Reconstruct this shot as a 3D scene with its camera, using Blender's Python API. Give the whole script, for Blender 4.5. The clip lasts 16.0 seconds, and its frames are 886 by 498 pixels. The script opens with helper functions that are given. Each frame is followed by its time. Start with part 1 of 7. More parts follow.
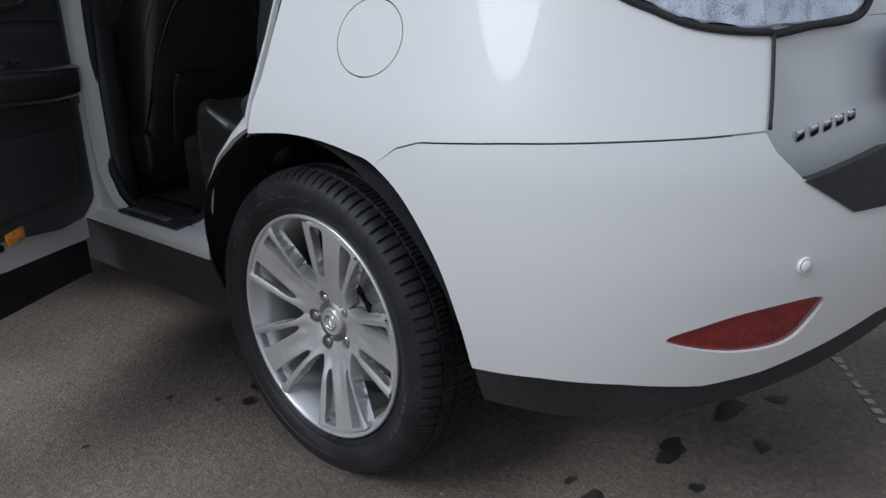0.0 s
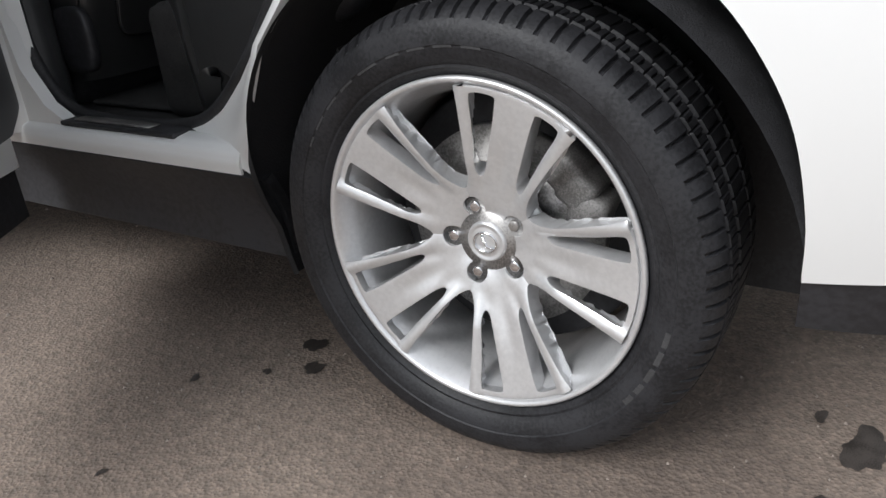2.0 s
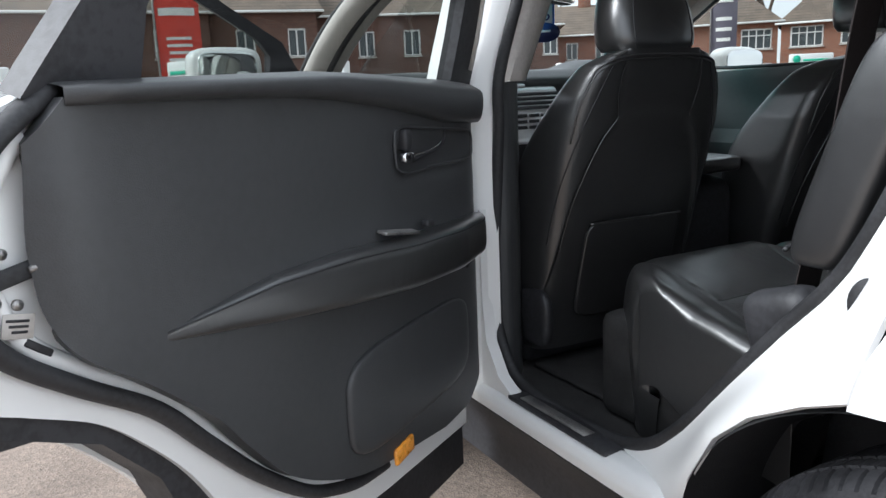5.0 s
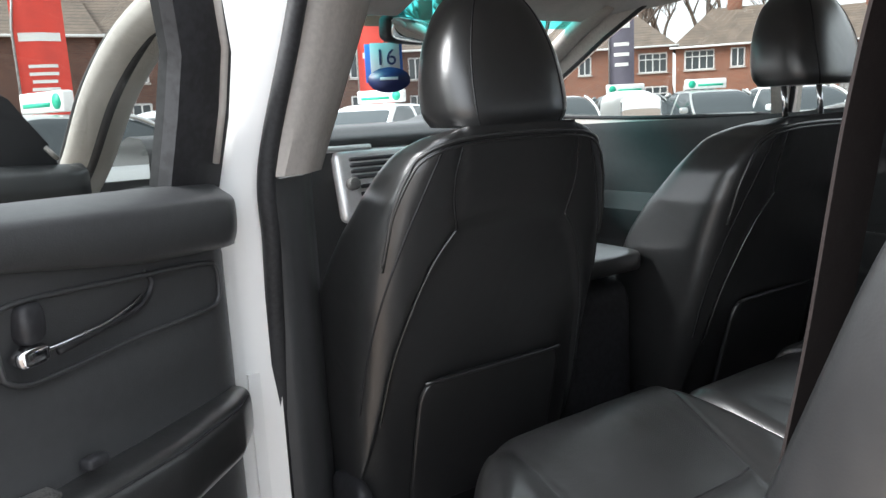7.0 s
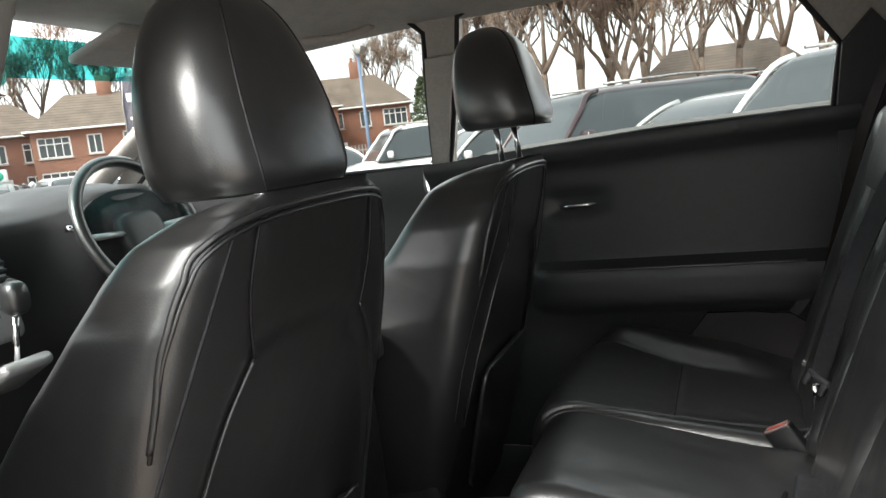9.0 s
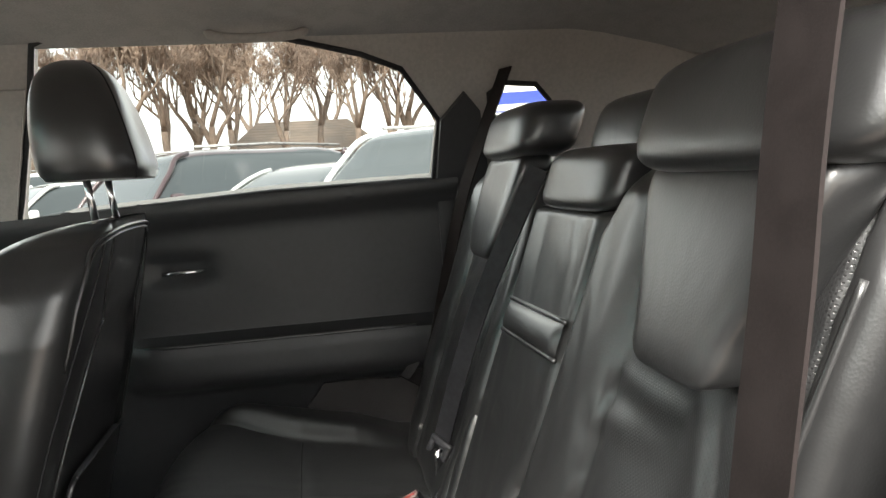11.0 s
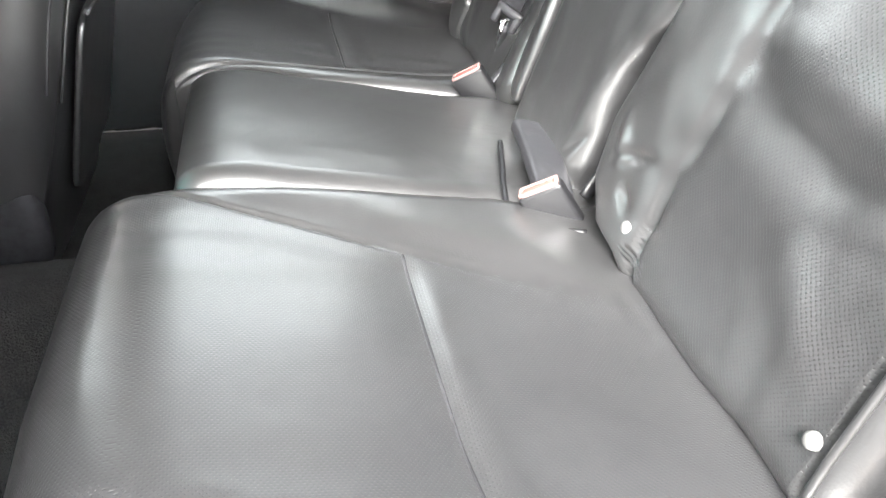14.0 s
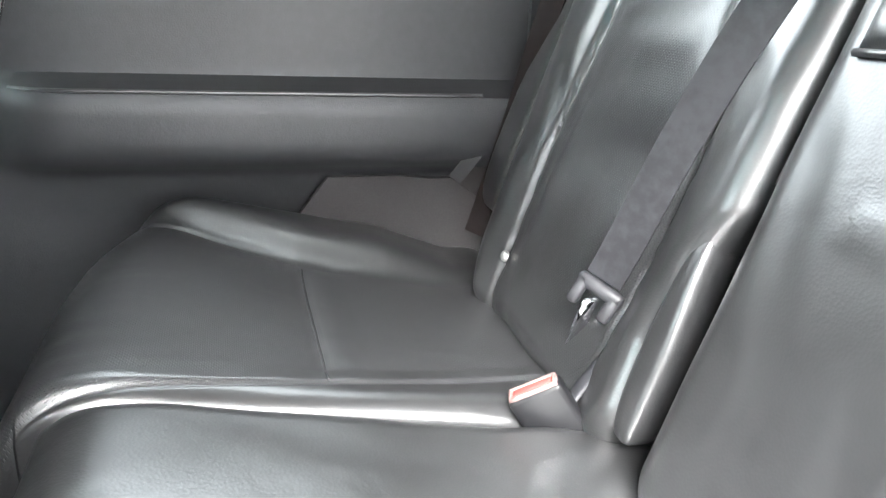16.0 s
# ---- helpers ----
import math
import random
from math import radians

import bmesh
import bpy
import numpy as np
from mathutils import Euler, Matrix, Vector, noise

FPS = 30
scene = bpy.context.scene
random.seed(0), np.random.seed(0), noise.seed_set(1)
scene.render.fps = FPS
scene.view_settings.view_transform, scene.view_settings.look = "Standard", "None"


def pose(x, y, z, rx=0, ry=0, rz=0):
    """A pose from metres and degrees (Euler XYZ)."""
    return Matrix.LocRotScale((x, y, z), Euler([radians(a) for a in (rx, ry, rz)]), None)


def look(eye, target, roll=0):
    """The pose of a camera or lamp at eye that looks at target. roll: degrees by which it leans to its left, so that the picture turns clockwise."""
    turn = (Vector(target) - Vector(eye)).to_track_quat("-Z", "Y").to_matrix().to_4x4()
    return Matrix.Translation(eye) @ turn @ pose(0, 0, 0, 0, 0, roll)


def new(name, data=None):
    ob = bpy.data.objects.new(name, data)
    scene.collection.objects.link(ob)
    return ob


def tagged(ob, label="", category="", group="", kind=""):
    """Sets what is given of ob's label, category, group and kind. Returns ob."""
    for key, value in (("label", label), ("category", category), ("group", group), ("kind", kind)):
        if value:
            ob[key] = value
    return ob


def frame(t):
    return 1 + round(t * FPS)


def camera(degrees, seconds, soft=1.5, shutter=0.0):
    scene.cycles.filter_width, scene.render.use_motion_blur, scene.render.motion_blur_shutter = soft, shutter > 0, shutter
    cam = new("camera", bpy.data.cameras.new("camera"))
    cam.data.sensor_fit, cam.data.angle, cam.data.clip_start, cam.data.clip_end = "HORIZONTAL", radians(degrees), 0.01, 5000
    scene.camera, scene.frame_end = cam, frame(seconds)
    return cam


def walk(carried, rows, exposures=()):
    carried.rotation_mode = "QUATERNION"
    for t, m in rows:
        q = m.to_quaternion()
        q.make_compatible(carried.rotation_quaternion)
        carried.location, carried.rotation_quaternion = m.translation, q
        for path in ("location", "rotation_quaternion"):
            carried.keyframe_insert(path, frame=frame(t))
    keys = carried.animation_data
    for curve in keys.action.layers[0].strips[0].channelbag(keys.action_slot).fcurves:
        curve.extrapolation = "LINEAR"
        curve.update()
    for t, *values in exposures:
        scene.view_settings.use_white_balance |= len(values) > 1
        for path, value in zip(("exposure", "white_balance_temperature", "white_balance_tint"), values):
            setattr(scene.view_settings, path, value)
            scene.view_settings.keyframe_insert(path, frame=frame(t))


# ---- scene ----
cam = camera(60.9, 16.0)
PATH = [
    (0, (-1.855, -1.262, 1.025), (-0.454, 0.03, 0.417), -2.1),
    (0.5, (-1.853, -1.036, 0.993), (-0.45, 0.202, 0.287), -2.7),
    (1, (-1.899, -0.79, 0.949), (-0.445, 0.354, 0.189), -3.5),
    (1.5, (-1.886, -0.639, 0.883), (-0.388, 0.412, 0.077), -4.4),
    (2, (-1.775, -0.508, 0.826), (-0.249, 0.48, -0.007), -4.7),
    (2.5, (-1.725, -0.446, 0.829), (-0.222, 0.562, -0.024), -5.7),
    (3, (-1.75, -0.455, 0.894), (-0.335, 0.699, 0.076), -6.2),
    (3.5, (-1.828, -0.505, 1.015), (-0.582, 0.937, 0.408), -6.0),
    (4, (-1.881, -0.556, 1.101), (-0.896, 1.131, 0.674), -3.9),
    (4.2, (-1.882, -0.56, 1.12), (-0.991, 1.191, 0.748), -2.6),
    (6.3, (-1.411, -0.04, 1.265), (-0.426, 1.633, 0.786), -2.3),
    (6.5, (-1.369, -0.021, 1.275), (-0.359, 1.642, 0.813), -2.5),
    (7, (-1.22, 0.051, 1.29), (-0.116, 1.68, 0.929), -2.9),
    (7.5, (-1.141, 0.145, 1.285), (0.086, 1.693, 0.966), -3.8),
    (8, (-1.146, 0.294, 1.279), (0.281, 1.662, 0.975), -4.1),
    (8.5, (-1.172, 0.452, 1.279), (0.496, 1.511, 0.969), -5.1),
    (9, (-1.142, 0.561, 1.292), (0.707, 1.271, 1.012), -6.7),
    (9.5, (-1.117, 0.597, 1.309), (0.837, 0.954, 1.077), -5.9),
    (9.7, (-1.118, 0.603, 1.312), (0.858, 0.833, 1.108), -5.8),
    (11.8, (-0.961, 0.69, 1.24), (0.913, 0.083, 0.893), 0.4),
    (12, (-0.963, 0.718, 1.227), (0.878, 0.045, 0.827), 1.6),
    (12.5, (-0.953, 0.742, 1.198), (0.794, 0.026, 0.538), 2.1),
    (13, (-0.956, 0.751, 1.181), (0.723, 0.182, 0.256), 1.4),
    (13.5, (-0.929, 0.772, 1.164), (0.72, 0.365, 0.108), 1.1),
    (14, (-0.851, 0.777, 1.136), (0.779, 0.394, 0.043), 1.6),
    (14.5, (-0.711, 0.787, 1.107), (0.956, 0.35, 0.092), 3.3),
    (15, (-0.584, 0.792, 1.077), (1.131, 0.288, 0.18), 4.7),
    (15.5, (-0.466, 0.779, 1.075), (1.301, 0.256, 0.298), 3.6),
    (16, (-0.353, 0.75, 1.067), (1.472, 0.224, 0.438), 2.7),
]
walk(cam, [(t, look(eye, target, roll)) for t, eye, target, roll in PATH],
     exposures=[(0.0, -0.80, 5700, 8), (1.0, -0.40, 6000, 9), (1.5, -0.05, 6200, 9), (2.5, 0.40, 6200, 9), (3.2, 0.65, 6100, 8), (4.0, 0.70, 5950, 8), (6.5, 1.52, 6100, 8), (8.0, 1.75, 6500, 8),
                (9.0, 1.65, 6600, 7), (9.7, 2.10, 6700, 7), (12.0, 2.35, 6900, 8), (12.5, 3.00, 6850, 8), (13.0, 3.60, 6800, 8), (13.5, 4.20, 6650, 9), (14.5, 4.50, 6500, 9), (15.2, 4.35, 6450, 9), (16.0, 4.77, 6350, 9)])

# ---- world and sun: a bright overcast sky ----
world = bpy.data.worlds.new("overcast")
scene.world = world
world.use_nodes = True
wn = world.node_tree
wn.nodes.clear()
w_out = wn.nodes.new("ShaderNodeOutputWorld")
w_bg = wn.nodes.new("ShaderNodeBackground")
w_sky = wn.nodes.new("ShaderNodeTexSky")
w_sky.sky_type = "NISHITA"
w_sky.sun_disc = False
w_sky.sun_elevation = radians(41)
w_sky.sun_rotation = radians(287)
w_sky.dust_density = 3.0
w_scale = wn.nodes.new("ShaderNodeVectorMath")
w_scale.operation = "SCALE"
w_scale.inputs["Scale"].default_value = 0.10
w_geo = wn.nodes.new("ShaderNodeTexCoord")
w_cloud = wn.nodes.new("ShaderNodeTexNoise")
w_cloud.inputs["Scale"].default_value = 2.2
w_cloud.inputs["Detail"].default_value = 6
w_ramp = wn.nodes.new("ShaderNodeValToRGB")
w_ramp.color_ramp.elements[0].position = 0.3
w_ramp.color_ramp.elements[0].color = (0.72, 0.75, 0.80, 1)
w_ramp.color_ramp.elements[1].position = 0.7
w_ramp.color_ramp.elements[1].color = (1.0, 1.0, 1.0, 1)
w_mix = wn.nodes.new("ShaderNodeMixRGB")
w_mix.inputs[0].default_value = 0.85
wn.links.new(w_geo.outputs["Generated"], w_cloud.inputs["Vector"])
wn.links.new(w_cloud.outputs["Fac"], w_ramp.inputs["Fac"])
wn.links.new(w_sky.outputs[0], w_scale.inputs[0])
wn.links.new(w_scale.outputs[0], w_mix.inputs[1])
wn.links.new(w_ramp.outputs[0], w_mix.inputs[2])
wn.links.new(w_mix.outputs[0], w_bg.inputs[0])
w_bg.inputs[1].default_value = 1.0
wn.links.new(w_bg.outputs[0], w_out.inputs[0])
sun = new("sun", bpy.data.lights.new("sun", "SUN"))
sun.data.energy = 2.6
sun.data.angle = radians(28)
sun.data.color = (1.0, 0.98, 0.96)
sun.matrix_world = look((-20, 6, 18), (0, 0, 0))


# ---- materials ----
def mat(name, color, rough=0.5, metal=0.0, coat=0.0, vary=0.0, scale=8.0, bump=0.0, bscale=60.0, spec=0.5, tint=None):
    """A painted, moulded or cast surface: base colour with two scales of variation, fine relief."""
    m = bpy.data.materials.new(name)
    m.use_nodes = True
    nt = m.node_tree
    b = nt.nodes["Principled BSDF"]
    b.inputs["Roughness"].default_value = rough
    b.inputs["Metallic"].default_value = metal
    b.inputs["Coat Weight"].default_value = coat
    b.inputs["Coat Roughness"].default_value = 0.04
    b.inputs["Specular IOR Level"].default_value = spec
    b.inputs["Base Color"].default_value = (*color, 1)
    co = nt.nodes.new("ShaderNodeTexCoord")
    if vary:
        n1 = nt.nodes.new("ShaderNodeTexNoise")
        n1.inputs["Scale"].default_value = scale
        n1.inputs["Detail"].default_value = 6
        n2 = nt.nodes.new("ShaderNodeTexNoise")
        n2.inputs["Scale"].default_value = scale * 14
        n2.inputs["Detail"].default_value = 3
        add = nt.nodes.new("ShaderNodeMath")
        add.operation = "ADD"
        ramp = nt.nodes.new("ShaderNodeValToRGB")
        dark = tint or tuple(c * (1 - vary) for c in color)
        lite = tuple(min(1, c * (1 + vary)) for c in color)
        ramp.color_ramp.elements[0].color = (*dark, 1)
        ramp.color_ramp.elements[1].color = (*lite, 1)
        ramp.color_ramp.elements[0].position = 0.75
        ramp.color_ramp.elements[1].position = 1.0
        nt.links.new(co.outputs["Object"], n1.inputs["Vector"])
        nt.links.new(co.outputs["Object"], n2.inputs["Vector"])
        nt.links.new(n1.outputs["Fac"], add.inputs[0])
        nt.links.new(n2.outputs["Fac"], add.inputs[1])
        mul = nt.nodes.new("ShaderNodeMath")
        mul.operation = "MULTIPLY"
        mul.inputs[1].default_value = 0.9
        nt.links.new(add.outputs[0], mul.inputs[0])
        nt.links.new(mul.outputs[0], ramp.inputs["Fac"])
        nt.links.new(ramp.outputs["Color"], b.inputs["Base Color"])
        mr = nt.nodes.new("ShaderNodeMapRange")
        mr.inputs["From Min"].default_value = 0.3
        mr.inputs["From Max"].default_value = 0.7
        mr.inputs["To Min"].default_value = max(0.02, rough * 0.85)
        mr.inputs["To Max"].default_value = min(1, rough * 1.15)
        nt.links.new(n1.outputs["Fac"], mr.inputs["Value"])
        nt.links.new(mr.outputs["Result"], b.inputs["Roughness"])
    if bump:
        n3 = nt.nodes.new("ShaderNodeTexNoise")
        n3.inputs["Scale"].default_value = bscale
        n3.inputs["Detail"].default_value = 4
        bp = nt.nodes.new("ShaderNodeBump")
        bp.inputs["Strength"].default_value = bump
        bp.inputs["Distance"].default_value = 0.01
        nt.links.new(co.outputs["Object"], n3.inputs["Vector"])
        nt.links.new(n3.outputs["Fac"], bp.inputs["Height"])
        nt.links.new(bp.outputs["Normal"], b.inputs["Normal"])
    return m


def leather(name, color, rough=0.42, holes=False):
    """Grained leather: a cell-like grain, soft wrinkles, and rows of small perforations on the inserts."""
    m = mat(name, color, rough, vary=0.10, scale=4.0, spec=0.9)
    nt = m.node_tree
    b = nt.nodes["Principled BSDF"]
    b.inputs["Coat Weight"].default_value = 1.0
    b.inputs["Coat Roughness"].default_value = 0.29
    co = nt.nodes.new("ShaderNodeTexCoord")
    vo = nt.nodes.new("ShaderNodeTexVoronoi")
    vo.inputs["Scale"].default_value = 420
    wr = nt.nodes.new("ShaderNodeTexNoise")
    wr.inputs["Scale"].default_value = 9
    wr.inputs["Detail"].default_value = 2
    wr.inputs["Distortion"].default_value = 1.2
    b1 = nt.nodes.new("ShaderNodeBump")
    b1.inputs["Strength"].default_value = 0.06
    b1.inputs["Distance"].default_value = 0.0015
    b2 = nt.nodes.new("ShaderNodeBump")
    b2.inputs["Strength"].default_value = 0.10
    b2.inputs["Distance"].default_value = 0.012
    nt.links.new(co.outputs["Object"], vo.inputs["Vector"])
    nt.links.new(co.outputs["Object"], wr.inputs["Vector"])
    nt.links.new(vo.outputs["Distance"], b1.inputs["Height"])
    nt.links.new(wr.outputs["Fac"], b2.inputs["Height"])
    nt.links.new(b2.outputs["Normal"], b1.inputs["Normal"])
    last = b1
    if holes:
        wave = []
        turn = nt.nodes.new("ShaderNodeMapping")
        turn.inputs["Rotation"].default_value = (0, 0, radians(45))
        nt.links.new(co.outputs["UV"], turn.inputs[0])
        for axis in ("X", "Y"):
            wv = nt.nodes.new("ShaderNodeTexWave")
            wv.wave_type = "BANDS"
            wv.bands_direction = axis
            wv.inputs["Scale"].default_value = 105
            nt.links.new(turn.outputs[0], wv.inputs["Vector"])
            wave.append(wv)
        mu = nt.nodes.new("ShaderNodeMath")
        mu.operation = "MULTIPLY"
        nt.links.new(wave[0].outputs["Fac"], mu.inputs[0])
        nt.links.new(wave[1].outputs["Fac"], mu.inputs[1])
        gt = nt.nodes.new("ShaderNodeMapRange")
        gt.inputs["From Min"].default_value = 0.45
        gt.inputs["From Max"].default_value = 0.75
        nt.links.new(mu.outputs[0], gt.inputs["Value"])
        b3 = nt.nodes.new("ShaderNodeBump")
        b3.invert = True
        b3.inputs["Strength"].default_value = 0.35
        b3.inputs["Distance"].default_value = 0.0012
        nt.links.new(gt.outputs["Result"], b3.inputs["Height"])
        nt.links.new(b1.outputs["Normal"], b3.inputs["Normal"])
        last = b3
        src = b.inputs["Base Color"].links[0].from_socket
        dk = nt.nodes.new("ShaderNodeMixRGB")
        dk.blend_type = "MULTIPLY"
        dk.inputs[2].default_value = (0.15, 0.15, 0.15, 1)
        nt.links.new(gt.outputs["Result"], dk.inputs[0])
        nt.links.new(src, dk.inputs[1])
        nt.links.new(dk.outputs[0], b.inputs["Base Color"])
    nt.links.new(last.outputs["Normal"], b.inputs["Normal"])
    nt.links.new(last.outputs["Normal"], b.inputs["Coat Normal"])
    return m


def glass(name, tint=(1, 1, 1), rough=0.0):
    m = bpy.data.materials.new(name)
    m.use_nodes = True
    nt = m.node_tree
    nt.nodes.clear()
    out = nt.nodes.new("ShaderNodeOutputMaterial")
    tr = nt.nodes.new("ShaderNodeBsdfTransparent")
    tr.inputs[0].default_value = (*tint, 1)
    gl = nt.nodes.new("ShaderNodeBsdfGlossy")
    gl.inputs["Roughness"].default_value = rough
    lw = nt.nodes.new("ShaderNodeLayerWeight")
    lw.inputs[0].default_value = 0.5
    fr = nt.nodes.new("ShaderNodeMath")
    fr.operation = "POWER"
    fr.inputs[1].default_value = 4.0
    nt.links.new(lw.outputs["Facing"], fr.inputs[0])
    fs = nt.nodes.new("ShaderNodeMath")
    fs.operation = "MULTIPLY_ADD"
    fs.inputs[1].default_value = 0.8
    fs.inputs[2].default_value = 0.05
    nt.links.new(fr.outputs[0], fs.inputs[0])
    fr = fs
    mx = nt.nodes.new("ShaderNodeMixShader")
    nt.links.new(fr.outputs[0], mx.inputs[0])
    nt.links.new(tr.outputs[0], mx.inputs[1])
    nt.links.new(gl.outputs[0], mx.inputs[2])
    nt.links.new(mx.outputs[0], out.inputs[0])
    return m


M_WHITE = mat("pearl_white_paint", (0.80, 0.80, 0.79), 0.38, 0.0, 0.35)
M_PLASTIC = mat("black_plastic", (0.024, 0.024, 0.027), 0.55, vary=0.3, scale=6, bump=0.06, bscale=500)
M_TRIM = mat("charcoal_trim", (0.046, 0.047, 0.049), 0.42, vary=0.05, scale=5, bump=0.08, bscale=450)
M_RUBBER = mat("black_rubber", (0.020, 0.020, 0.022), 0.65, vary=0.3, scale=10)
M_FELT = mat("black_felt", (0.016, 0.016, 0.018), 0.95, vary=0.3, scale=40, bump=0.3, bscale=300)
M_TYRE = mat("tyre_rubber", (0.019, 0.019, 0.021), 0.5, vary=0.35, scale=14, bump=0.1, bscale=220, spec=0.3)
M_LEATHER = leather("black_leather", (0.022, 0.022, 0.0225), 0.36)
M_LEATHER_P = leather("perforated_black_leather", (0.026, 0.026, 0.027), 0.38, True)
M_ALLOY = mat("silver_alloy", (0.70, 0.70, 0.705), 0.33, 0.6, 0.5, 0.04, 9)
M_CAST = mat("cast_iron", (0.16, 0.155, 0.15), 0.6, 0.5, vary=0.3, scale=25)
M_CHROME = mat("chrome", (0.8, 0.8, 0.82), 0.08, 1.0)
M_STEEL = mat("dull_steel", (0.35, 0.34, 0.33), 0.45, 0.9, vary=0.3, scale=20)
M_GREYTRIM = mat("light_grey_trim", (0.46, 0.43, 0.40), 0.7, vary=0.06, scale=8, bump=0.05, bscale=300)
M_LINER = mat("grey_headlining", (0.42, 0.41, 0.40), 0.9, vary=0.08, scale=20, bump=0.15, bscale=600)
M_CARPET = mat("black_carpet", (0.026, 0.025, 0.025), 0.95, vary=0.5, scale=30, bump=0.5, bscale=400)
M_BELT = mat("grey_brown_webbing", (0.021, 0.016, 0.0155), 0.8, vary=0.15, scale=30, bump=0.12, bscale=1400, spec=0.25)
M_ARCHTRIM = mat("grey_trim_cloth", (0.036, 0.033, 0.033), 0.8, vary=0.15, scale=30, bump=0.2, bscale=700)
M_RED = mat("red_plastic", (0.55, 0.06, 0.05), 0.35)
M_REFL = mat("red_reflector", (0.22, 0.008, 0.01), 0.12, 0.0, 1.0, 0.35, 60)
M_AMBER = mat("amber_reflector", (0.85, 0.33, 0.04), 0.3, 0.0, 0.6, 0.2, 80)
M_GLASS = glass("clear_glass", (0.93, 0.96, 0.95))
M_DOORGLASS = glass("green_tinted_glass", (0.60, 0.63, 0.61))
M_SCREEN = glass("windscreen_glass", (0.78, 0.82, 0.80))
M_DARKGLASS = glass("tinted_glass", (0.5, 0.52, 0.52))
M_JET = mat("jet_black_plastic", (0.006, 0.006, 0.007), 0.5, vary=0.2, scale=20)
M_STUD = mat("grey_stud", (0.16, 0.16, 0.155), 0.4)
M_RIM = mat("buckle_rim_plastic", (0.20, 0.13, 0.12), 0.4)
M_BOLSTER = leather("smooth_leather", (0.018, 0.018, 0.019), 0.42)
M_MIRROR = mat("mirror_glass", (0.9, 0.9, 0.9), 0.01, 1.0)


def asphalt_mat():
    """Worn asphalt: pale stones in dark binder, broad stains, loose grit."""
    m = mat("asphalt", (0.13, 0.11, 0.095), 0.85)
    nt = m.node_tree
    b = nt.nodes["Principled BSDF"]
    co = nt.nodes.new("ShaderNodeTexCoord")
    vo = nt.nodes.new("ShaderNodeTexVoronoi")
    vo.inputs["Scale"].default_value = 150
    big = nt.nodes.new("ShaderNodeTexNoise")
    big.inputs["Scale"].default_value = 1.6
    big.inputs["Detail"].default_value = 8
    fine = nt.nodes.new("ShaderNodeTexNoise")
    fine.inputs["Scale"].default_value = 45
    fine.inputs["Detail"].default_value = 5
    for n in (vo, big, fine):
        nt.links.new(co.outputs["Object"], n.inputs["Vector"])
    r1 = nt.nodes.new("ShaderNodeValToRGB")
    for e, p, c in zip(r1.color_ramp.elements, (0.32, 0.68), ((0.16, 0.128, 0.108, 1), (0.31, 0.255, 0.213, 1))):
        e.position, e.color = p, c
    r2 = nt.nodes.new("ShaderNodeValToRGB")
    for e, p, c in zip(r2.color_ramp.elements, (0.35, 0.70), ((0.72, 0.71, 0.70, 1), (1.15, 1.13, 1.11, 1))):
        e.position, e.color = p, c
    r3 = nt.nodes.new("ShaderNodeValToRGB")
    r3.color_ramp.elements[0].position, r3.color_ramp.elements[0].color = 0.0, (0.65, 0.65, 0.65, 1)
    r3.color_ramp.elements[1].position, r3.color_ramp.elements[1].color = 1.0, (1.35, 1.3, 1.25, 1)
    nt.links.new(big.outputs["Fac"], r1.inputs["Fac"])
    nt.links.new(fine.outputs["Fac"], r2.inputs["Fac"])
    nt.links.new(vo.outputs["Color"], r3.inputs["Fac"])
    m1 = nt.nodes.new("ShaderNodeMixRGB")
    m1.blend_type = "MULTIPLY"
    m1.inputs[0].default_value = 0.75
    m2 = nt.nodes.new("ShaderNodeMixRGB")
    m2.blend_type = "MULTIPLY"
    m2.inputs[0].default_value = 0.8
    nt.links.new(r1.outputs[0], m1.inputs[1])
    nt.links.new(r2.outputs[0], m1.inputs[2])
    nt.links.new(m1.outputs[0], m2.inputs[1])
    nt.links.new(r3.outputs[0], m2.inputs[2])
    nt.links.new(m2.outputs[0], b.inputs["Base Color"])
    bp = nt.nodes.new("ShaderNodeBump")
    bp.inputs["Strength"].default_value = 0.5
    bp.inputs["Distance"].default_value = 0.004
    nt.links.new(vo.outputs["Distance"], bp.inputs["Height"])
    bp2 = nt.nodes.new("ShaderNodeBump")
    bp2.inputs["Strength"].default_value = 0.3
    bp2.inputs["Distance"].default_value = 0.01
    nt.links.new(fine.outputs["Fac"], bp2.inputs["Height"])
    nt.links.new(bp.outputs["Normal"], bp2.inputs["Normal"])
    nt.links.new(bp2.outputs["Normal"], b.inputs["Normal"])
    return m


M_ASPHALT = asphalt_mat()


# ---- mesh helpers ----
def thing(name, label, category, at=(0, 0, 0), group="", kind=""):
    ob = new(name)
    ob.location = at
    ob.empty_display_size = 0.1
    return tagged(ob, label, category, group, kind)


def obj(name, me, material, parent=None, label="", smooth=True):
    ob = new(name, me)
    if material is not None:
        me.materials.append(material)
    if smooth:
        me.shade_smooth()
    if parent is not None:
        ob.parent = parent
        ob.matrix_parent_inverse = Matrix.Translation(-ob.parent.location) if ob.parent.parent is None else Matrix.Identity(4)
    if label:
        ob["label"] = label
    return ob


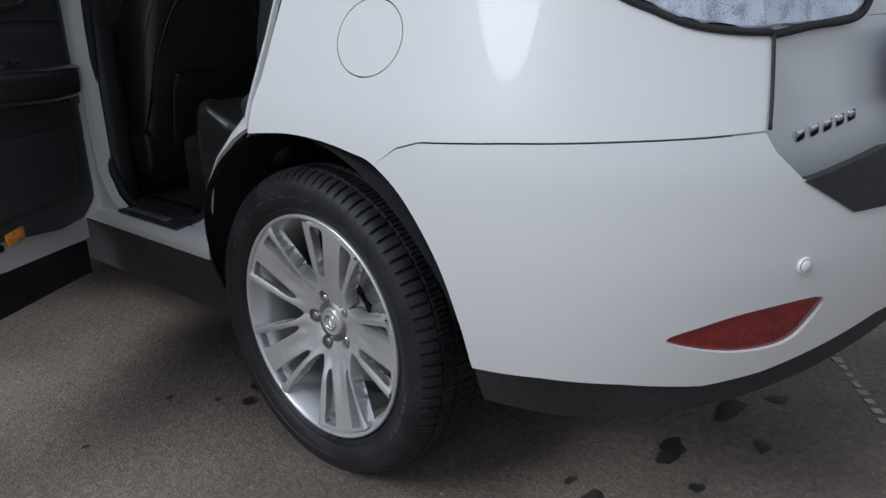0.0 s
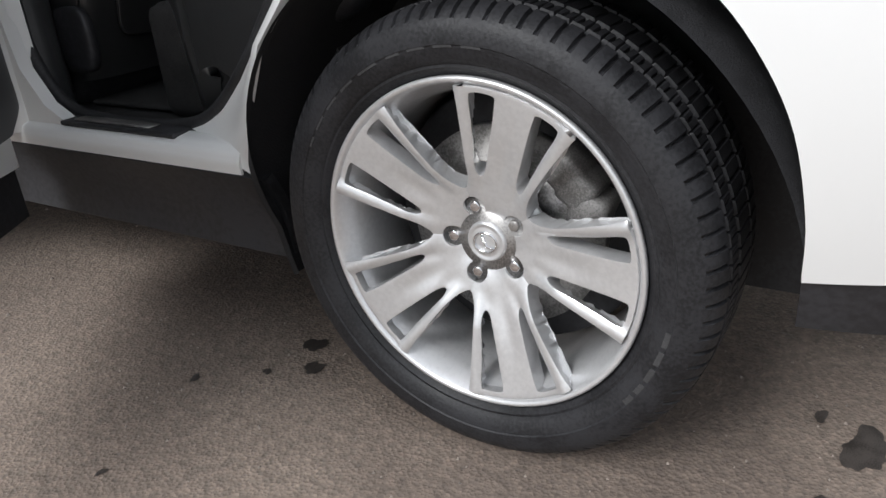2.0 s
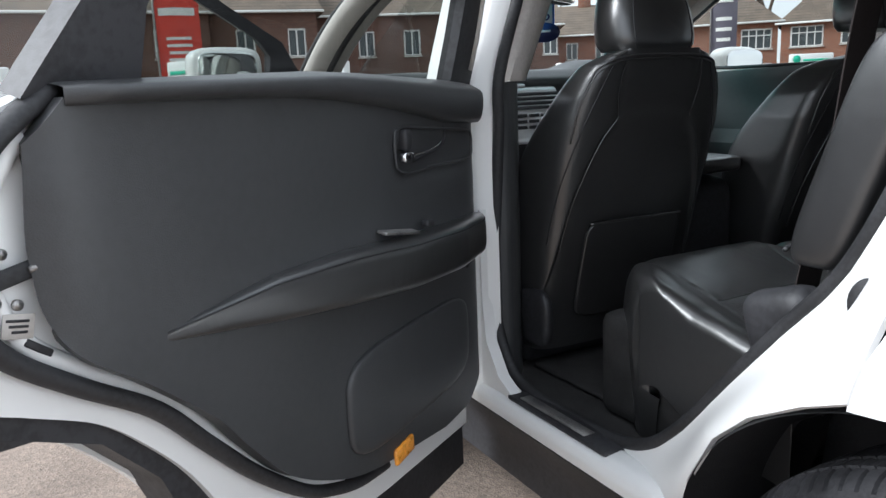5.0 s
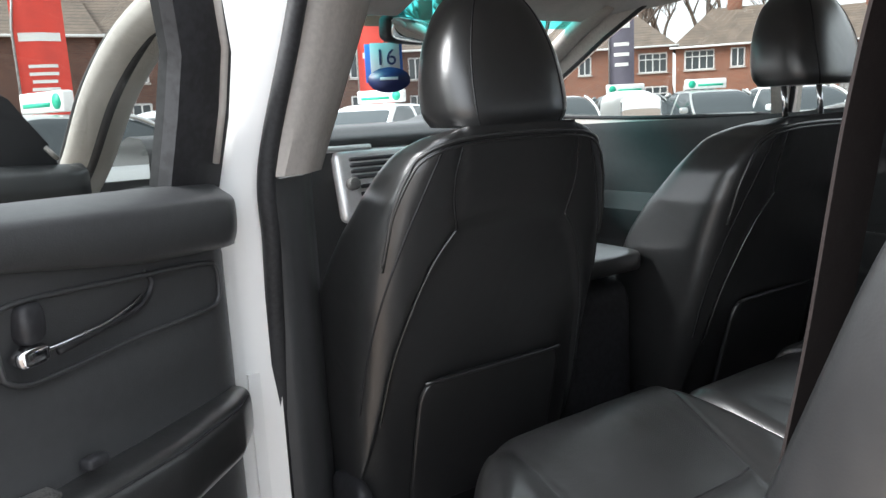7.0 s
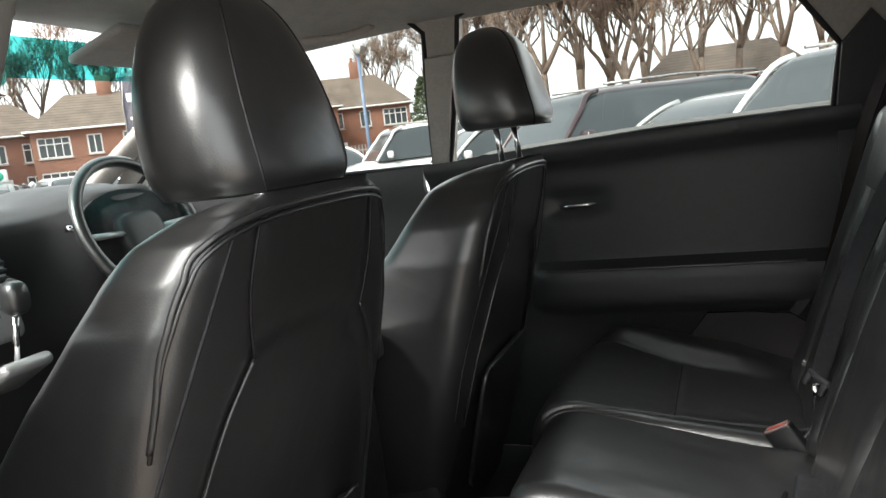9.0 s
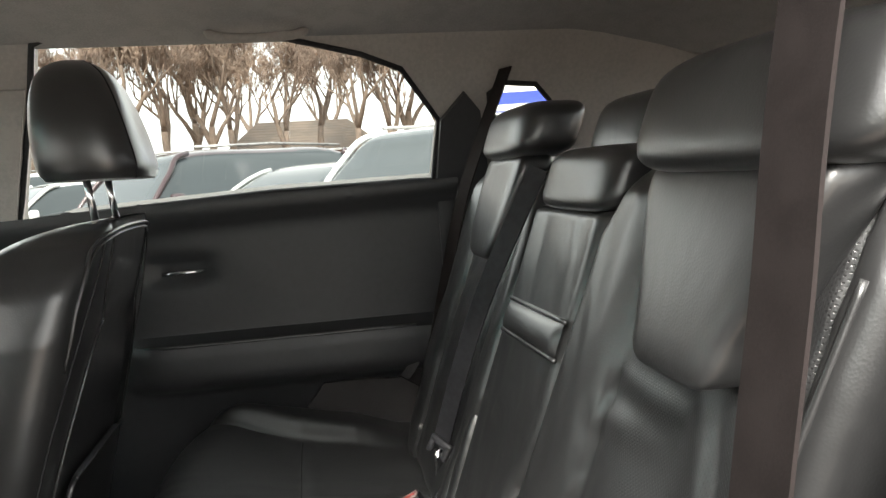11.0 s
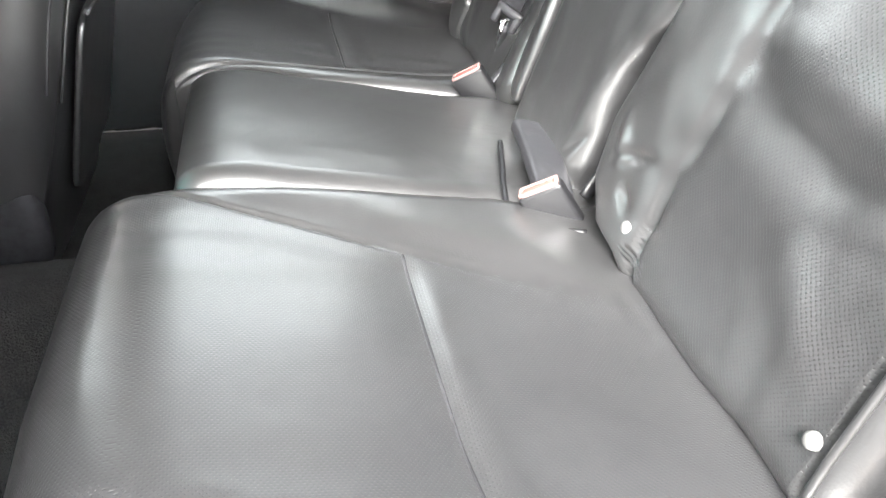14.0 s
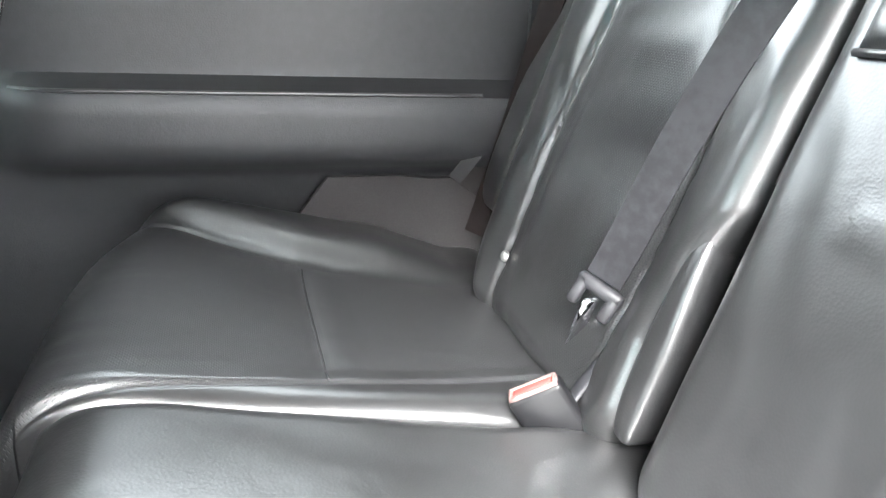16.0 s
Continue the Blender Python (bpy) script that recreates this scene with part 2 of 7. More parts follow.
def part(name, bm, material, parent=None, label="", smooth=True, sharp=None):
    """Links a bmesh as one mesh object under a thing or a part."""
    bmesh.ops.recalc_face_normals(bm, faces=bm.faces)
    me = bpy.data.meshes.new(name)
    bm.to_mesh(me)
    bm.free()
    ob = obj(name, me, material, parent, label, smooth)
    if sharp:
        me.set_sharp_from_angle(angle=radians(sharp))
    return ob


def solid(ob, thickness, offset=-1.0):
    m = ob.modifiers.new("thickness", "SOLIDIFY")
    m.thickness, m.offset, m.use_rim = thickness, offset, True
    e = ob.modifiers.new("edges", "EDGE_SPLIT")
    e.split_angle = radians(42)
    return ob


def spline(pts, n=8, closed=False):
    """A Catmull-Rom curve through pts, n steps a span."""
    P = [Vector(p) for p in pts]
    out = []
    k = len(P)
    for i in range(k if closed else k - 1):
        if closed:
            a, b, c, d = P[i - 1], P[i], P[(i + 1) % k], P[(i + 2) % k]
        else:
            a, b, c, d = P[max(i - 1, 0)], P[i], P[i + 1], P[min(i + 2, k - 1)]
        for j in range(n):
            t = j / n
            out.append(0.5 * (2 * b + (c - a) * t + (2 * a - 5 * b + 4 * c - d) * t * t + (3 * b - a - 3 * c + d) * t ** 3))
    if not closed:
        out.append(P[-1])
    return out


def even(pts, step, closed=False):
    """Points at even steps along a polyline."""
    P = [Vector(p) for p in pts]
    if closed:
        P.append(P[0])
    out = []
    for a, b in zip(P, P[1:]):
        n = max(1, math.ceil((b - a).length / step))
        out += [a.lerp(b, i / n) for i in range(n)]
    if not closed:
        out.append(P[-1])
    return out


def inside(p, poly):
    c = False
    j = len(poly) - 1
    for i in range(len(poly)):
        a, b = poly[i], poly[j]
        if (a[1] > p[1]) != (b[1] > p[1]) and p[0] < (b[0] - a[0]) * (p[1] - a[1]) / (b[1] - a[1]) + a[0]:
            c = not c
        j = i
    return c


def panel(outline, fn, step=0.03, holes=()):
    """A sheet with the given outline in (u, v), less its holes, laid out by fn(u, v)."""
    from mathutils.geometry import delaunay_2d_cdt
    loops = [even([Vector(p[:2]) for p in outline], step, True)] + [even([Vector(p[:2]) for p in h], step, True) for h in holes]
    verts, edges = [], []
    for lp in loops:
        k = len(verts)
        verts += lp
        edges += [(k + i, k + (i + 1) % len(lp)) for i in range(len(lp))]
    us, vs = [p[0] for p in loops[0]], [p[1] for p in loops[0]]
    rim = list(verts)
    nx, ny = int((max(us) - min(us)) / step) + 1, int((max(vs) - min(vs)) / step) + 1
    for i in range(nx):
        for j in range(ny):
            p = Vector((min(us) + (i + 0.5 + 0.25 * (j % 2)) * step, min(vs) + (j + 0.5) * step))
            if inside(p, loops[0]) and not any(inside(p, lp) for lp in loops[1:]) and min((p - q).length_squared for q in rim) > (0.45 * step) ** 2:
                verts.append(p)
    vo, _, faces, *_ = delaunay_2d_cdt(verts, edges, [], 0, 1e-6)
    bm = bmesh.new()
    bv = [bm.verts.new(fn(v[0], v[1])) for v in vo]
    for f in faces:
        c = sum((Vector(vo[i]) for i in f), Vector((0, 0))) / len(f)
        if inside(c, loops[0]) and not any(inside(c, lp) for lp in loops[1:]):
            bm.faces.new([bv[i] for i in f])
    bmesh.ops.delete(bm, geom=[v for v in bm.verts if not v.link_faces], context="VERTS")
    return bm


def sheet(fn, nu, nv, closed_u=False, closed_v=False, uv=False):
    """A grid surface fn(u, v) for u, v from 0 to 1."""
    bm = bmesh.new()
    ku, kv = nu if closed_u else nu + 1, nv if closed_v else nv + 1
    g = [[bm.verts.new(fn(i / nu, j / nv)) for j in range(kv)] for i in range(ku)]
    lay = bm.loops.layers.uv.new("UVMap") if uv else None
    for i in range(nu):
        for j in range(nv):
            i2, j2 = (i + 1) % ku, (j + 1) % kv
            f = bm.faces.new((g[i][j], g[i2][j], g[i2][j2], g[i][j2]))
            if uv:
                for lp, (a, b) in zip(f.loops, ((i, j), (i + 1, j), (i + 1, j + 1), (i, j + 1))):
                    lp[lay].uv = (a / nu, b / nv)
    return bm


def tube(pts, r, n=8, closed=False, flat=1.0, bm=None):
    """A rod along pts; r a number or a function of 0 to 1; flat squeezes it across its second axis."""
    bm = bm or bmesh.new()
    P = [Vector(p) for p in pts]
    k = len(P)
    rings = []
    up = None
    for i, p in enumerate(P):
        a, b = (P[i - 1], P[(i + 1) % k]) if closed else (P[max(i - 1, 0)], P[min(i + 1, k - 1)])
        d = (b - a).normalized()
        if up is None:
            up = d.orthogonal().normalized() if abs(d.z) > 0.9 else d.cross(Vector((0, 0, 1))).cross(d).normalized()
        up = (up - d * up.dot(d)).normalized()
        side = d.cross(up)
        rr = r(i / max(1, k - 1)) if callable(r) else r
        rings.append([bm.verts.new(p + side * rr * math.cos(q * math.tau / n) + up * rr * flat * math.sin(q * math.tau / n)) for q in range(n)])
    for i in range(k if closed else k - 1):
        A, B = rings[i], rings[(i + 1) % k]
        for q in range(n):
            bm.faces.new((A[q], A[(q + 1) % n], B[(q + 1) % n], B[q]))
    if not closed:
        bm.faces.new(list(reversed(rings[0])))
        bm.faces.new(rings[-1])
    return bm


def rbox(sx, sy, sz, r=0.01, seg=3, m=None, bm=None):
    """A box with rounded edges about its middle, at the pose m."""
    one = bmesh.new()
    bmesh.ops.create_cube(one, size=1, matrix=Matrix.Diagonal((sx, sy, sz, 1)))
    if r:
        bmesh.ops.bevel(one, geom=one.edges[:], offset=min(r, 0.49 * min(sx, sy, sz)), segments=seg, profile=0.5, affect="EDGES")
    if m is not None:
        one.transform(m)
    if bm is None:
        return one
    join(bm, one)
    return bm


def join(bm, other):
    me = bpy.data.meshes.new("join")
    other.to_mesh(me)
    other.free()
    bm.from_mesh(me)
    bpy.data.meshes.remove(me)
    return bm


def cyl(r, h, n=24, m=None, r2=None, bevel=0.0):
    bm = bmesh.new()
    bmesh.ops.create_cone(bm, cap_ends=True, segments=n, radius1=r, radius2=r if r2 is None else r2, depth=h)
    if bevel:
        es = [e for e in bm.edges if len(e.link_faces) == 2 and any(len(f.verts) > 4 for f in e.link_faces)]
        bmesh.ops.bevel(bm, geom=es, offset=bevel, segments=2, profile=0.5, affect="EDGES")
    if m is not None:
        bm.transform(m)
    return bm


def spin(profile, n=64, m=None, closed=False):
    """A turned solid: profile of (radius, height) about z."""
    k = len(profile)
    bm = sheet(lambda u, v: (profile[min(k - 1, round(v * (k - 1)))][0] * math.cos(u * math.tau),
                             profile[min(k - 1, round(v * (k - 1)))][0] * math.sin(u * math.tau),
                             profile[min(k - 1, round(v * (k - 1)))][1]), n, k - 1, True)
    if m is not None:
        bm.transform(m)
    return bm


def superpad(sx, sy, sz, e=0.4, nu=40, nv=24, warp=None, m=None):
    """A pillow: a box-like rounded solid of the given half sizes."""
    def c(a, e):
        q = math.cos(a)
        return math.copysign(abs(q) ** e, q)
    def s(a, e):
        q = math.sin(a)
        return math.copysign(abs(q) ** e, q)
    def fn(u, v):
        a, b = u * math.tau, (v - 0.5) * math.pi
        p = Vector((sx * c(b, e) * c(a, e), sy * c(b, e) * s(a, e), sz * s(b, e)))
        return warp(p) if warp else p
    bm = sheet(fn, nu, nv, True)
    bmesh.ops.remove_doubles(bm, verts=bm.verts, dist=1e-5)
    if m is not None:
        bm.transform(m)
    return bm


# ---- shape of the car's side: x and y at a run s along the plan and a height z ----
_cs, _cp = [0.0], []
for _i in range(201):
    _a = _i / 200 * math.pi / 2
    _cp.append((-0.957 * math.cos(_a) ** (2 / 2.4), -0.35 - 0.72 * math.sin(_a) ** (2 / 2.4)))
for _p, _q in zip(_cp, _cp[1:]):
    _cs.append(_cs[-1] + math.dist(_p, _q))
_cp = np.array(_cp)


def side(s, z, off=0.0):
    if s <= 0:
        x, y, nx, ny = -0.957, -0.35 - s, 1.0, 0.0
    else:
        x, y = np.interp(s, _cs, _cp[:, 0]), np.interp(s, _cs, _cp[:, 1])
        tx = np.interp(s + 0.01, _cs, _cp[:, 0]) - np.interp(s - 0.01, _cs, _cp[:, 0])
        ty = np.interp(s + 0.01, _cs, _cp[:, 1]) - np.interp(s - 0.01, _cs, _cp[:, 1])
        ln = math.hypot(tx, ty)
        nx, ny = -ty / ln, tx / ln
    d = 0.45 * (z - 0.76) ** 2 if z < 0.76 else (1.5 * (z - 0.76) ** 2 if z < 0.86 else 0.015 + 0.3 * (z - 0.86))
    if s > 0 and z > 0.62:
        d += min(1, s / 0.9) * 0.10 * (z - 0.62)
    d -= off
    return Vector((x + nx * d, y + ny * d, z))


def yz(y, z, off=0.0):
    return side(-(y + 0.35), z, off)


# ---- ground ----
def ground_z(x, y):
    return 0.0


bm = sheet(lambda u, v: Vector(((u - 0.5) * 800, (v - 0.5) * 800, 0)), 40, 40)
ground = tagged(part("ground", bm, M_ASPHALT), "worn brown-grey asphalt with oil spots and loose grit", "ground", kind="structure")

# ---- the car ----
car = thing("car", "white pearl estate car with its near doors open", "car")

ARCH = [(0.116, 0.788), (-0.007, 0.798), (-0.114, 0.794), (-0.211, 0.779), (-0.271, 0.762), (-0.345, 0.703), (-0.408, 0.599), (-0.436, 0.479), (-0.440, 0.387)]
arch_s = [(-(y + 0.35), z) for y, z in ARCH]
arch_line = [tuple(p) for p in spline([(a, b, 0) for a, b in arch_s], 6)]


# rear quarter panel
bump_line = [(-0.079, 0.762), (-0.021, 0.799), (0.032, 0.813), (0.207, 0.823), (0.383, 0.829), (0.509, 0.832), (0.605, 0.836)]
lamp_low = [(0.636, 0.970), (0.567, 0.974), (0.490, 0.986), (0.424, 1.009), (0.371, 1.028), (0.30, 1.065)]
quarter = [p[:2] for p in arch_line[:25]] + bump_line[1:] + lamp_low + [(0.22, 1.13), (-0.15, 1.22), (-0.42, 1.22), (-0.40, 1.05), (-0.434, 0.90), (-0.466, 0.82)]
fuel_hole = [(-0.125 + 0.086 * math.cos(a * math.tau / 40), 0.980 + 0.069 * math.sin(a * math.tau / 40)) for a in range(40)]
ob = solid(part("quarter_panel", panel(quarter, side, 0.03, [fuel_hole]), M_WHITE, car), 0.012)
cap = [(-0.125 + 0.0835 * math.cos(a * math.tau / 40), 0.980 + 0.0665 * math.sin(a * math.tau / 40)) for a in range(40)]
solid(part("fuel_flap", panel(cap, side, 0.025), M_WHITE, car, "round white fuel filler flap"), 0.012)
solid(part("fuel_pocket", panel([(-0.125 + 0.1 * math.cos(a * math.tau / 24), 0.980 + 0.085 * math.sin(a * math.tau / 24)) for a in range(24)],
      lambda s, z: side(s, z, -0.016), 0.03), M_RUBBER, car), 0.003)

# bumper
low_edge = [(0.091, 0.386), (0.245, 0.402), (0.40, 0.408), (0.55, 0.402), (0.66, 0.418), (0.77, 0.446), (0.92, 0.485), (1.15, 0.50), (1.36, 0.50)]
bumper = [(0.091, 0.386)] + [p[:2] for p in reversed(arch_line[24:-1])] + [(a, b - 0.003) for a, b in bump_line[1:]] + [
    (0.622, 0.804), (0.668, 0.762), (0.73, 0.735), (0.777, 0.699), (1.0, 0.70), (1.36, 0.70)] + list(reversed(low_edge[1:]))
refl = [(0.47, 0.498), (0.53, 0.527), (0.62, 0.549), (0.745, 0.556), (0.735, 0.512), (0.69, 0.474), (0.585, 0.470)]


refl_c = [tuple(p)[:2] for p in spline([(a, b, 0) for a, b in refl], 5, True)]
solid(part("rear_bumper", panel(bumper, side, 0.03, [refl_c]), M_WHITE, car), 0.012)
solid(part("fog_reflector", panel([(0.602 + (a - 0.602) * 0.985, 0.511 + (b - 0.511) * 0.97) for a, b in refl_c], lambda s, z: side(s, z, -0.006), 0.02), M_REFL, car,
           "red rear fog lamp and reflector lens"), 0.012)
solid(part("reflector_pocket", panel([(0.602 + (a - 0.602) * 1.04, 0.511 + (b - 0.511) * 1.1) for a, b in refl_c], lambda s, z: side(s, z, -0.018), 0.03), M_RUBBER, car), 0.004)
valance = [(a, b - 0.002) for a, b in low_edge] + [(1.36, 0.46), (1.0, 0.44), (0.80, 0.395), (0.66, 0.365), (0.49, 0.335), (0.31, 0.315), (0.09, 0.305)]
solid(part("bumper_valance", panel(valance, lambda s, z: side(s, z, -0.006), 0.04), M_PLASTIC, car, "matt black lower bumper valance"), 0.01)
solid(part("bumper_step", panel([(0.672, 0.757), (0.777, 0.697), (1.36, 0.70), (1.36, 0.795), (0.85, 0.795)], lambda s, z: side(s, z, 0.004), 0.03), M_PLASTIC, car, "ribbed black bumper top protector"), 0.02)
sen = side(0.69, 0.62, 0.003)
nrm = (side(0.69, 0.62, 0.1) - side(0.69, 0.62)).normalized()
turn = nrm.to_track_quat("Z", "Y").to_matrix().to_4x4()
part("parking_sensor", spin([(0.0, 0.004), (0.009, 0.004), (0.010, 0.002), (0.0105, -0.001), (0.0125, 0.002), (0.014, 0.001), (0.0145, -0.006)], 28, Matrix.Translation(sen) @ turn), M_WHITE, car)


# tailgate: nearly flat, leaning forward above the bumper
def gate(x, z, off=0.0):
    return Vector((x, -0.925 + 0.14 * (x / 0.7) ** 2 + 0.16 * (z - 0.85) - off, z))


gate_out = [(-0.66, 0.985), (-0.690, 0.836), (-0.685, 0.80), (-0.655, 0.765), (-0.58, 0.735), (0.58, 0.735), (0.655, 0.765), (0.69, 0.836), (0.66, 0.985)]
solid(part("tailgate", panel(gate_out, gate, 0.04), M_WHITE, car), 0.015, 1)
solid(part("tailgate_upper", panel([(-0.66, 0.986), (0.66, 0.986), (0.62, 1.15), (-0.62, 1.15)], gate, 0.05), M_WHITE, car), 0.015, 1)

# tail lamp, gate lamp, badge and plate
M_LENS = mat("clear_lamp_lens", (0.55, 0.57, 0.66), 0.12, 0.55, 1.0, 0.35, 30)
M_LAMPRED = mat("red_lamp_lens", (0.35, 0.05, 0.05), 0.15, 0.2, 1.0, 0.3, 40)
lamp = [(0.628, 0.982), (0.565, 0.986), (0.490, 0.998), (0.428, 1.020), (0.378, 1.04), (0.32, 1.07), (0.295, 1.10), (0.30, 1.15), (0.45, 1.15), (0.618, 1.15)]
solid(part("tail_lamp", panel(lamp, lambda s, z: side(s, z, -0.004), 0.03), M_LENS, car, "clear tail lamp lens with silver reflector"), 0.01, 0)
rimp = [side(s, z, 0.0) for s, z in [(0.634, 0.974), (0.566, 0.978), (0.490, 0.990), (0.425, 1.0135), (0.374, 1.033), (0.305, 1.07), (0.23, 1.135)]]
part("lamp_seal", tube(spline(rimp, 5), 0.009, 8, flat=0.7), M_RUBBER, car)
for k in range(3):
    part("lamp_bar", tube([side(0.36 + 0.03 * k + 0.05 * q, 1.075 + 0.022 * k, 0.004) for q in range(6)], 0.004, 6), M_LAMPRED, car)
glamp = [(-0.652, 0.983), (-0.50, 0.985), (-0.40, 0.992), (-0.352, 1.015), (-0.34, 1.06), (-0.36, 1.15), (-0.63, 1.15)]
solid(part("gate_lamp", panel(glamp, lambda x, z: gate(x, z, 0.020), 0.03), M_LENS, car, "clear tailgate lamp lens"), 0.01, 0)
part("lamp_seal", tube(spline([gate(x, z, 0.026) for x, z in [(-0.655, 1.10), (-0.655, 0.977), (-0.50, 0.979), (-0.395, 0.986), (-0.346, 1.012), (-0.334, 1.06), (-0.35, 1.15)]], 5), 0.007, 8), M_RUBBER, car)
part("gate_gap", tube(spline([(-0.660, -0.846, 0.972), (-0.686, -0.860, 0.90), (-0.711, -0.871, 0.838)], 5), 0.0032, 6), M_RUBBER, car)
for k in range(5):
    x = -0.548 + 0.036 * k
    z = 0.806 + 0.0045 * k
    part("badge_bar", rbox(0.024, 0.006, 0.020, 0.003, 2, Matrix.Translation(gate(x, z, 0.018)) @ pose(0, 0, 0, 0, -8, -12)), M_CHROME, car, "chrome badge of plain bars")
plate = part("number_plate", rbox(0.52, 0.008, 0.112, 0.004, 2, Matrix.Translation(gate(-0.045, 0.905, 0.050)) @ pose(0, 0, 0, -9, 0, 0)), mat("yellow_plate", (0.75, 0.62, 0.03), 0.4), car, "yellow number plate with dark bars")
part("plate_frame", rbox(0.56, 0.010, 0.135, 0.004, 2, Matrix.Translation(gate(-0.045, 0.905, 0.044)) @ pose(0, 0, 0, -9, 0, 0)), mat("blue_plate_edge", (0.02, 0.05, 0.2), 0.4), plate)
for k in range(7):
    part("plate_bar", rbox(0.04, 0.003, 0.07, 0.0, 1, Matrix.Translation(gate(-0.255 + 0.07 * k, 0.905, 0.0555)) @ pose(0, 0, 0, -9, 0, 0)), M_RUBBER, plate)

# oil spots, tar and a worn white line on the asphalt
M_OIL = mat("oil_stain", (0.05, 0.042, 0.037), 0.5, vary=0.4, scale=30)
M_LINE = mat("worn_white_line", (0.42, 0.40, 0.37), 0.8, vary=0.3, scale=40, bump=0.3, bscale=90)
rnd = random.Random(41)
for x, y, r, st in ((-0.66, -0.54, 0.055, 1.5), (-0.78, 0.475, 0.035, 1.3), (-0.85, 0.42, 0.028, 1.4), (-0.82, -0.50, 0.03, 1.2), (-0.35, -0.59, 0.05, 1.8), (-0.08, -0.62, 0.06, 1.5), (-0.72, -0.60, 0.02, 1.2), (-0.60, -0.47, 0.018, 1.4),
                    (-0.90, 0.50, 0.014, 1.2), (-0.45, -0.70, 0.022, 1.6), (-1.05, -0.35, 0.014, 1.3), (-0.20, -0.75, 0.03, 1.5), (-0.98, 0.62, 0.016, 1.2), (-0.95, -0.62, 0.02, 1.7), (0.05, -0.70, 0.035, 1.3), (-1.25, 0.55, 0.012, 1.2)):
    ph = [rnd.uniform(0, 6.28) for _ in range(5)]
    def rim_r(a):
        return 0.62 * r * (1 + 0.22 * math.sin(2 * a + ph[0]) + 0.12 * math.sin(3 * a + ph[1]) + 0.07 * math.sin(5 * a + ph[2]) + 0.05 * math.sin(9 * a + ph[3]) + 0.04 * math.sin(14 * a + ph[4]))
    out = [(x + st * rim_r(k * math.tau / 48) * math.cos(k * math.tau / 48), y + rim_r(k * math.tau / 48) * math.sin(k * math.tau / 48)) for k in range(48)]
    bm = bmesh.new()
    c = bm.verts.new((x, y, 0.0035))
    vs = [bm.verts.new((a, b, 0.002)) for a, b in out]
    for k in range(48):
        bm.faces.new((c, vs[k], vs[(k + 1) % 48]))
    part("oil_spot", bm, M_OIL, ground, "dark oil spot")
bm = bmesh.new()
for k in range(16):
    a = Vector((0.62, -0.60, 0.003)).lerp(Vector((-0.05, -1.04, 0.003)), k / 16 + 0.01)
    b = Vector((0.62, -0.60, 0.003)).lerp(Vector((-0.05, -1.04, 0.003)), (k + rnd.uniform(0.6, 1.0)) / 16)
    n = Vector((0.55, -0.83, 0)) * rnd.uniform(0.008, 0.016)
    bm.faces.new([bm.verts.new(p) for p in (a - n, b - n * 0.8, b + n, a + n * 0.9)])
part("painted_line", bm, M_LINE, ground, "worn white painted line")
# loose grit and small stones
vs, fs = [], []
for k in range(2600):
    x, y = rnd.uniform(-2.6, 0.9), rnd.uniform(-1.7, 2.4)
    r = rnd.uniform(0.0012, 0.0042) if k % 40 else rnd.uniform(0.005, 0.009)
    c = len(vs)
    a0 = rnd.uniform(0, 6.28)
    vs += [(x + r * math.cos(a0 + q * 1.571), y + r * 0.8 * math.sin(a0 + q * 1.571), 0.0) for q in range(4)] + [(x, y, r * 0.9)]
    fs += [(c, c + 1, c + 4), (c + 1, c + 2, c + 4), (c + 2, c + 3, c + 4), (c + 3, c, c + 4)]
me = bpy.data.meshes.new("grit")
me.from_pydata(vs, [], fs)
me.materials.append(mat("loose_grit", (0.26, 0.22, 0.19), 0.9, vary=0.5, scale=60))
grit = tagged(new("grit", me), "loose grit and small stones on asphalt", "grit", kind="stuff")


# ---- wheels ----
def sgnpow(c, e):
    return math.copysign(abs(c) ** e, c)


WC = Vector((-0.915, 0.0, 0.357))


def wheel_pt(a, r, x):
    """A point on a wheel: a degrees from the top towards the car's front, radius r, x outwards from the rim's face."""
    return Vector((-x, r * math.sin(radians(a)), r * math.cos(radians(a))))


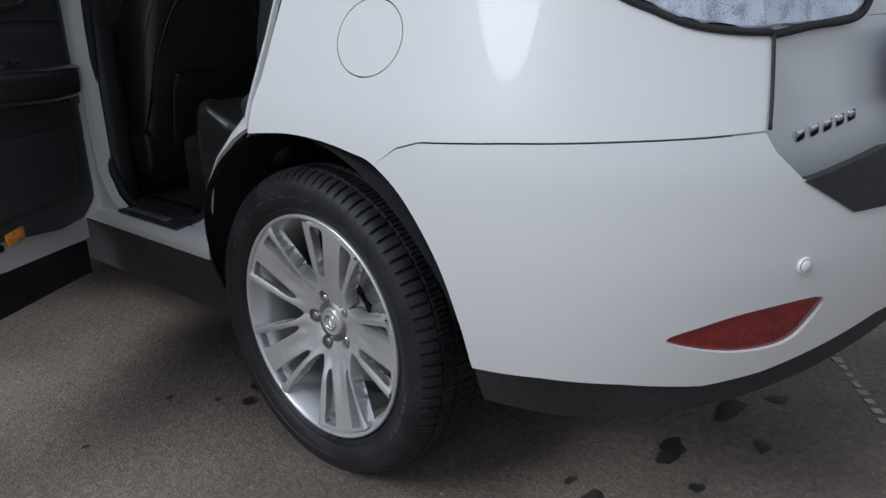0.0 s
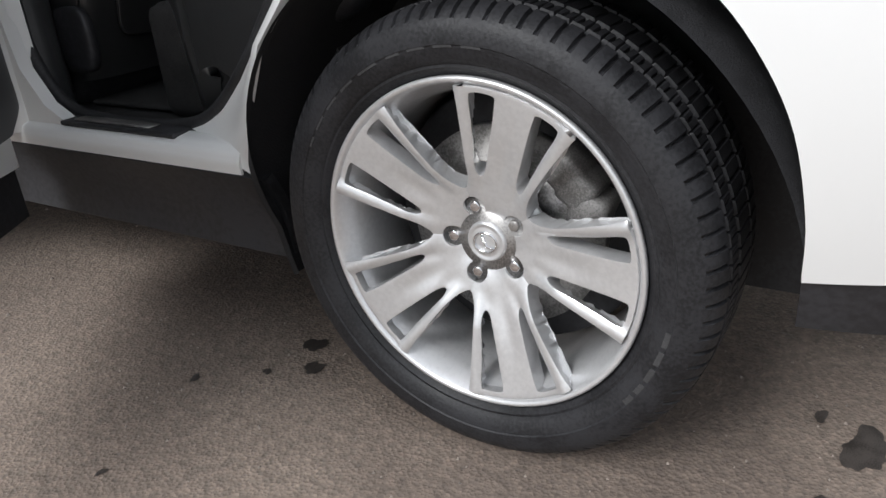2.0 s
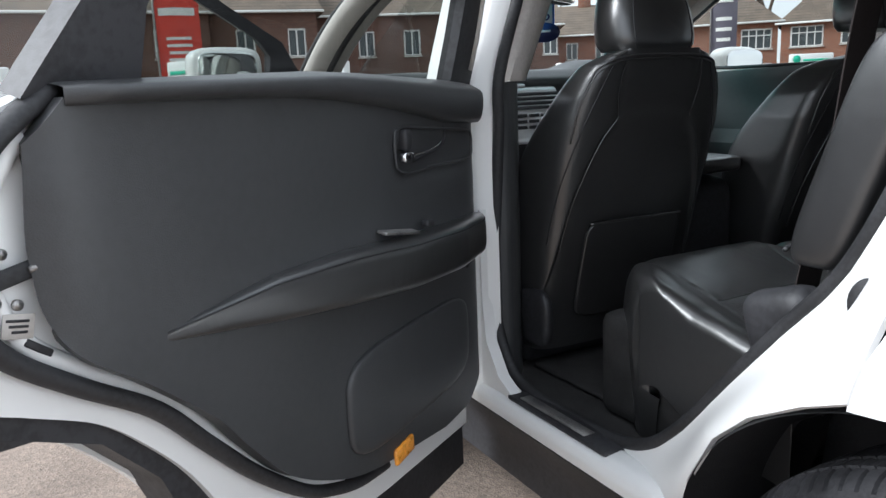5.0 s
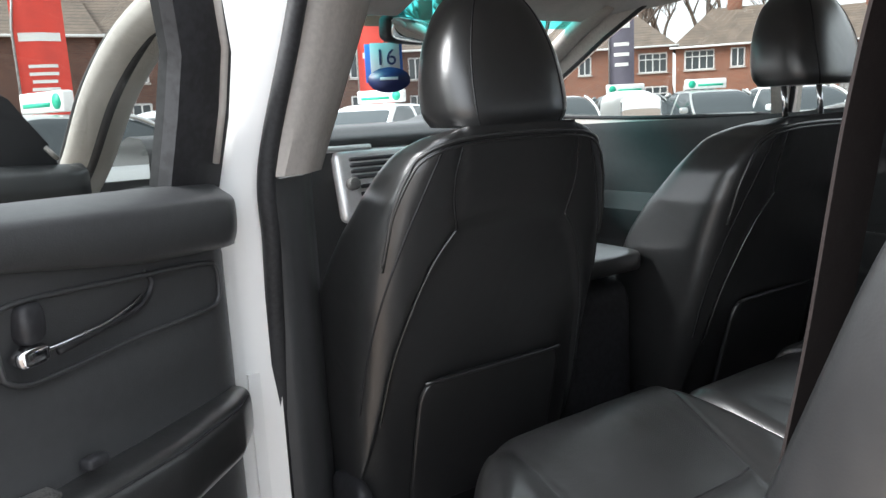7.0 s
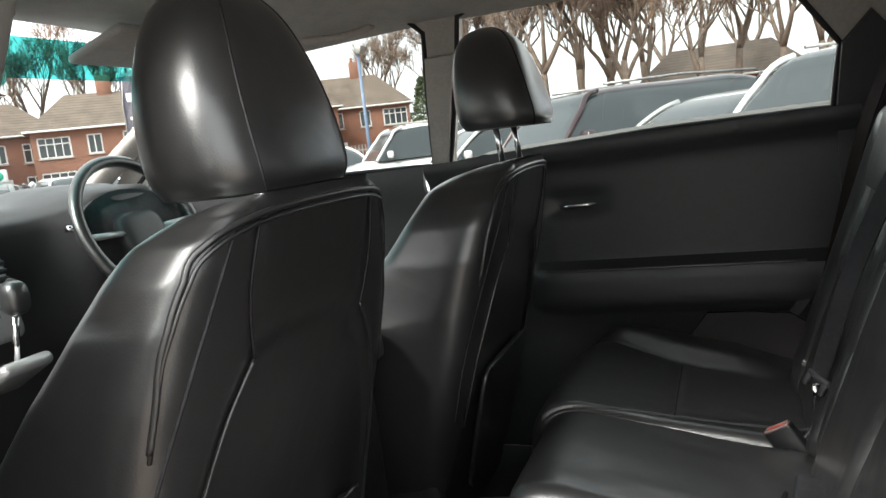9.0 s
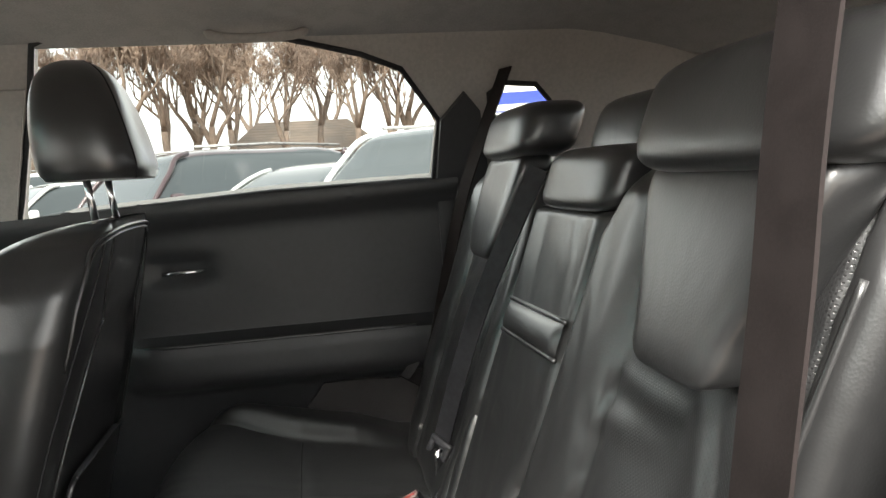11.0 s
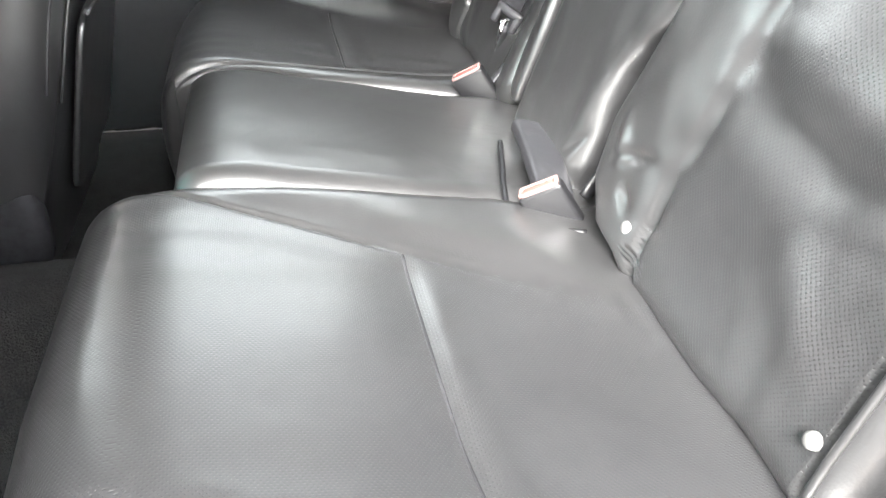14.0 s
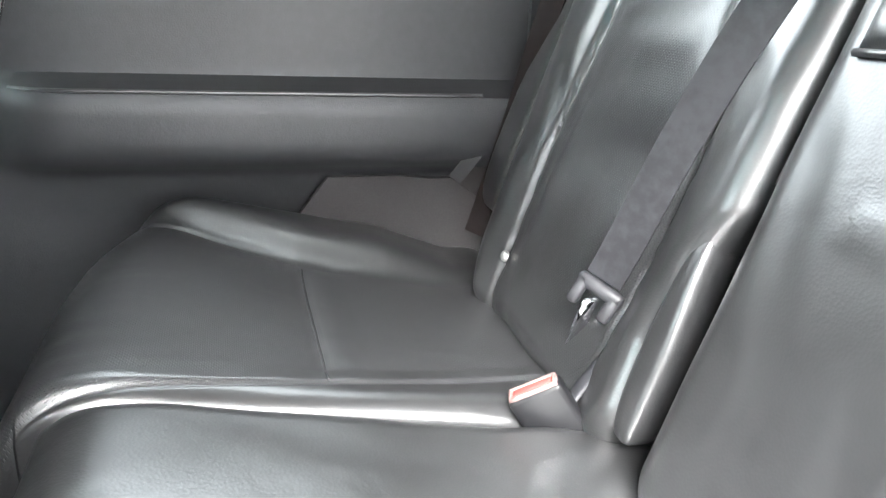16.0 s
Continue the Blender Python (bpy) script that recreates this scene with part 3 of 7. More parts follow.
def make_wheel():
    hub = part("wheel", spin([(0.0, -0.05), (0.07, -0.05), (0.07, -0.13), (0.0, -0.13)], 32, pose(0, 0, 0, 0, -90, 0)), M_STEEL, car)
    # tyre
    prof = [(0.254, -0.018), (0.262, -0.006), (0.272, 0.004), (0.276, 0.0035), (0.280, 0.008), (0.300, 0.0155), (0.302, 0.0155), (0.304, 0.0175), (0.322, 0.017), (0.336, 0.010), (0.347, -0.002),
            (0.353, -0.014), (0.356, -0.026), (0.349, -0.0275), (0.349, -0.031), (0.3575, -0.033), (0.359, -0.062), (0.350, -0.065), (0.350, -0.073), (0.359, -0.076), (0.360, -0.13),
            (0.350, -0.133), (0.350, -0.141), (0.359, -0.144), (0.356, -0.19), (0.336, -0.222), (0.30, -0.232), (0.254, -0.21)]
    n = 900
    def ty(u, v):
        r, x = prof[round(v * (len(prof) - 1))]
        k = int(u * n) % n
        if 0.3465 < r and -0.03 < x < 0.0:
            if k % 10 in (0, 1):
                r -= 0.0055
                x -= 0.002
        elif r > 0.352 and -0.2 < x < -0.03 and (k + int(-x * 160)) % 9 in (0,):
            r -= 0.006
        a = u * math.tau
        return Vector((-x, r * math.sin(a), r * math.cos(a)))
    tyre = part("tyre", sheet(ty, n, len(prof) - 1, True), M_TYRE, hub, "black tyre with blocky tread", sharp=35)
    # lettering on the sidewall as plain raised bars
    for a0, a1, r0, r1 in [(24, 32, .300, .322), (34, 40, .300, .322), (42, 48, .300, .322), (50, 56, .300, .322), (58, 62, .300, .322), (-8, -2, .300, .318), (0, 6, .300, .318), (8, 14, .300, .318), (16, 21, .300, .318),
                           (-122, -118, .296, .322), (-117, -112, .296, .322), (-111, -106, .296, .322), (-105, -100, .296, .322), (-127, -123, .296, .322)]:
        solid(part("sidewall_mark", sheet(lambda u, v: wheel_pt(a0 + (a1 - a0) * (u * 0.9 + 0.1 * v), r0 + (r1 - r0) * v, 0.0165 + 0.0008 * math.sin(v * 3)), 6, 2), M_MARK, hub), 0.002)
    # rim
    rp = [(0.256, -0.012), (0.2605, -0.006), (0.260, 0.001), (0.256, 0.003), (0.251, -0.001), (0.247, -0.012), (0.236, -0.03), (0.230, -0.06), (0.228, -0.19), (0.25, -0.2), (0.256, -0.012)]
    part("rim", spin(rp, 96, pose(0, 0, 0, 0, -90, 0)), M_ALLOY, hub, "silver alloy rim")
    nutpos = [wheel_pt(17 + 72 * k, 0.057, 0) for k in range(5)]
    # one fifth of the wheel's face: a broad flat spoke between two slim ridged ones, open between the fifths
    def pol2(deg, r):
        return (r * math.sin(radians(deg)), r * math.cos(radians(deg)))
    edge = [(33.0, 0.092), (29, 0.101), (25.5, 0.116), (23.5, 0.14), (22.3, 0.17), (21.8, 0.20), (21.6, 0.225), (21.8, 0.2475)]
    half = [pol2(a, 0.034) for a in range(0, 36, 6)] + [pol2(36, 0.034), pol2(36, 0.0395)]
    nx, nz = pol2(36, 0.057)
    half += [(nx + 0.0175 * math.sin(radians(216 + 22.5 * q)), nz + 0.0175 * math.cos(radians(216 + 22.5 * q))) for q in range(1, 8)]
    half += [pol2(36, 0.0745), pol2(36, 0.090)] + [tuple(p)[:2] for p in spline([(*pol2(a, r), 0) for a, r in edge], 3)]
    half += [pol2(a, 0.2475) for a in (18, 13, 8, 4, 0)]
    fifth = half + [(-x, z) for x, z in reversed(half[1:-1])]
    slot = [tuple(p)[:2] for p in spline([(0.032, 0.106, 0), (0.0255, 0.117, 0), (0.0255, 0.15, 0), (0.0268, 0.19, 0), (0.029, 0.225, 0), (0.034, 0.236, 0), (0.062, 0.231, 0), (0.0665, 0.222, 0), (0.0575, 0.19, 0), (0.0475, 0.15, 0), (0.0395, 0.117, 0)], 4, True)]
    slots = [slot, [(-x, z) for x, z in slot]]
    def face(x, z):
        r = math.hypot(x, z)
        f = -0.052 + 0.050 * min(1, max(0, (r - 0.045) / 0.20)) ** 0.72
        # slim spokes carry a crest; the broad one is slightly hollow towards the hub
        grow_ = min(1, max(0, (r - 0.085) / 0.05))
        crest = abs(x) - float(np.interp(z, [0.09, 0.12, 0.15, 0.19, 0.24], [0.040, 0.049, 0.059, 0.070, 0.083]))
        f += 0.007 * grow_ * math.exp(-(crest / 0.012) ** 2)
        # the slots run on towards the hub as grooves, and the web between the fifths is hollowed
        f -= 0.004 * math.exp(-((abs(x) - 0.30 * z + 0.002) / 0.012) ** 2) * math.exp(-((r - 0.098) / 0.022) ** 2)
        f -= 0.004 * max(0, abs(math.degrees(math.atan2(x, z))) - 20) / 16 * min(1, max(0, (0.13 - r) / 0.04)) * (r > 0.05)
        f -= 0.004 * math.exp(-(x / 0.014) ** 2) * math.exp(-((r - 0.12) / 0.05) ** 2)
        return Vector((-f, x, z))
    bms = panel(fifth, face, 0.0062, slots)
    first = part("spoke", bms, M_ALLOY, hub, "silver spoke group, one broad between two slim")
    out = sum(f.normal.x * f.area for f in first.data.polygons)
    m = first.modifiers.new("thickness", "SOLIDIFY")
    m.thickness, m.offset, m.use_rim = 0.032, -1 if out < 0 else 1, True
    m = first.modifiers.new("rounded_edges", "BEVEL")
    m.width, m.segments, m.limit_method, m.angle_limit = 0.0042, 3, "ANGLE", radians(50)
    for g in range(5):
        o = first if g == 0 else first.copy()
        if g:
            scene.collection.objects.link(o)
        o.rotation_euler = (-radians(53 + 72 * g), 0, 0)
    part("hub_plate", spin([(0.0, -0.076), (0.084, -0.076), (0.088, -0.085)], 40, pose(0, 0, 0, 0, -90, 0)), M_ALLOY, hub)
    for k, p in enumerate(nutpos):
        bmn = cyl(0.0095, 0.03, 6, bevel=0.002)
        bmn.transform(pose(0, 0, 0, 0, -90, 0))
        bmn.transform(Matrix.Translation(Vector((0.060, p.y, p.z))))
        part("wheel_nut", bmn, M_STEEL if k == 4 else M_CHROME, hub)
    bmc = spin([(0, 0.002), (0.022, 0.002), (0.026, 0.0), (0.028, 0.003), (0.031, 0.002), (0.033, -0.004), (0.033, -0.02)], 40, pose(0, 0, 0, 0, -90, 0))
    bmc.transform(Matrix.Translation((0.046, 0, 0)))
    cp = part("centre_cap", bmc, M_ALLOY, hub, "silver centre cap with an oval badge")
    ring = [Vector((0.0425, 0.019 * math.cos(q * math.tau / 30), 0.016 * math.sin(q * math.tau / 30))) for q in range(30)]
    bme = tube(ring, 0.0018, 6, True)
    tube([Vector((0.0425, 0.006, 0.015)), Vector((0.0425, -0.002, -0.007)), Vector((0.0425, -0.016, -0.008))], 0.0018, 6, bm=bme)
    part("badge", bme, M_CHROME, hub)
    part("brake_disc", spin([(0.05, -0.105), (0.165, -0.105), (0.165, -0.125), (0.05, -0.125)], 48, pose(0, 0, 0, 0, -90, 0)), M_STEEL, hub)
    bmq = bmesh.new()
    for a in (-44, -56, -68):
        p = wheel_pt(a, 0.165, -0.09)
        rbox(0.07, 0.055, 0.055, 0.012, 2, Matrix.Translation(p) @ pose(0, 0, 0, a, 0, 0), bmq)
    part("brake_caliper", bmq, M_CAST, hub, "grey cast brake caliper")
    part("brake_shield", spin([(0.0, -0.14), (0.21, -0.14), (0.215, -0.15)], 40, pose(0, 0, 0, 0, -90, 0)), M_RUBBER, hub)
    return hub


M_MARK = mat("raised_rubber", (0.045, 0.045, 0.047), 0.5, vary=0.2, scale=30)


wheel = make_wheel()
wheel.matrix_basis = Matrix.Translation((WC.x, WC.y, WC.z))
for x, y in ((-WC.x, 0), (WC.x, 2.74), (-WC.x, 2.74)):
    m = Matrix.Translation((x, y, WC.z)) @ pose(0, 0, 0, 0, 0, 180 if x > 0 else 0)
    made = {}
    for o in (wheel, *wheel.children_recursive):
        made[o] = o.copy()
        scene.collection.objects.link(made[o])
        made[o].parent = made.get(o.parent, o.parent)
    made[wheel].matrix_basis = m

# wheel well: a liner over the wheel
def liner(u, v):
    a = radians(-93 + 202 * u)
    r = 0.455 if v > 0.02 else 0.44
    x = -0.945 + 0.40 * v
    zz = 0.357 + r * math.cos(a)
    return Vector((max(x, side(-(r * math.sin(a) + 0.35), max(0.3, zz)).x + 0.012), r * math.sin(a), zz))


part("wheel_arch_liner", sheet(liner, 48, 8), M_FELT, car, "black felt wheel arch liner")
part("wheel_well_wall", panel([(0.44, 0.2), (-0.55, 0.2), (-0.55, 0.84), (0.36, 0.84), (0.40, 0.62)], lambda y, z: Vector((-0.56, y, z)), 0.1), M_RUBBER, car)
part("underbody", rbox(1.5, 3.2, 0.12, 0.04, 2, pose(0, 1.55, 0.29)), M_RUBBER, car)

# ---- near side jamb, sill and middle pillar ----
outer = [(0.05, 1.25), (0.055, 1.10), (0.075, 0.98), (0.10, 0.87), (0.114, 0.797), (0.179, 0.768), (0.270, 0.715), (0.346, 0.648), (0.418, 0.543), (0.448, 0.474), (0.462, 0.407)]
inner = [(0.10, 1.25), (0.145, 1.10), (0.177, 1.023), (0.229, 0.922), (0.270, 0.870), (0.333, 0.80), (0.419, 0.698), (0.475, 0.63), (0.530, 0.565), (0.60, 0.505), (0.69, 0.462)]


def outer_x(y, z):
    x = yz(y, z).x
    k = min(1, max(0, (0.79 - z) / 0.36))
    return x if z > 0.79 else -0.956 * (1 - k) - 0.864 * k


def jamb(u, v):
    k = u * 10
    i = min(9, int(k))
    f = k - i
    oy, oz = (outer[i][q] * (1 - f) + outer[i + 1][q] * f for q in (0, 1))
    iy, iz = (inner[i][q] * (1 - f) + inner[i + 1][q] * f for q in (0, 1))
    ox = outer_x(oy, oz)
    w = v * v * (3 - 2 * v)
    return Vector((ox + (-0.80 - ox) * (0.25 * v + 0.75 * w), oy + (iy - oy) * v, oz + (iz - oz) * v))


solid(part("rear_door_jamb", sheet(jamb, 50, 12), M_WHITE, car), 0.01, 0)


# sill: painted face, tread plate, black lower skirt
def sill(u, v):
    y = 0.50 + 2.03 * u
    sec = [(-0.864, 0.405), (-0.866, 0.425), (-0.860, 0.442), (-0.845, 0.452), (-0.815, 0.456), (-0.795, 0.450), (-0.78, 0.43)]
    k = v * 6
    i = min(5, int(k))
    f = k - i
    x, z = (sec[i][q] * (1 - f) + sec[i + 1][q] * f for q in (0, 1))
    return Vector((x, y, z))


solid(part("sill", sheet(sill, 30, 18), M_WHITE, car), 0.006, 0)
solid(part("sill_skirt", sheet(lambda u, v: Vector((-0.868 + 0.035 * v + 0.02 * math.sin(v * 3), 0.44 + 2.0 * u, 0.402 - 0.17 * v)), 24, 8), M_PLASTIC, car, "matt black sill skirt"), 0.02)
part("sill_step", rbox(0.06, 0.36, 0.012, 0.005, 2, pose(-0.825, 0.86, 0.458)), M_PLASTIC, car, "black door step with a bright plate")
part("sill_plate", rbox(0.03, 0.24, 0.003, 0.001, 1, pose(-0.83, 0.88, 0.466)), M_STEEL, car)
striker = tube([(-0.845, 0.163, 0.91), (-0.875, 0.155, 0.907), (-0.875, 0.155, 0.885), (-0.845, 0.163, 0.882)], 0.005, 8)
part("door_striker", striker, M_STEEL, car)
part("striker_plate", cyl(0.03, 0.006, 20, Matrix.Translation((-0.855, 0.165, 0.896)) @ pose(0, 0, 0, 0, 70, 40) @ Matrix.Diagonal((1.2, 0.75, 1, 1))), M_RUBBER, car)

solid(part("lower_jamb", panel([(1.22, 0.44), (0.93, 0.448), (1.02, 0.458), (1.085, 0.492), (1.14, 0.57), (1.155, 0.68), (1.155, 0.90), (1.22, 0.90)], lambda y, z: Vector((-0.835, y, z)), 0.03), M_WHITE, car), 0.03, 0)

# seal round the rear door opening
SEAL = [(-0.70, 0.42, 1.57), (-0.745, 0.25, 1.45), (-0.785, 0.12, 1.25), (-0.80, 0.145, 1.10), (-0.80, 0.229, 0.922), (-0.80, 0.333, 0.80), (-0.80, 0.419, 0.698), (-0.80, 0.502, 0.596), (-0.80, 0.60, 0.505), (-0.795, 0.70, 0.465),
        (-0.79, 0.85, 0.452), (-0.795, 1.00, 0.458), (-0.80, 1.09, 0.49), (-0.80, 1.15, 0.57), (-0.80, 1.165, 0.70), (-0.80, 1.155, 0.90), (-0.80, 1.135, 1.10), (-0.80, 1.125, 1.22), (-0.755, 1.105, 1.40), (-0.715, 1.09, 1.56)]
part("door_seal", tube(spline(SEAL, 6), 0.014, 8), M_RUBBER, car, "black rubber door seal")


# middle pillar: painted outside, black below and light grey trim above inside
def lean(z):
    return 0.28 * max(0, z - 1.2)


def back(z):
    """How far the pillar's rear edge runs back with height."""
    return -0.04 * max(0, z - 1.2)


def pillar(sec, z0, z1, n=20, more=0.0):
    def fn(u, v):
        z = z0 + (z1 - z0) * v
        k = u * (len(sec) - 1)
        i = min(len(sec) - 2, int(k))
        f = k - i
        x, y = (sec[i][q] * (1 - f) + sec[i + 1][q] * f for q in (0, 1))
        return Vector((x + lean(z) + more * max(0, z - 1.2) * u, y + back(z), z))
    return sheet(fn, (len(sec) - 1) * 3, n)


solid(part("middle_pillar", pillar([(-0.905, 1.30), (-0.91, 1.22), (-0.90, 1.20), (-0.855, 1.175), (-0.845, 1.165), (-0.80, 1.15)], 0.43, 1.60), M_WHITE, car), 0.01, 0)
solid(part("pillar_lower_trim", pillar([(-0.795, 1.15), (-0.775, 1.145), (-0.73, 1.17), (-0.685, 1.23), (-0.685, 1.36)], 0.44, 1.20), M_TRIM, car), 0.006, 0)
solid(part("pillar_upper_trim", pillar([(-0.80, 1.125), (-0.78, 1.118), (-0.735, 1.14), (-0.682, 1.20), (-0.68, 1.33)], 1.205, 1.60, more=0.16), M_GREYTRIM, car, "light grey pillar trim"), 0.006, 0)

# ---- rear door, standing open ----
OPEN2, INW2 = Vector((-0.956, -0.292, 0)), Vector((0.292, -0.956, 0))
HINGE, OPEN, INW = Vector((-0.93, 1.17, 0)), Vector((-0.8, -0.6, 0)), Vector((0.6, -0.8, 0))


def dp(a, z, n=0.0, h=HINGE):
    o, w = (OPEN, INW) if h is HINGE else (OPEN2, INW2)
    return h + o * a + w * n + Vector((0, 0, z))


def lean_n(z):
    return 0.28 * max(0, z - 1.2)


def door_curve(pts, n=6):
    return [tuple(p)[:2] for p in spline([(a, b, 0) for a, b in pts], n)]


def make_door(h, stretch, label):
    """A door leaf about its hinge: painted shell, cladding, trim, seals and window frame."""
    def A(a):
        return a * stretch
    near = h is HINGE
    inw = INW if near else INW2
    yaw = 37 if near else 17
    edge = door_curve([(1.08, 1.20), (1.16, 1.165), (1.222, 1.109), (1.238, 1.06), (1.237, 1.00), (1.222, 0.93), (1.18, 0.885), (1.136, 0.862), (1.051, 0.818), (0.986, 0.762), (0.915, 0.682), (0.849, 0.575), (0.80, 0.47), (0.78, 0.435)])
    if not near:
        edge = door_curve([(1.10, 1.19), (1.16, 1.12), (1.185, 1.02), (1.19, 0.90), (1.185, 0.75), (1.175, 0.60), (1.16, 0.48), (1.14, 0.40)])
    shell_out = [(A(a), z) for a, z in [(-0.02, 1.20)] + edge + ([(0.4, 0.392)] if near else [(1.12, 0.37), (0.5, 0.36)]) + [(0.0, 0.365)]]
    leaf = solid(part("front_door" if h is not HINGE else "rear_door", panel(shell_out, lambda a, z: dp(a, z, 0.03, h), 0.05), M_WHITE, car, label), 0.03, 1)
    skin = [(A(a), z) for a, z in [(-0.02, 1.20), (1.09, 1.215), (1.17, 1.18), (1.237, 1.115), (1.255, 1.0)] + [(a + 0.022, z - 0.02) for a, z in edge[30:]] + ([(0.76, 0.36)] if near else [(1.13, 0.36)]) + [(0.0, 0.34)]]
    solid(part("door_skin", panel(skin, lambda a, z: dp(a, z, -0.05 + 0.03 * abs(z - 0.8), h), 0.06), M_WHITE, leaf), 0.015, 0)
    clad = [(A(a), z) for a, z in door_curve([(1.235, 0.925), (1.186, 0.900), (1.136, 0.870), (1.051, 0.828), (0.986, 0.770), (0.915, 0.690), (0.849, 0.585), (0.80, 0.475), (0.779, 0.435)]) + [(0.4, 0.395), (0.0, 0.358), (0.0, 0.250), (0.60, 0.280), (0.80, 0.31), (0.865, 0.37), (0.885, 0.49), (0.915, 0.60), (0.96, 0.70), (1.04, 0.785), (1.16, 0.845), (1.25, 0.88)]]
    if not near:
        clad = [(A(a), z) for a, z in [(1.19, 0.38), (0.0, 0.345), (0.0, 0.255), (1.17, 0.27), (1.21, 0.30)]]
    solid(part("door_cladding", panel(clad, lambda a, z: dp(a, z, -0.012, h), 0.04), M_PLASTIC, leaf, "matt black lower door cladding"), 0.06, 0)
    s1 = [(1.06, 1.205), (1.137, 1.150), (1.179, 1.088), (1.193, 1.039), (1.186, 0.986), (1.154, 0.935), (1.077, 0.876), (0.973, 0.805), (0.887, 0.717), (0.798, 0.629), (0.689, 0.543), (0.60, 0.50), (0.528, 0.477), (0.43, 0.465)]
    if not near:
        s1 = [(1.08, 1.16), (1.13, 1.09), (1.15, 1.0), (1.155, 0.85), (1.14, 0.65), (1.11, 0.50)]
    part("door_seal", tube([dp(A(a), z, 0.040, h) for a, z in door_curve(s1)], 0.017, 10, flat=0.7), M_RUBBER, leaf, "black rubber door seal")
    trim = [(A(a), z) for a, z in [(1.07, 1.195)] + door_curve([(1.112, 1.15), (1.118, 1.064), (1.118, 1.02), (1.112, 0.963), (1.085, 0.915), (1.005, 0.855), (0.903, 0.768), (0.846, 0.701), (0.750, 0.605), (0.609, 0.530), (0.496, 0.497)]) + [(0.208, 0.452), (0.08, 0.455), (0.0, 0.50), (-0.03, 0.58), (-0.034, 0.73), (-0.035, 0.876), (-0.035, 1.10), (-0.02, 1.18)]]
    def trim_n(a, z):
        """The trim panel's relief: a rolled top, a recess, an armrest that sweeps down to the rear."""
        a = a / stretch
        n = 0.075
        arm = 0.905 if a < 0.15 else 0.905 + 0.05 * math.sin((a - 0.15) * 3.2) * (a < 1.2)
        top = 1 / (1 + math.exp((z - arm) / 0.008)) * 1 / (1 + math.exp(-(z - (arm - 0.11)) / 0.018))
        n += 0.012 * top * min(1, max(0, (0.98 - a) / 0.4)) * min(1, max(0.0, (a + 0.01) / 0.14))
        n -= 0.012 * (math.exp(-((a - 0.22) / 0.17) ** 4) * math.exp(-((z - 1.06) / 0.045) ** 4))
        e = min(a + 0.035, 1.12 - a)
        n -= 0.03 * math.exp(-(max(0, e) / 0.02))
        return n
    tr = solid(part("trim_panel", panel(trim, lambda a, z: dp(a, z, trim_n(a, z), h), 0.022), M_TRIM, leaf, "charcoal moulded door card with padded armrest"), 0.03, 1)
    arm_line = [(0.0, 0.865, 0.020, 0.040), (0.06, 0.862, 0.045, 0.046), (0.20, 0.862, 0.060, 0.050), (0.40, 0.872, 0.058, 0.050), (0.60, 0.890, 0.045, 0.046), (0.78, 0.902, 0.026, 0.034), (0.92, 0.905, 0.006, 0.014), (1.0, 0.905, -0.01, 0.002)]
    def arm_fn(u, v):
        k = u * (len(arm_line) - 1)
        i = min(len(arm_line) - 2, int(k))
        f = k - i
        a, z, dn, hz = (arm_line[i][q] * (1 - f) + arm_line[i + 1][q] * f for q in range(4))
        th = (v - 0.5) * math.pi
        return dp(A(a), z + hz * math.copysign(abs(math.sin(th)) ** 0.55, math.sin(th)), 0.070 + (0.010 + dn) * math.cos(th) ** 0.5 if abs(v - 0.5) < 0.499 else 0.070, h)
    part("armrest", sheet(arm_fn, 48, 20), M_LEATHER, leaf, "padded black leather armrest")
    part("armrest_seam", tube([arm_fn(q / 40, 0.70) for q in range(1, 39)], 0.0016, 5), M_RUBBER, leaf)
    part("door_pocket", superpad(0.26 * stretch, 0.012, 0.10, 0.45, 32, 16, m=Matrix.Translation(dp(A(0.34), 0.64, 0.0765, h)) @ pose(0, 0, 0, 0, 0, yaw)), M_TRIM, leaf, "moulded door pocket")
    # padded roll along the belt line, with a crease under it that falls towards the hinge
    def belt_fn(u, v):
        a = -0.035 + 1.105 * u
        lo = float(np.interp(a, [0.0, 0.168, 0.434, 0.60, 0.80, 1.065], [1.113, 1.124, 1.166, 1.182, 1.188, 1.186]))
        hi = float(np.interp(a, [0.0, 0.12, 0.46, 0.60, 1.07], [1.205, 1.212, 1.224, 1.226, 1.212]))
        k = min(1, (u / 0.05)) ** 0.5 * min(1, ((1 - u) / 0.03)) ** 0.5
        th = v * math.pi * 0.93
        z = lo + (hi - lo) * (0.5 - 0.5 * math.cos(th)) / (0.5 - 0.5 * math.cos(math.pi * 0.93))
        n = 0.074 + 0.036 * k * math.sin(th) ** 0.75 - 0.04 * max(0, v - 0.72) / 0.28
        return dp(A(a), z, n, h)
    part("belt_roll", sheet(belt_fn, 60, 20), M_TRIM, leaf, "soft padded belt roll along the window")
    hb = tube(spline([dp(A(a), z, n, h) for a, z, n in ((0.335, 1.066, 0.080), (0.29, 1.070, 0.088), (0.23, 1.077, 0.088), (0.175, 1.088, 0.078))], 5), lambda t: 0.0055 - 0.003 * t, 8, flat=0.6)
    part("inner_handle", hb, M_CHROME, leaf, "chrome inside door handle")
    part("lever_knob", superpad(0.020, 0.010, 0.011, 0.6, 20, 12, m=Matrix.Translation(dp(A(0.345), 1.066, 0.082, h)) @ pose(0, 0, 0, 0, 0, yaw)), M_CHROME, leaf, "chrome lever end")
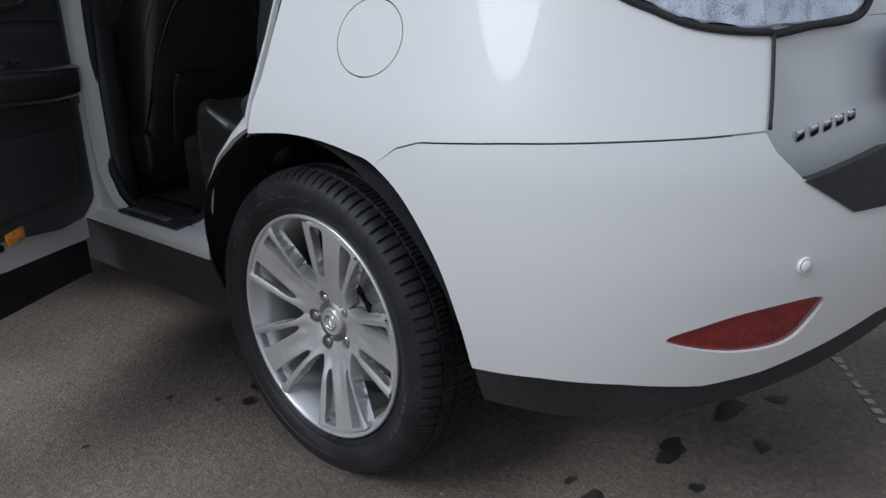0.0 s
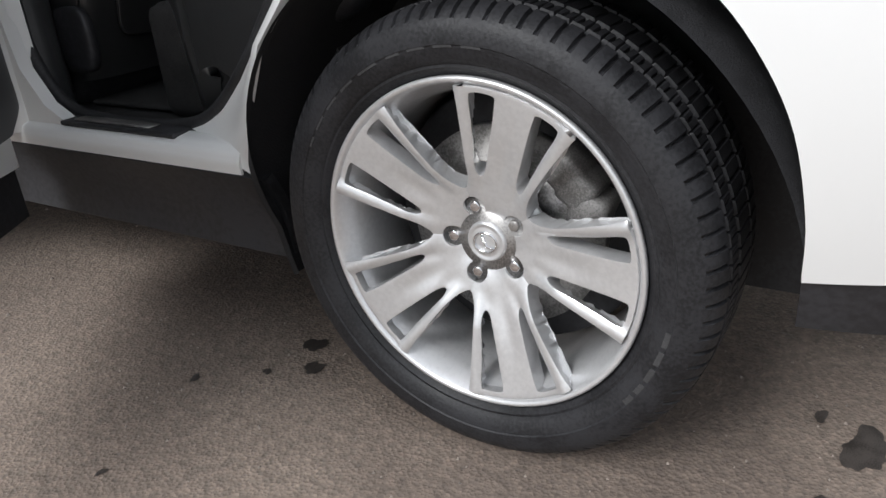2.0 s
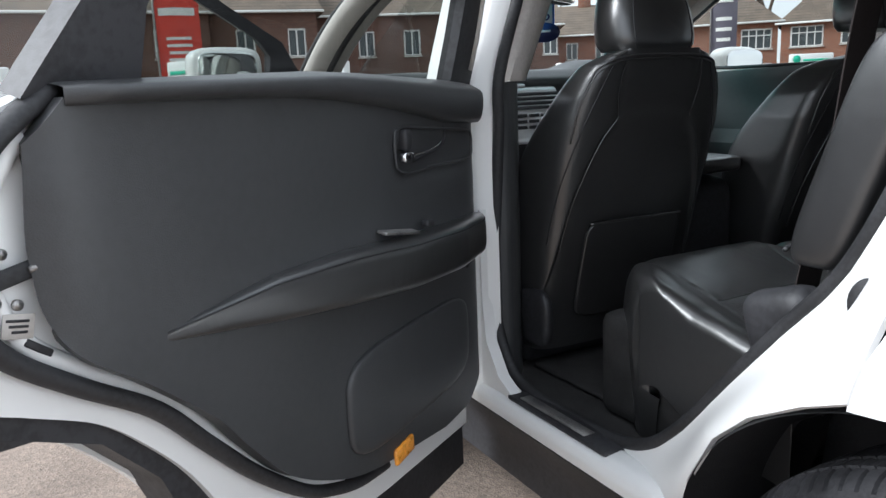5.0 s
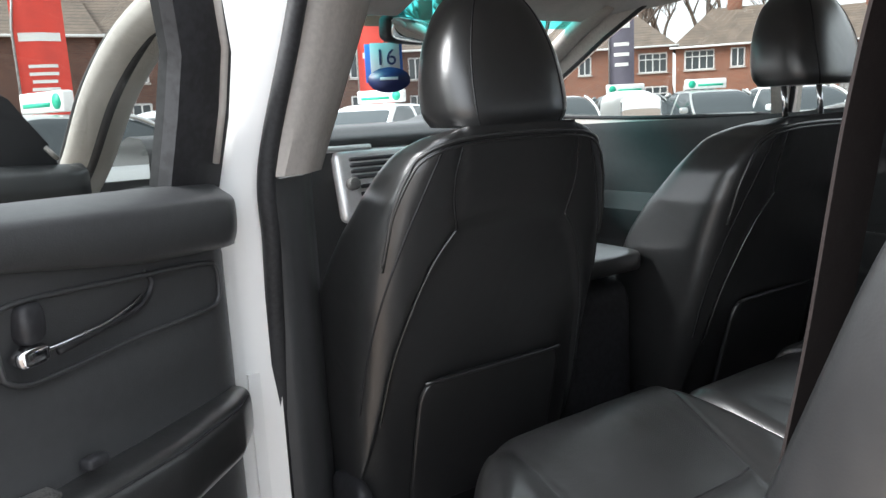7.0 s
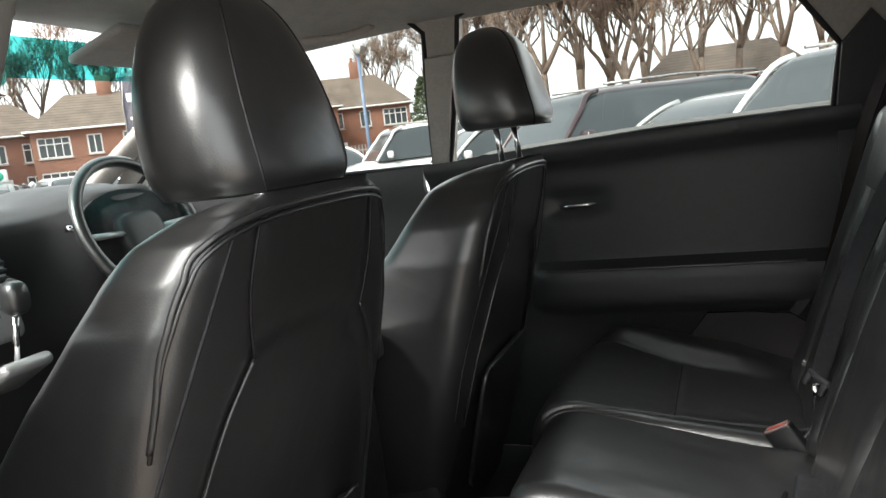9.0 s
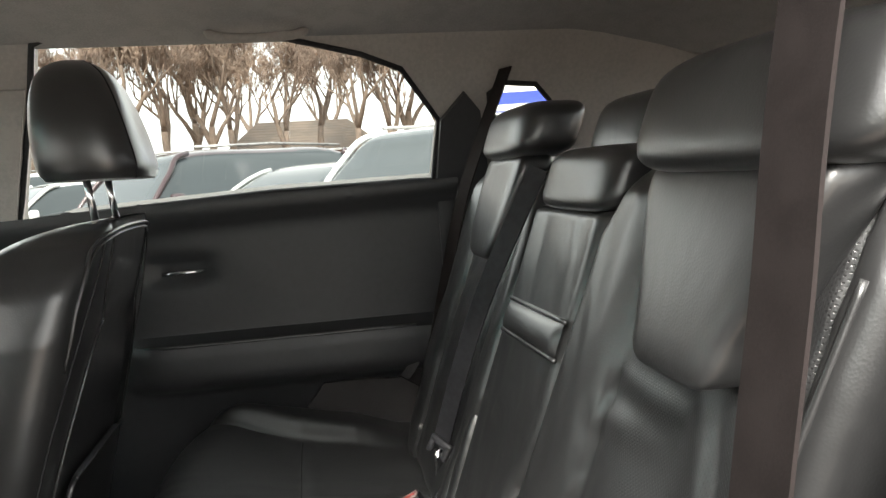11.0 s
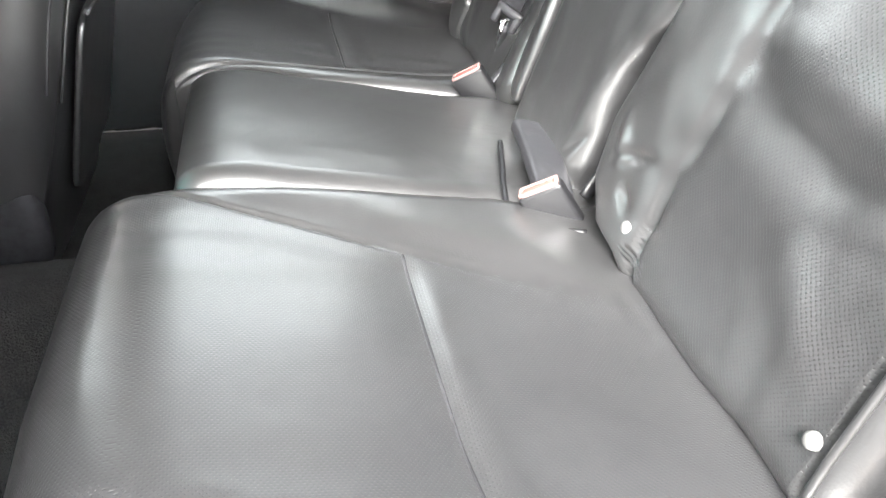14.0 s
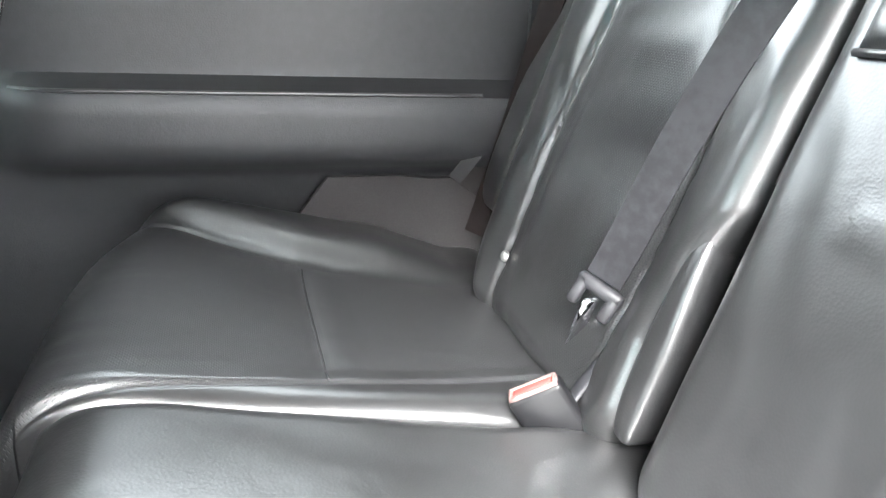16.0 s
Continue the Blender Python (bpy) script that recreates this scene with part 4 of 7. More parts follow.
    kb = superpad(0.016, 0.012, 0.022, 0.6, 20, 12, m=Matrix.Translation(dp(A(0.338), 1.098, 0.076, h)) @ pose(0, 0, 0, 0, 0, yaw))
    part("lock_button", kb, M_PLASTIC, leaf)
    lip = spline([dp(A(a), z, 0.070, h) for a, z in ((0.16, 1.115), (0.145, 1.095), (0.17, 1.072), (0.24, 1.062), (0.30, 1.055))], 5)
    part("handle_cup", tube(lip, 0.004, 6), M_PLASTIC, leaf)
    bz = spline([dp(A(a), z, 0.0755, h) for a, z in ((0.375, 1.050), (0.378, 1.10), (0.355, 1.122), (0.20, 1.112), (0.05, 1.100), (0.02, 1.09), (0.016, 1.06), (0.022, 1.043), (0.05, 1.035), (0.20, 1.037), (0.34, 1.035), (0.375, 1.050))], 4)
    part("handle_surround", tube(bz[:-1], 0.0032, 6, True), M_TRIM, leaf)
    part("switch_plate", rbox(0.13, 0.022, 0.006, 0.002, 2, Matrix.Translation(dp(A(0.42), 0.935, 0.098, h)) @ pose(0, 0, 0, 12, 9, yaw)), M_STEEL, leaf, "silver window switch plate")
    part("window_switch", rbox(0.03, 0.018, 0.014, 0.004, 2, Matrix.Translation(dp(A(0.30), 0.932, 0.098, h)) @ pose(0, 0, 0, 0, 4, yaw)), M_PLASTIC, leaf)
    part("amber_reflector", rbox(0.075, 0.01, 0.035, 0.005, 2, Matrix.Translation(dp(A(0.41), 0.492, 0.078, h)) @ pose(0, 0, 0, 0, -4, yaw)), M_AMBER, leaf, "amber door edge reflector")
    part("drain_grommet", cyl(0.020, 0.006, 20, Matrix.Translation(dp(A(0.745), 0.468, 0.034, h)) @ pose(0, 0, 0, 90, 0, yaw)), M_RUBBER, leaf)
    part("drain_grommet", cyl(0.012, 0.006, 16, Matrix.Translation(dp(A(0.777), 0.524, 0.034, h)) @ pose(0, 0, 0, 90, 0, yaw)), M_RUBBER, leaf)
    def at(a, z, n=0.036):
        return Matrix.Translation(dp(A(a), z, n, h)) @ pose(0, 0, 0, 0, 0, yaw)
    if near:
        part("inner_edge", tube([dp(A(a), z, 0.030, h) for a, z in door_curve([(1.10, 1.16), (1.145, 1.10), (1.158, 1.04), (1.15, 0.985), (1.12, 0.935), (1.05, 0.88), (0.945, 0.805), (0.865, 0.715), (0.775, 0.625), (0.665, 0.545), (0.57, 0.505)])], 0.013, 8), M_WHITE, leaf)
        part("door_latch", rbox(0.085, 0.008, 0.020, 0.006, 2, at(1.125, 1.020, 0.042) @ pose(0, 0, 0, 0, -8, 0)), M_RUBBER, leaf, "black latch slot")
        part("latch_hook", tube([dp(A(1.12), 1.022, 0.048, h), dp(A(1.10), 1.026, 0.05, h), dp(A(1.092), 1.018, 0.048, h)], 0.004, 8), M_STEEL, leaf)
        for a, z in ((1.144, 1.043), (1.158, 0.995), (1.135, 0.988)):
            part("latch_screw", cyl(0.006, 0.004, 14, at(a, z, 0.043) @ pose(0, 0, 0, 90, 0, 0)), M_STEEL, leaf)
        lab = part("sticker", rbox(0.036, 0.001, 0.026, 0.0004, 1, at(1.138, 0.966, 0.0435) @ pose(0, 0, 0, 0, 14, 0)), M_GREYTRIM, leaf, "pale printed sticker")
        for q in range(3):
            part("print_bar", rbox(0.026 - 0.004 * q, 0.001, 0.003, 0.0003, 1, at(1.138, 0.972 - 0.006 * q, 0.0443) @ pose(0, 0, 0, 0, 14, 0)), M_PLASTIC, lab)
        part("edge_slot", rbox(0.036, 0.004, 0.009, 0.003, 2, at(1.118, 0.936, 0.042) @ pose(0, 0, 0, 0, 38, 0)), M_RUBBER, leaf)
    # window frame and glass
    fr_out = [(-0.05, 1.20), (-0.05, 1.30), (-0.035, 1.39), (0.005, 1.46), (0.05, 1.58), (0.12, 1.60), (0.55, 1.585), (0.80, 1.52), (0.98, 1.38), (1.10, 1.20)]
    fr_in = [(0.062, 1.205), (0.065, 1.30), (0.072, 1.38), (0.105, 1.45), (0.145, 1.55), (0.54, 1.545), (0.75, 1.49), (0.90, 1.38), (0.945, 1.30), (0.945, 1.205)]
    if not near:
        fr_out = [(0.02, 1.20), (0.10, 1.32), (0.14, 1.37), (0.35, 1.475), (0.55, 1.585), (0.95, 1.60), (1.06, 1.57), (1.10, 1.40), (1.12, 1.20)]
        fr_in = [(0.175, 1.205), (0.18, 1.325), (0.23, 1.375), (0.37, 1.445), (0.57, 1.545), (0.93, 1.56), (1.01, 1.53), (1.03, 1.40), (1.04, 1.205)]
    fn = lambda a, z: dp(A(a), z, 0.03 + lean_n(z), h)
    solid(part("window_frame", panel(fr_out, fn, 0.04, [fr_in]), M_PLASTIC, leaf, "black window frame"), 0.035, 0)
    part("window_glass", panel([(a, z) for a, z in fr_in], lambda a, z: fn(a, z) - inw * 0.004, 0.15), M_DOORGLASS, leaf, "green-tinted side glass").visible_shadow = False
    part("frame_strip", tube([fn(a, z) + inw * 0.020 for a, z in ((-0.030, 1.232), (-0.028, 1.31), (-0.015, 1.39), (0.022, 1.46))] if near else [fn(0.03, 1.22) + inw * 0.02, fn(0.06, 1.25) + inw * 0.02], 0.006, 6), M_GREYTRIM, leaf, "pale strip in the frame")
    return leaf


near_door = make_door(HINGE, 1.0, "white rear door standing open")
H2 = Vector((-0.93, 2.20, 0))
front_door = make_door(H2, 1.0, "white front door standing open")
mir = dp(0.22, 1.285, -0.15, H2)
part("door_mirror", superpad(0.125, 0.06, 0.08, 0.5, 32, 20, m=Matrix.Translation(mir) @ pose(0, 0, 0, 0, 0, 5)), M_WHITE, front_door, "white door mirror housing")
part("mirror_face", superpad(0.10, 0.006, 0.064, 0.45, 32, 12, m=Matrix.Translation(mir + Vector((0, -0.058, 0))) @ pose(0, 0, 0, 0, 0, 5)), M_MIRROR, front_door)
part("mirror_arm", tube([mir, dp(0.14, 1.215, 0.0, H2)], 0.03, 8), M_WHITE, front_door)
part("check_strap", rbox(0.05, 0.12, 0.03, 0.006, 2, pose(-0.92, 1.12, 0.80, 0, 0, -40)), M_PLASTIC, car)


# ---- cabin shell ----
def far_x(z):
    return 0.748 - 0.32 * max(0, z - 1.235)


cabin_floor = part("cabin_floor", sheet(lambda u, v: Vector((-0.79 + 1.58 * u, 0.25 + 2.4 * v, 0.43 + 0.14 * math.exp(-((u - 0.5) / 0.09) ** 4))), 40, 30), M_CARPET, car, "black carpeted floor with centre tunnel")
part("floor_mat", rbox(0.42, 0.34, 0.012, 0.005, 2, pose(-0.44, 1.05, 0.442)), M_CARPET, car)


def far_relief(y, z):
    x = far_x(z)
    x -= 0.035 * math.exp(-((z - 1.225 - 0.03 * (1.25 - y)) / 0.03) ** 2)
    arm = 1 / (1 + math.exp((z - 0.938) / 0.004)) / (1 + math.exp(-(z - 0.840) / 0.008)) / (1 + math.exp((y - 1.02) / 0.014))
    x -= 0.055 * arm
    rec = math.exp(-((y - 0.92) / 0.075) ** 4) * math.exp(-((z - 1.10) / 0.035) ** 4)
    x += 0.018 * rec
    if z < 0.84:
        x += 0.03 * math.exp(-((y - 0.78) / 0.22) ** 4) * math.exp(-((z - 0.70) / 0.09) ** 4)
    return x


win_rear = [(1.237, 1.232), (1.10, 1.240), (0.70, 1.262), (0.33, 1.268), (0.315, 1.40), (0.40, 1.515), (0.487, 1.548), (0.65, 1.585), (0.871, 1.606), (1.067, 1.615), (1.14, 1.585), (1.16, 1.50)]
win_front = [(1.285, 1.232), (1.262, 1.40), (1.235, 1.56), (1.27, 1.595), (1.45, 1.598), (1.62, 1.585), (1.85, 1.49), (2.13, 1.36), (2.30, 1.25), (1.80, 1.235)]
win_quarter = [(0.195, 1.415), (0.165, 1.375), (0.09, 1.355), (0.05, 1.375), (0.04, 1.42), (0.09, 1.472), (0.17, 1.478), (0.20, 1.455)]
wall_out = [(-0.75, 0.44), (2.55, 0.44), (2.55, 1.16), (2.30, 1.24), (1.85, 1.54), (1.60, 1.64), (0.6, 1.645), (-0.1, 1.58), (-0.55, 1.45), (-0.75, 1.20)]
far_door = solid(part("far_side_trim", panel([(0.30, 0.46), (1.30, 0.46), (1.30, 1.232), (0.80, 1.255), (0.28, 1.268)], lambda y, z: Vector((far_relief(y, z), y, z)), 0.011), M_TRIM, car, "charcoal door card with padded armrest"), 0.02, 0)
up = lambda y, z: Vector((far_x(z) + 0.004, y, z))
upper = [(-0.75, 1.20), (0.30, 1.262), (0.80, 1.252), (1.30, 1.228), (2.30, 1.20), (2.42, 1.22), (2.30, 1.32), (1.85, 1.555), (1.60, 1.645), (0.6, 1.65), (-0.1, 1.58), (-0.55, 1.45)]
solid(part("far_upper_frame", panel(upper, up, 0.045, [win_rear, win_front, win_quarter]), M_GREYTRIM, car, "light grey roof rail and pillar trim"), 0.05, 1)
solid(part("far_pillar_cover", panel([(1.165, 1.50), (1.24, 1.232), (1.282, 1.232), (1.258, 1.40), (1.24, 1.50)], lambda y, z: up(y, z) - Vector((0.012, 0, 0)), 0.03), M_GREYTRIM, car), 0.01, 0)
solid(part("far_rear_trim", panel([(0.31, 0.46), (-0.75, 0.46), (-0.75, 1.20), (-0.30, 1.27), (0.20, 1.27), (0.225, 1.42), (0.26, 1.46), (0.315, 1.40), (0.325, 1.26)], lambda y, z: Vector((far_x(z) - 0.010, y, z)), 0.05), M_TRIM, car, "black rear pillar trim"), 0.02, 0)
solid(part("far_front_trim", panel([(1.31, 0.46), (2.4, 0.46), (2.4, 1.21), (1.31, 1.232)], lambda y, z: Vector((far_x(z) - 0.02 * math.exp(-((z - 1.2) / 0.04) ** 2) - 0.07 / (1 + math.exp((z - 0.96) / 0.006)) / (1 + math.exp(-(z - 0.86) / 0.012)), y, z)), 0.05), M_TRIM, car), 0.02, 0)
for nm, w in (("far_rear_window", win_rear), ("far_front_window", win_front), ("far_quarter_window", win_quarter)):
    part(nm, panel(w, lambda y, z: Vector((far_x(z) + 0.03, y, z)), 0.3), M_DOORGLASS, car, "clear side window").visible_shadow = False
    part("window_seal", tube([Vector((far_x(z) + 0.005, y, z)) for y, z in even(w, 0.05, True)], 0.007, 6, True), M_RUBBER, car)
def arched(y0, y1, z0, z1):
    """Outline of a body side with round wheel openings."""
    pts = [(y0, z1), (y0, z0)]
    for cy in (0.0, 2.74):
        if y0 < cy < y1:
            pts += [(cy - 0.43 * math.cos(q * math.pi / 16), 0.38 + 0.43 * math.sin(q * math.pi / 16)) for q in range(17)]
    return pts + [(y1, z0), (y1, z1)]


solid(part("far_outer_body", panel(arched(-0.88, 3.55, 0.36, 1.16), lambda y, z: Vector((-yz(0.0, z).x - 0.16 * max(0, y - 2.7) ** 2 - 0.35 * max(0, -0.4 - y) ** 1.5, y, z)), 0.08), M_WHITE, car, "white far side body"), 0.01, 0)
solid(part("front_wing", panel(arched(2.24, 3.55, 0.36, 1.06), lambda y, z: Vector((yz(0.0, z).x + 0.16 * max(0, y - 2.7) ** 2, y, z)), 0.08), M_WHITE, car), 0.01, 0)
solid(part("front_bumper", sheet(lambda u, v: Vector((0.83 * math.sin((u - 0.5) * math.pi * 0.98), 3.52 + 0.22 * math.cos((u - 0.5) * math.pi) ** 0.7 * (1 - 0.5 * v ** 3), 0.28 + 0.64 * v)), 40, 14), M_WHITE, car), 0.01, 0)
part("grille", rbox(0.85, 0.04, 0.16, 0.02, 2, pose(0, 3.735, 0.66)), M_PLASTIC, car, "black front grille")
for sx in (-1, 1):
    part("headlamp", superpad(0.20, 0.10, 0.07, 0.6, 24, 14, m=pose(sx * 0.58, 3.62, 0.80, 0, 0, -25 * sx)), M_STEEL, car)
part("far_handle", tube([(0.742, 0.955, 1.094), (0.73, 0.93, 1.096), (0.73, 0.885, 1.097), (0.742, 0.86, 1.098)], 0.005, 8), M_CHROME, car, "chrome inside door handle")
part("armrest_piping", tube([Vector((far_relief(y, 0.925) - 0.001, y, 0.937)) for y in np.linspace(1.02, 0.40, 24)], 0.003, 6), M_LEATHER, car)
solid(part("wheel_arch_trim", panel([(0.62, 0.815), (0.44, 0.816), (0.36, 0.76), (0.36, 0.66), (0.74, 0.66)], lambda y, z: Vector((0.722 - 0.02 * (y < 0.5), y, z)), 0.04), M_ARCHTRIM, car, "dark grey arch trim beside the seat"), 0.012, 0)

# roof lining and outer roof
solid(part("roof_lining", sheet(lambda u, v: Vector((-0.66 + 1.32 * u, -0.55 + 2.42 * v, 1.655 - 0.075 * abs(2 * u - 1) ** 3 - 0.10 * max(0, v - 0.75) - 0.45 * max(0, 0.22 - v))), 28, 30), M_LINER, car, "grey fabric headlining"), 0.01, 1)
solid(part("roof", sheet(lambda u, v: Vector((-0.70 + 1.40 * u, -0.70 + 2.6 * v, 1.70 - 0.07 * abs(2 * u - 1) ** 3 - 0.12 * max(0, v - 0.75) - 0.40 * max(0, 0.22 - v))), 28, 30), M_WHITE, car), 0.008, 1)
for y in (0.70, 1.45):
    hp = [(0.635, y - 0.10, 1.612), (0.60, y - 0.085, 1.585), (0.595, y, 1.578), (0.60, y + 0.085, 1.585), (0.635, y + 0.10, 1.612)]
    part("grab_handle", tube(spline(hp, 5), 0.010, 8), M_GREYTRIM, car)
# near side roof rail and upper rear pillar
solid(part("near_roof_rail", sheet(lambda u, v: Vector((-0.735 + 0.10 * v, -0.3 + 2.25 * u, 1.585 + 0.055 * v - 0.10 * max(0, u - 0.72) - 0.30 * max(0, 0.25 - u))), 30, 4), M_WHITE, car), 0.02, 0)
solid(part("near_roof_trim", sheet(lambda u, v: Vector((-0.71 + 0.09 * v, -0.3 + 2.25 * u, 1.575 + 0.055 * v - 0.10 * max(0, u - 0.72) - 0.30 * max(0, 0.25 - u))), 30, 4), M_GREYTRIM, car), 0.01, 1)
solid(part("near_rear_pillar", panel([(0.04, 1.22), (0.10, 1.25), (0.14, 1.36), (0.27, 1.50), (0.45, 1.59), (-0.2, 1.56), (-0.62, 1.40), (-0.70, 1.20)], lambda y, z: Vector((-0.835 + 0.32 * (z - 1.2), y, z)), 0.05), M_WHITE, car), 0.05, 1)
solid(part("near_pillar_trim", panel([(0.10, 0.80), (0.10, 1.25), (0.17, 1.36), (0.30, 1.49), (0.46, 1.57), (-0.2, 1.55), (-0.62, 1.40), (-0.70, 0.80)], lambda y, z: Vector((-0.77 + 0.27 * max(0, z - 1.2), y, z)), 0.05), M_TRIM, car, "black rear pillar trim"), 0.02, 0)
# rear glass and closing panels
solid(part("rear_window_frame", panel([(-0.64, 1.12), (0.64, 1.12), (0.56, 1.60), (-0.56, 1.60)], lambda x, z: Vector((x, -0.86 + 0.62 * (z - 1.12), z)), 0.1, [[(-0.54, 1.18), (0.54, 1.18), (0.48, 1.52), (-0.48, 1.52)]]), M_TRIM, car), 0.03, 0)
part("rear_window", panel([(-0.55, 1.17), (0.55, 1.17), (0.49, 1.53), (-0.49, 1.53)], lambda x, z: Vector((x, -0.865 + 0.62 * (z - 1.12), z)), 0.4), M_DARKGLASS, car, "tinted rear window")
part("bulkhead", panel([(-0.85, 0.3), (0.85, 0.3), (0.85, 1.12), (-0.85, 1.12)], lambda x, z: Vector((x, 2.62, z)), 0.3), M_TRIM, car)
part("cargo_lining", panel([(-0.68, 0.3), (0.68, 0.3), (0.66, 1.12), (-0.66, 1.12)], lambda x, z: Vector((x, -0.70, z)), 0.3), M_TRIM, car)
part("cargo_floor", rbox(1.4, 0.95, 0.03, 0.01, 2, pose(0, -0.25, 0.72)), M_CARPET, car)

# ---- rear bench ----
CUSH = [(0.385, 0.60), (0.390, 0.675), (0.405, 0.700), (0.46, 0.706), (0.57, 0.720), (0.68, 0.740), (0.78, 0.758), (0.86, 0.772), (0.915, 0.764), (0.948, 0.725), (0.958, 0.65), (0.945, 0.54), (0.93, 0.44)]
CUSH_L = even(spline([(0, y, z) for y, z in CUSH], 10), 0.004)


def cushion(name, x0, x1, seams, insert, label, rise=0.0, bolster=(0.02, 0.02), perf=True, nose=0.0, slopes=((0, 0), (0, 0)), ysc=1.0, corner=None):
    """A seat cushion; seams at y 0.68 and their slopes behind and ahead of it; bolsters beyond the insert."""
    xm, hw = (x0 + x1) / 2, (x1 - x0) / 2
    nv = 170

    def line(s, k, y):
        return s + (k[0] if y < 0.68 else k[1]) * (y - 0.68)

    def fn(u, v):
        th = u * math.pi
        x = xm - hw * sgnpow(math.cos(th), 0.32)
        e = min(x - x0, x1 - x)
        drop = 0.030 * (1 - math.sqrt(max(0, 1 - max(0, 1 - e / 0.034) ** 2)))
        drop += 0.20 * max(0, 1 - min(u, 1 - u) * 170 / 5)
        p = CUSH_L[min(len(CUSH_L) - 1, int(v * (len(CUSH_L) - 1)))]
        y, z = 0.44 + (p.y - 0.44) * ysc, p.z
        front = 0.44 + 0.49 * ysc
        top = 1 if y < front else max(0, 1 - (0.76 - z) / 0.06)
        z2 = z - drop + rise * top
        if y > front:
            z2 = min(z2, z)
            y -= 0.5 * drop
            y += nose
        if insert:
            a, b = line(insert[0], slopes[0], y), line(insert[1], slopes[1], y)
        if insert and top > 0:
            lo, hi = max(a - x, 0), max(x - b, 0)
            z2 += top * (bolster[0] * (1 - math.exp(-(lo / 0.04) ** 2)) + bolster[1] * (1 - math.exp(-(hi / 0.04) ** 2))) * (1 if y > 0.56 else 0.3 + 0.7 * max(0, (y - 0.46) / 0.1))
        for s, k in zip(seams, slopes):
            z2 -= 0.004 * math.exp(-((x - line(s, k, y)) / 0.0035) ** 2) * top
        if insert and a < x < b:
            near_edge = min(1, min(x - a, b - x) / 0.03)
            if y > 0.677:
                z2 -= 0.007 * top * near_edge * math.exp(-(y - 0.677) / 0.040)
            else:
                z2 -= 0.007 * top * near_edge * math.exp(-((0.677 - y) / 0.011) ** 1.5)
                z2 -= 0.004 * near_edge * min(1, (0.677 - y) / 0.05)
            z2 += 0.0016 * noise.noise(Vector((x * 26, y * 7, x0))) * top * near_edge
        else:
            z2 += 0.0012 * noise.noise(Vector((x * 20, y * 16, 4 + x0))) * top
        if corner:
            # the front edge sweeps back towards the door
            out = max(0, (x - corner[0]) / (corner[1] - corner[0]))
            y -= corner[2] * out ** 1.9 * min(1, max(0, (y - 0.62) / 0.30))
        return Vector((x, y, z2))
    ob = part(name, sheet(fn, 170, nv, uv=True), M_LEATHER, car, label)
    if perf and insert:
        me = ob.data
        me.materials.append(M_LEATHER_P)
        for f in me.polygons:
            c = f.center
            if line(insert[0], slopes[0], c.y) < c.x < line(insert[1], slopes[1], c.y) and c.y > 0.45 and c.z > 0.66:
                f.material_index = 1
        uvl = me.uv_layers[0].data
        for lp in me.loops:
            v = me.vertices[lp.vertex_index].co
            uvl[lp.index].uv = (v.x * 0.9, (v.y + (v.z if v.y < 0.9 else 0.77 + (0.77 - v.z))) * 0.9)
    if insert:
        # the sewn line across the insert
        n = len(CUSH_L) - 1
        k = min((i for i in range(n + 1) if CUSH_L[i].z > 0.70), key=lambda i: abs(0.44 + (CUSH_L[i].y - 0.44) * ysc - 0.676))
        pts = [fn(u, (k + 0.01) / n) for u in np.linspace(0.1, 0.9, 121)]
        pts = [p for p in pts if insert[0] + 0.004 < p.x < insert[1] - 0.004]
        part("cross_seam", tube(pts, 0.0017, 6), M_RUBBER, ob, "dark sewn line across the cushion")
    return ob


near_seat = cushion("rear_seat_cushion", -0.695, -0.135, (-0.572, -0.25), (-0.572, -0.25), "black leather rear cushion with perforated insert", bolster=(0.016, 0.014), slopes=((0.14, 0.14), (0.42, 0.42)), ysc=1.068, corner=(-0.46, -0.695, 0.20))
mid_seat = cushion("middle_seat_cushion", -0.135, 0.205, (), None, "black leather middle cushion", rise=0.001, nose=-0.01, ysc=0.93)
far_seat = cushion("rear_seat_cushion", 0.205, 0.70, (0.245, 0.555), (0.245, 0.555), "black leather rear cushion with perforated insert", bolster=(0.012, 0.034), slopes=((-0.15, -0.15), (0.1, 0.42)), rise=0.002, ysc=0.985, corner=(0.45, 0.70, 0.06))
for sx, ys, seat in ((-0.140, 1.068, near_seat), (0.212, 0.985, far_seat)):
    pts = [Vector((sx, 0.44 + (p.y - 0.44) * ys - (0.012 if p.y > 0.9 else 0), p.z - 0.020)) for p in CUSH_L[24:] if p.y < 0.90 or p.z > 0.76][::3]
    part("cushion_piping", tube(pts, lambda t: 0.0036 * min(1, (1 - t) * 8 + 0.1), 8), M_LEATHER, seat)
part("bench_base", rbox(1.37, 0.44, 0.25, 0.03, 2, pose(0, 0.69, 0.555)), M_CARPET, car)


def back_y(z):
    return 0.447 - 0.36 * (z - 0.75)


def along(table, z):
    return float(np.interp(z, [p[0] for p in table], [p[1] for p in table]))


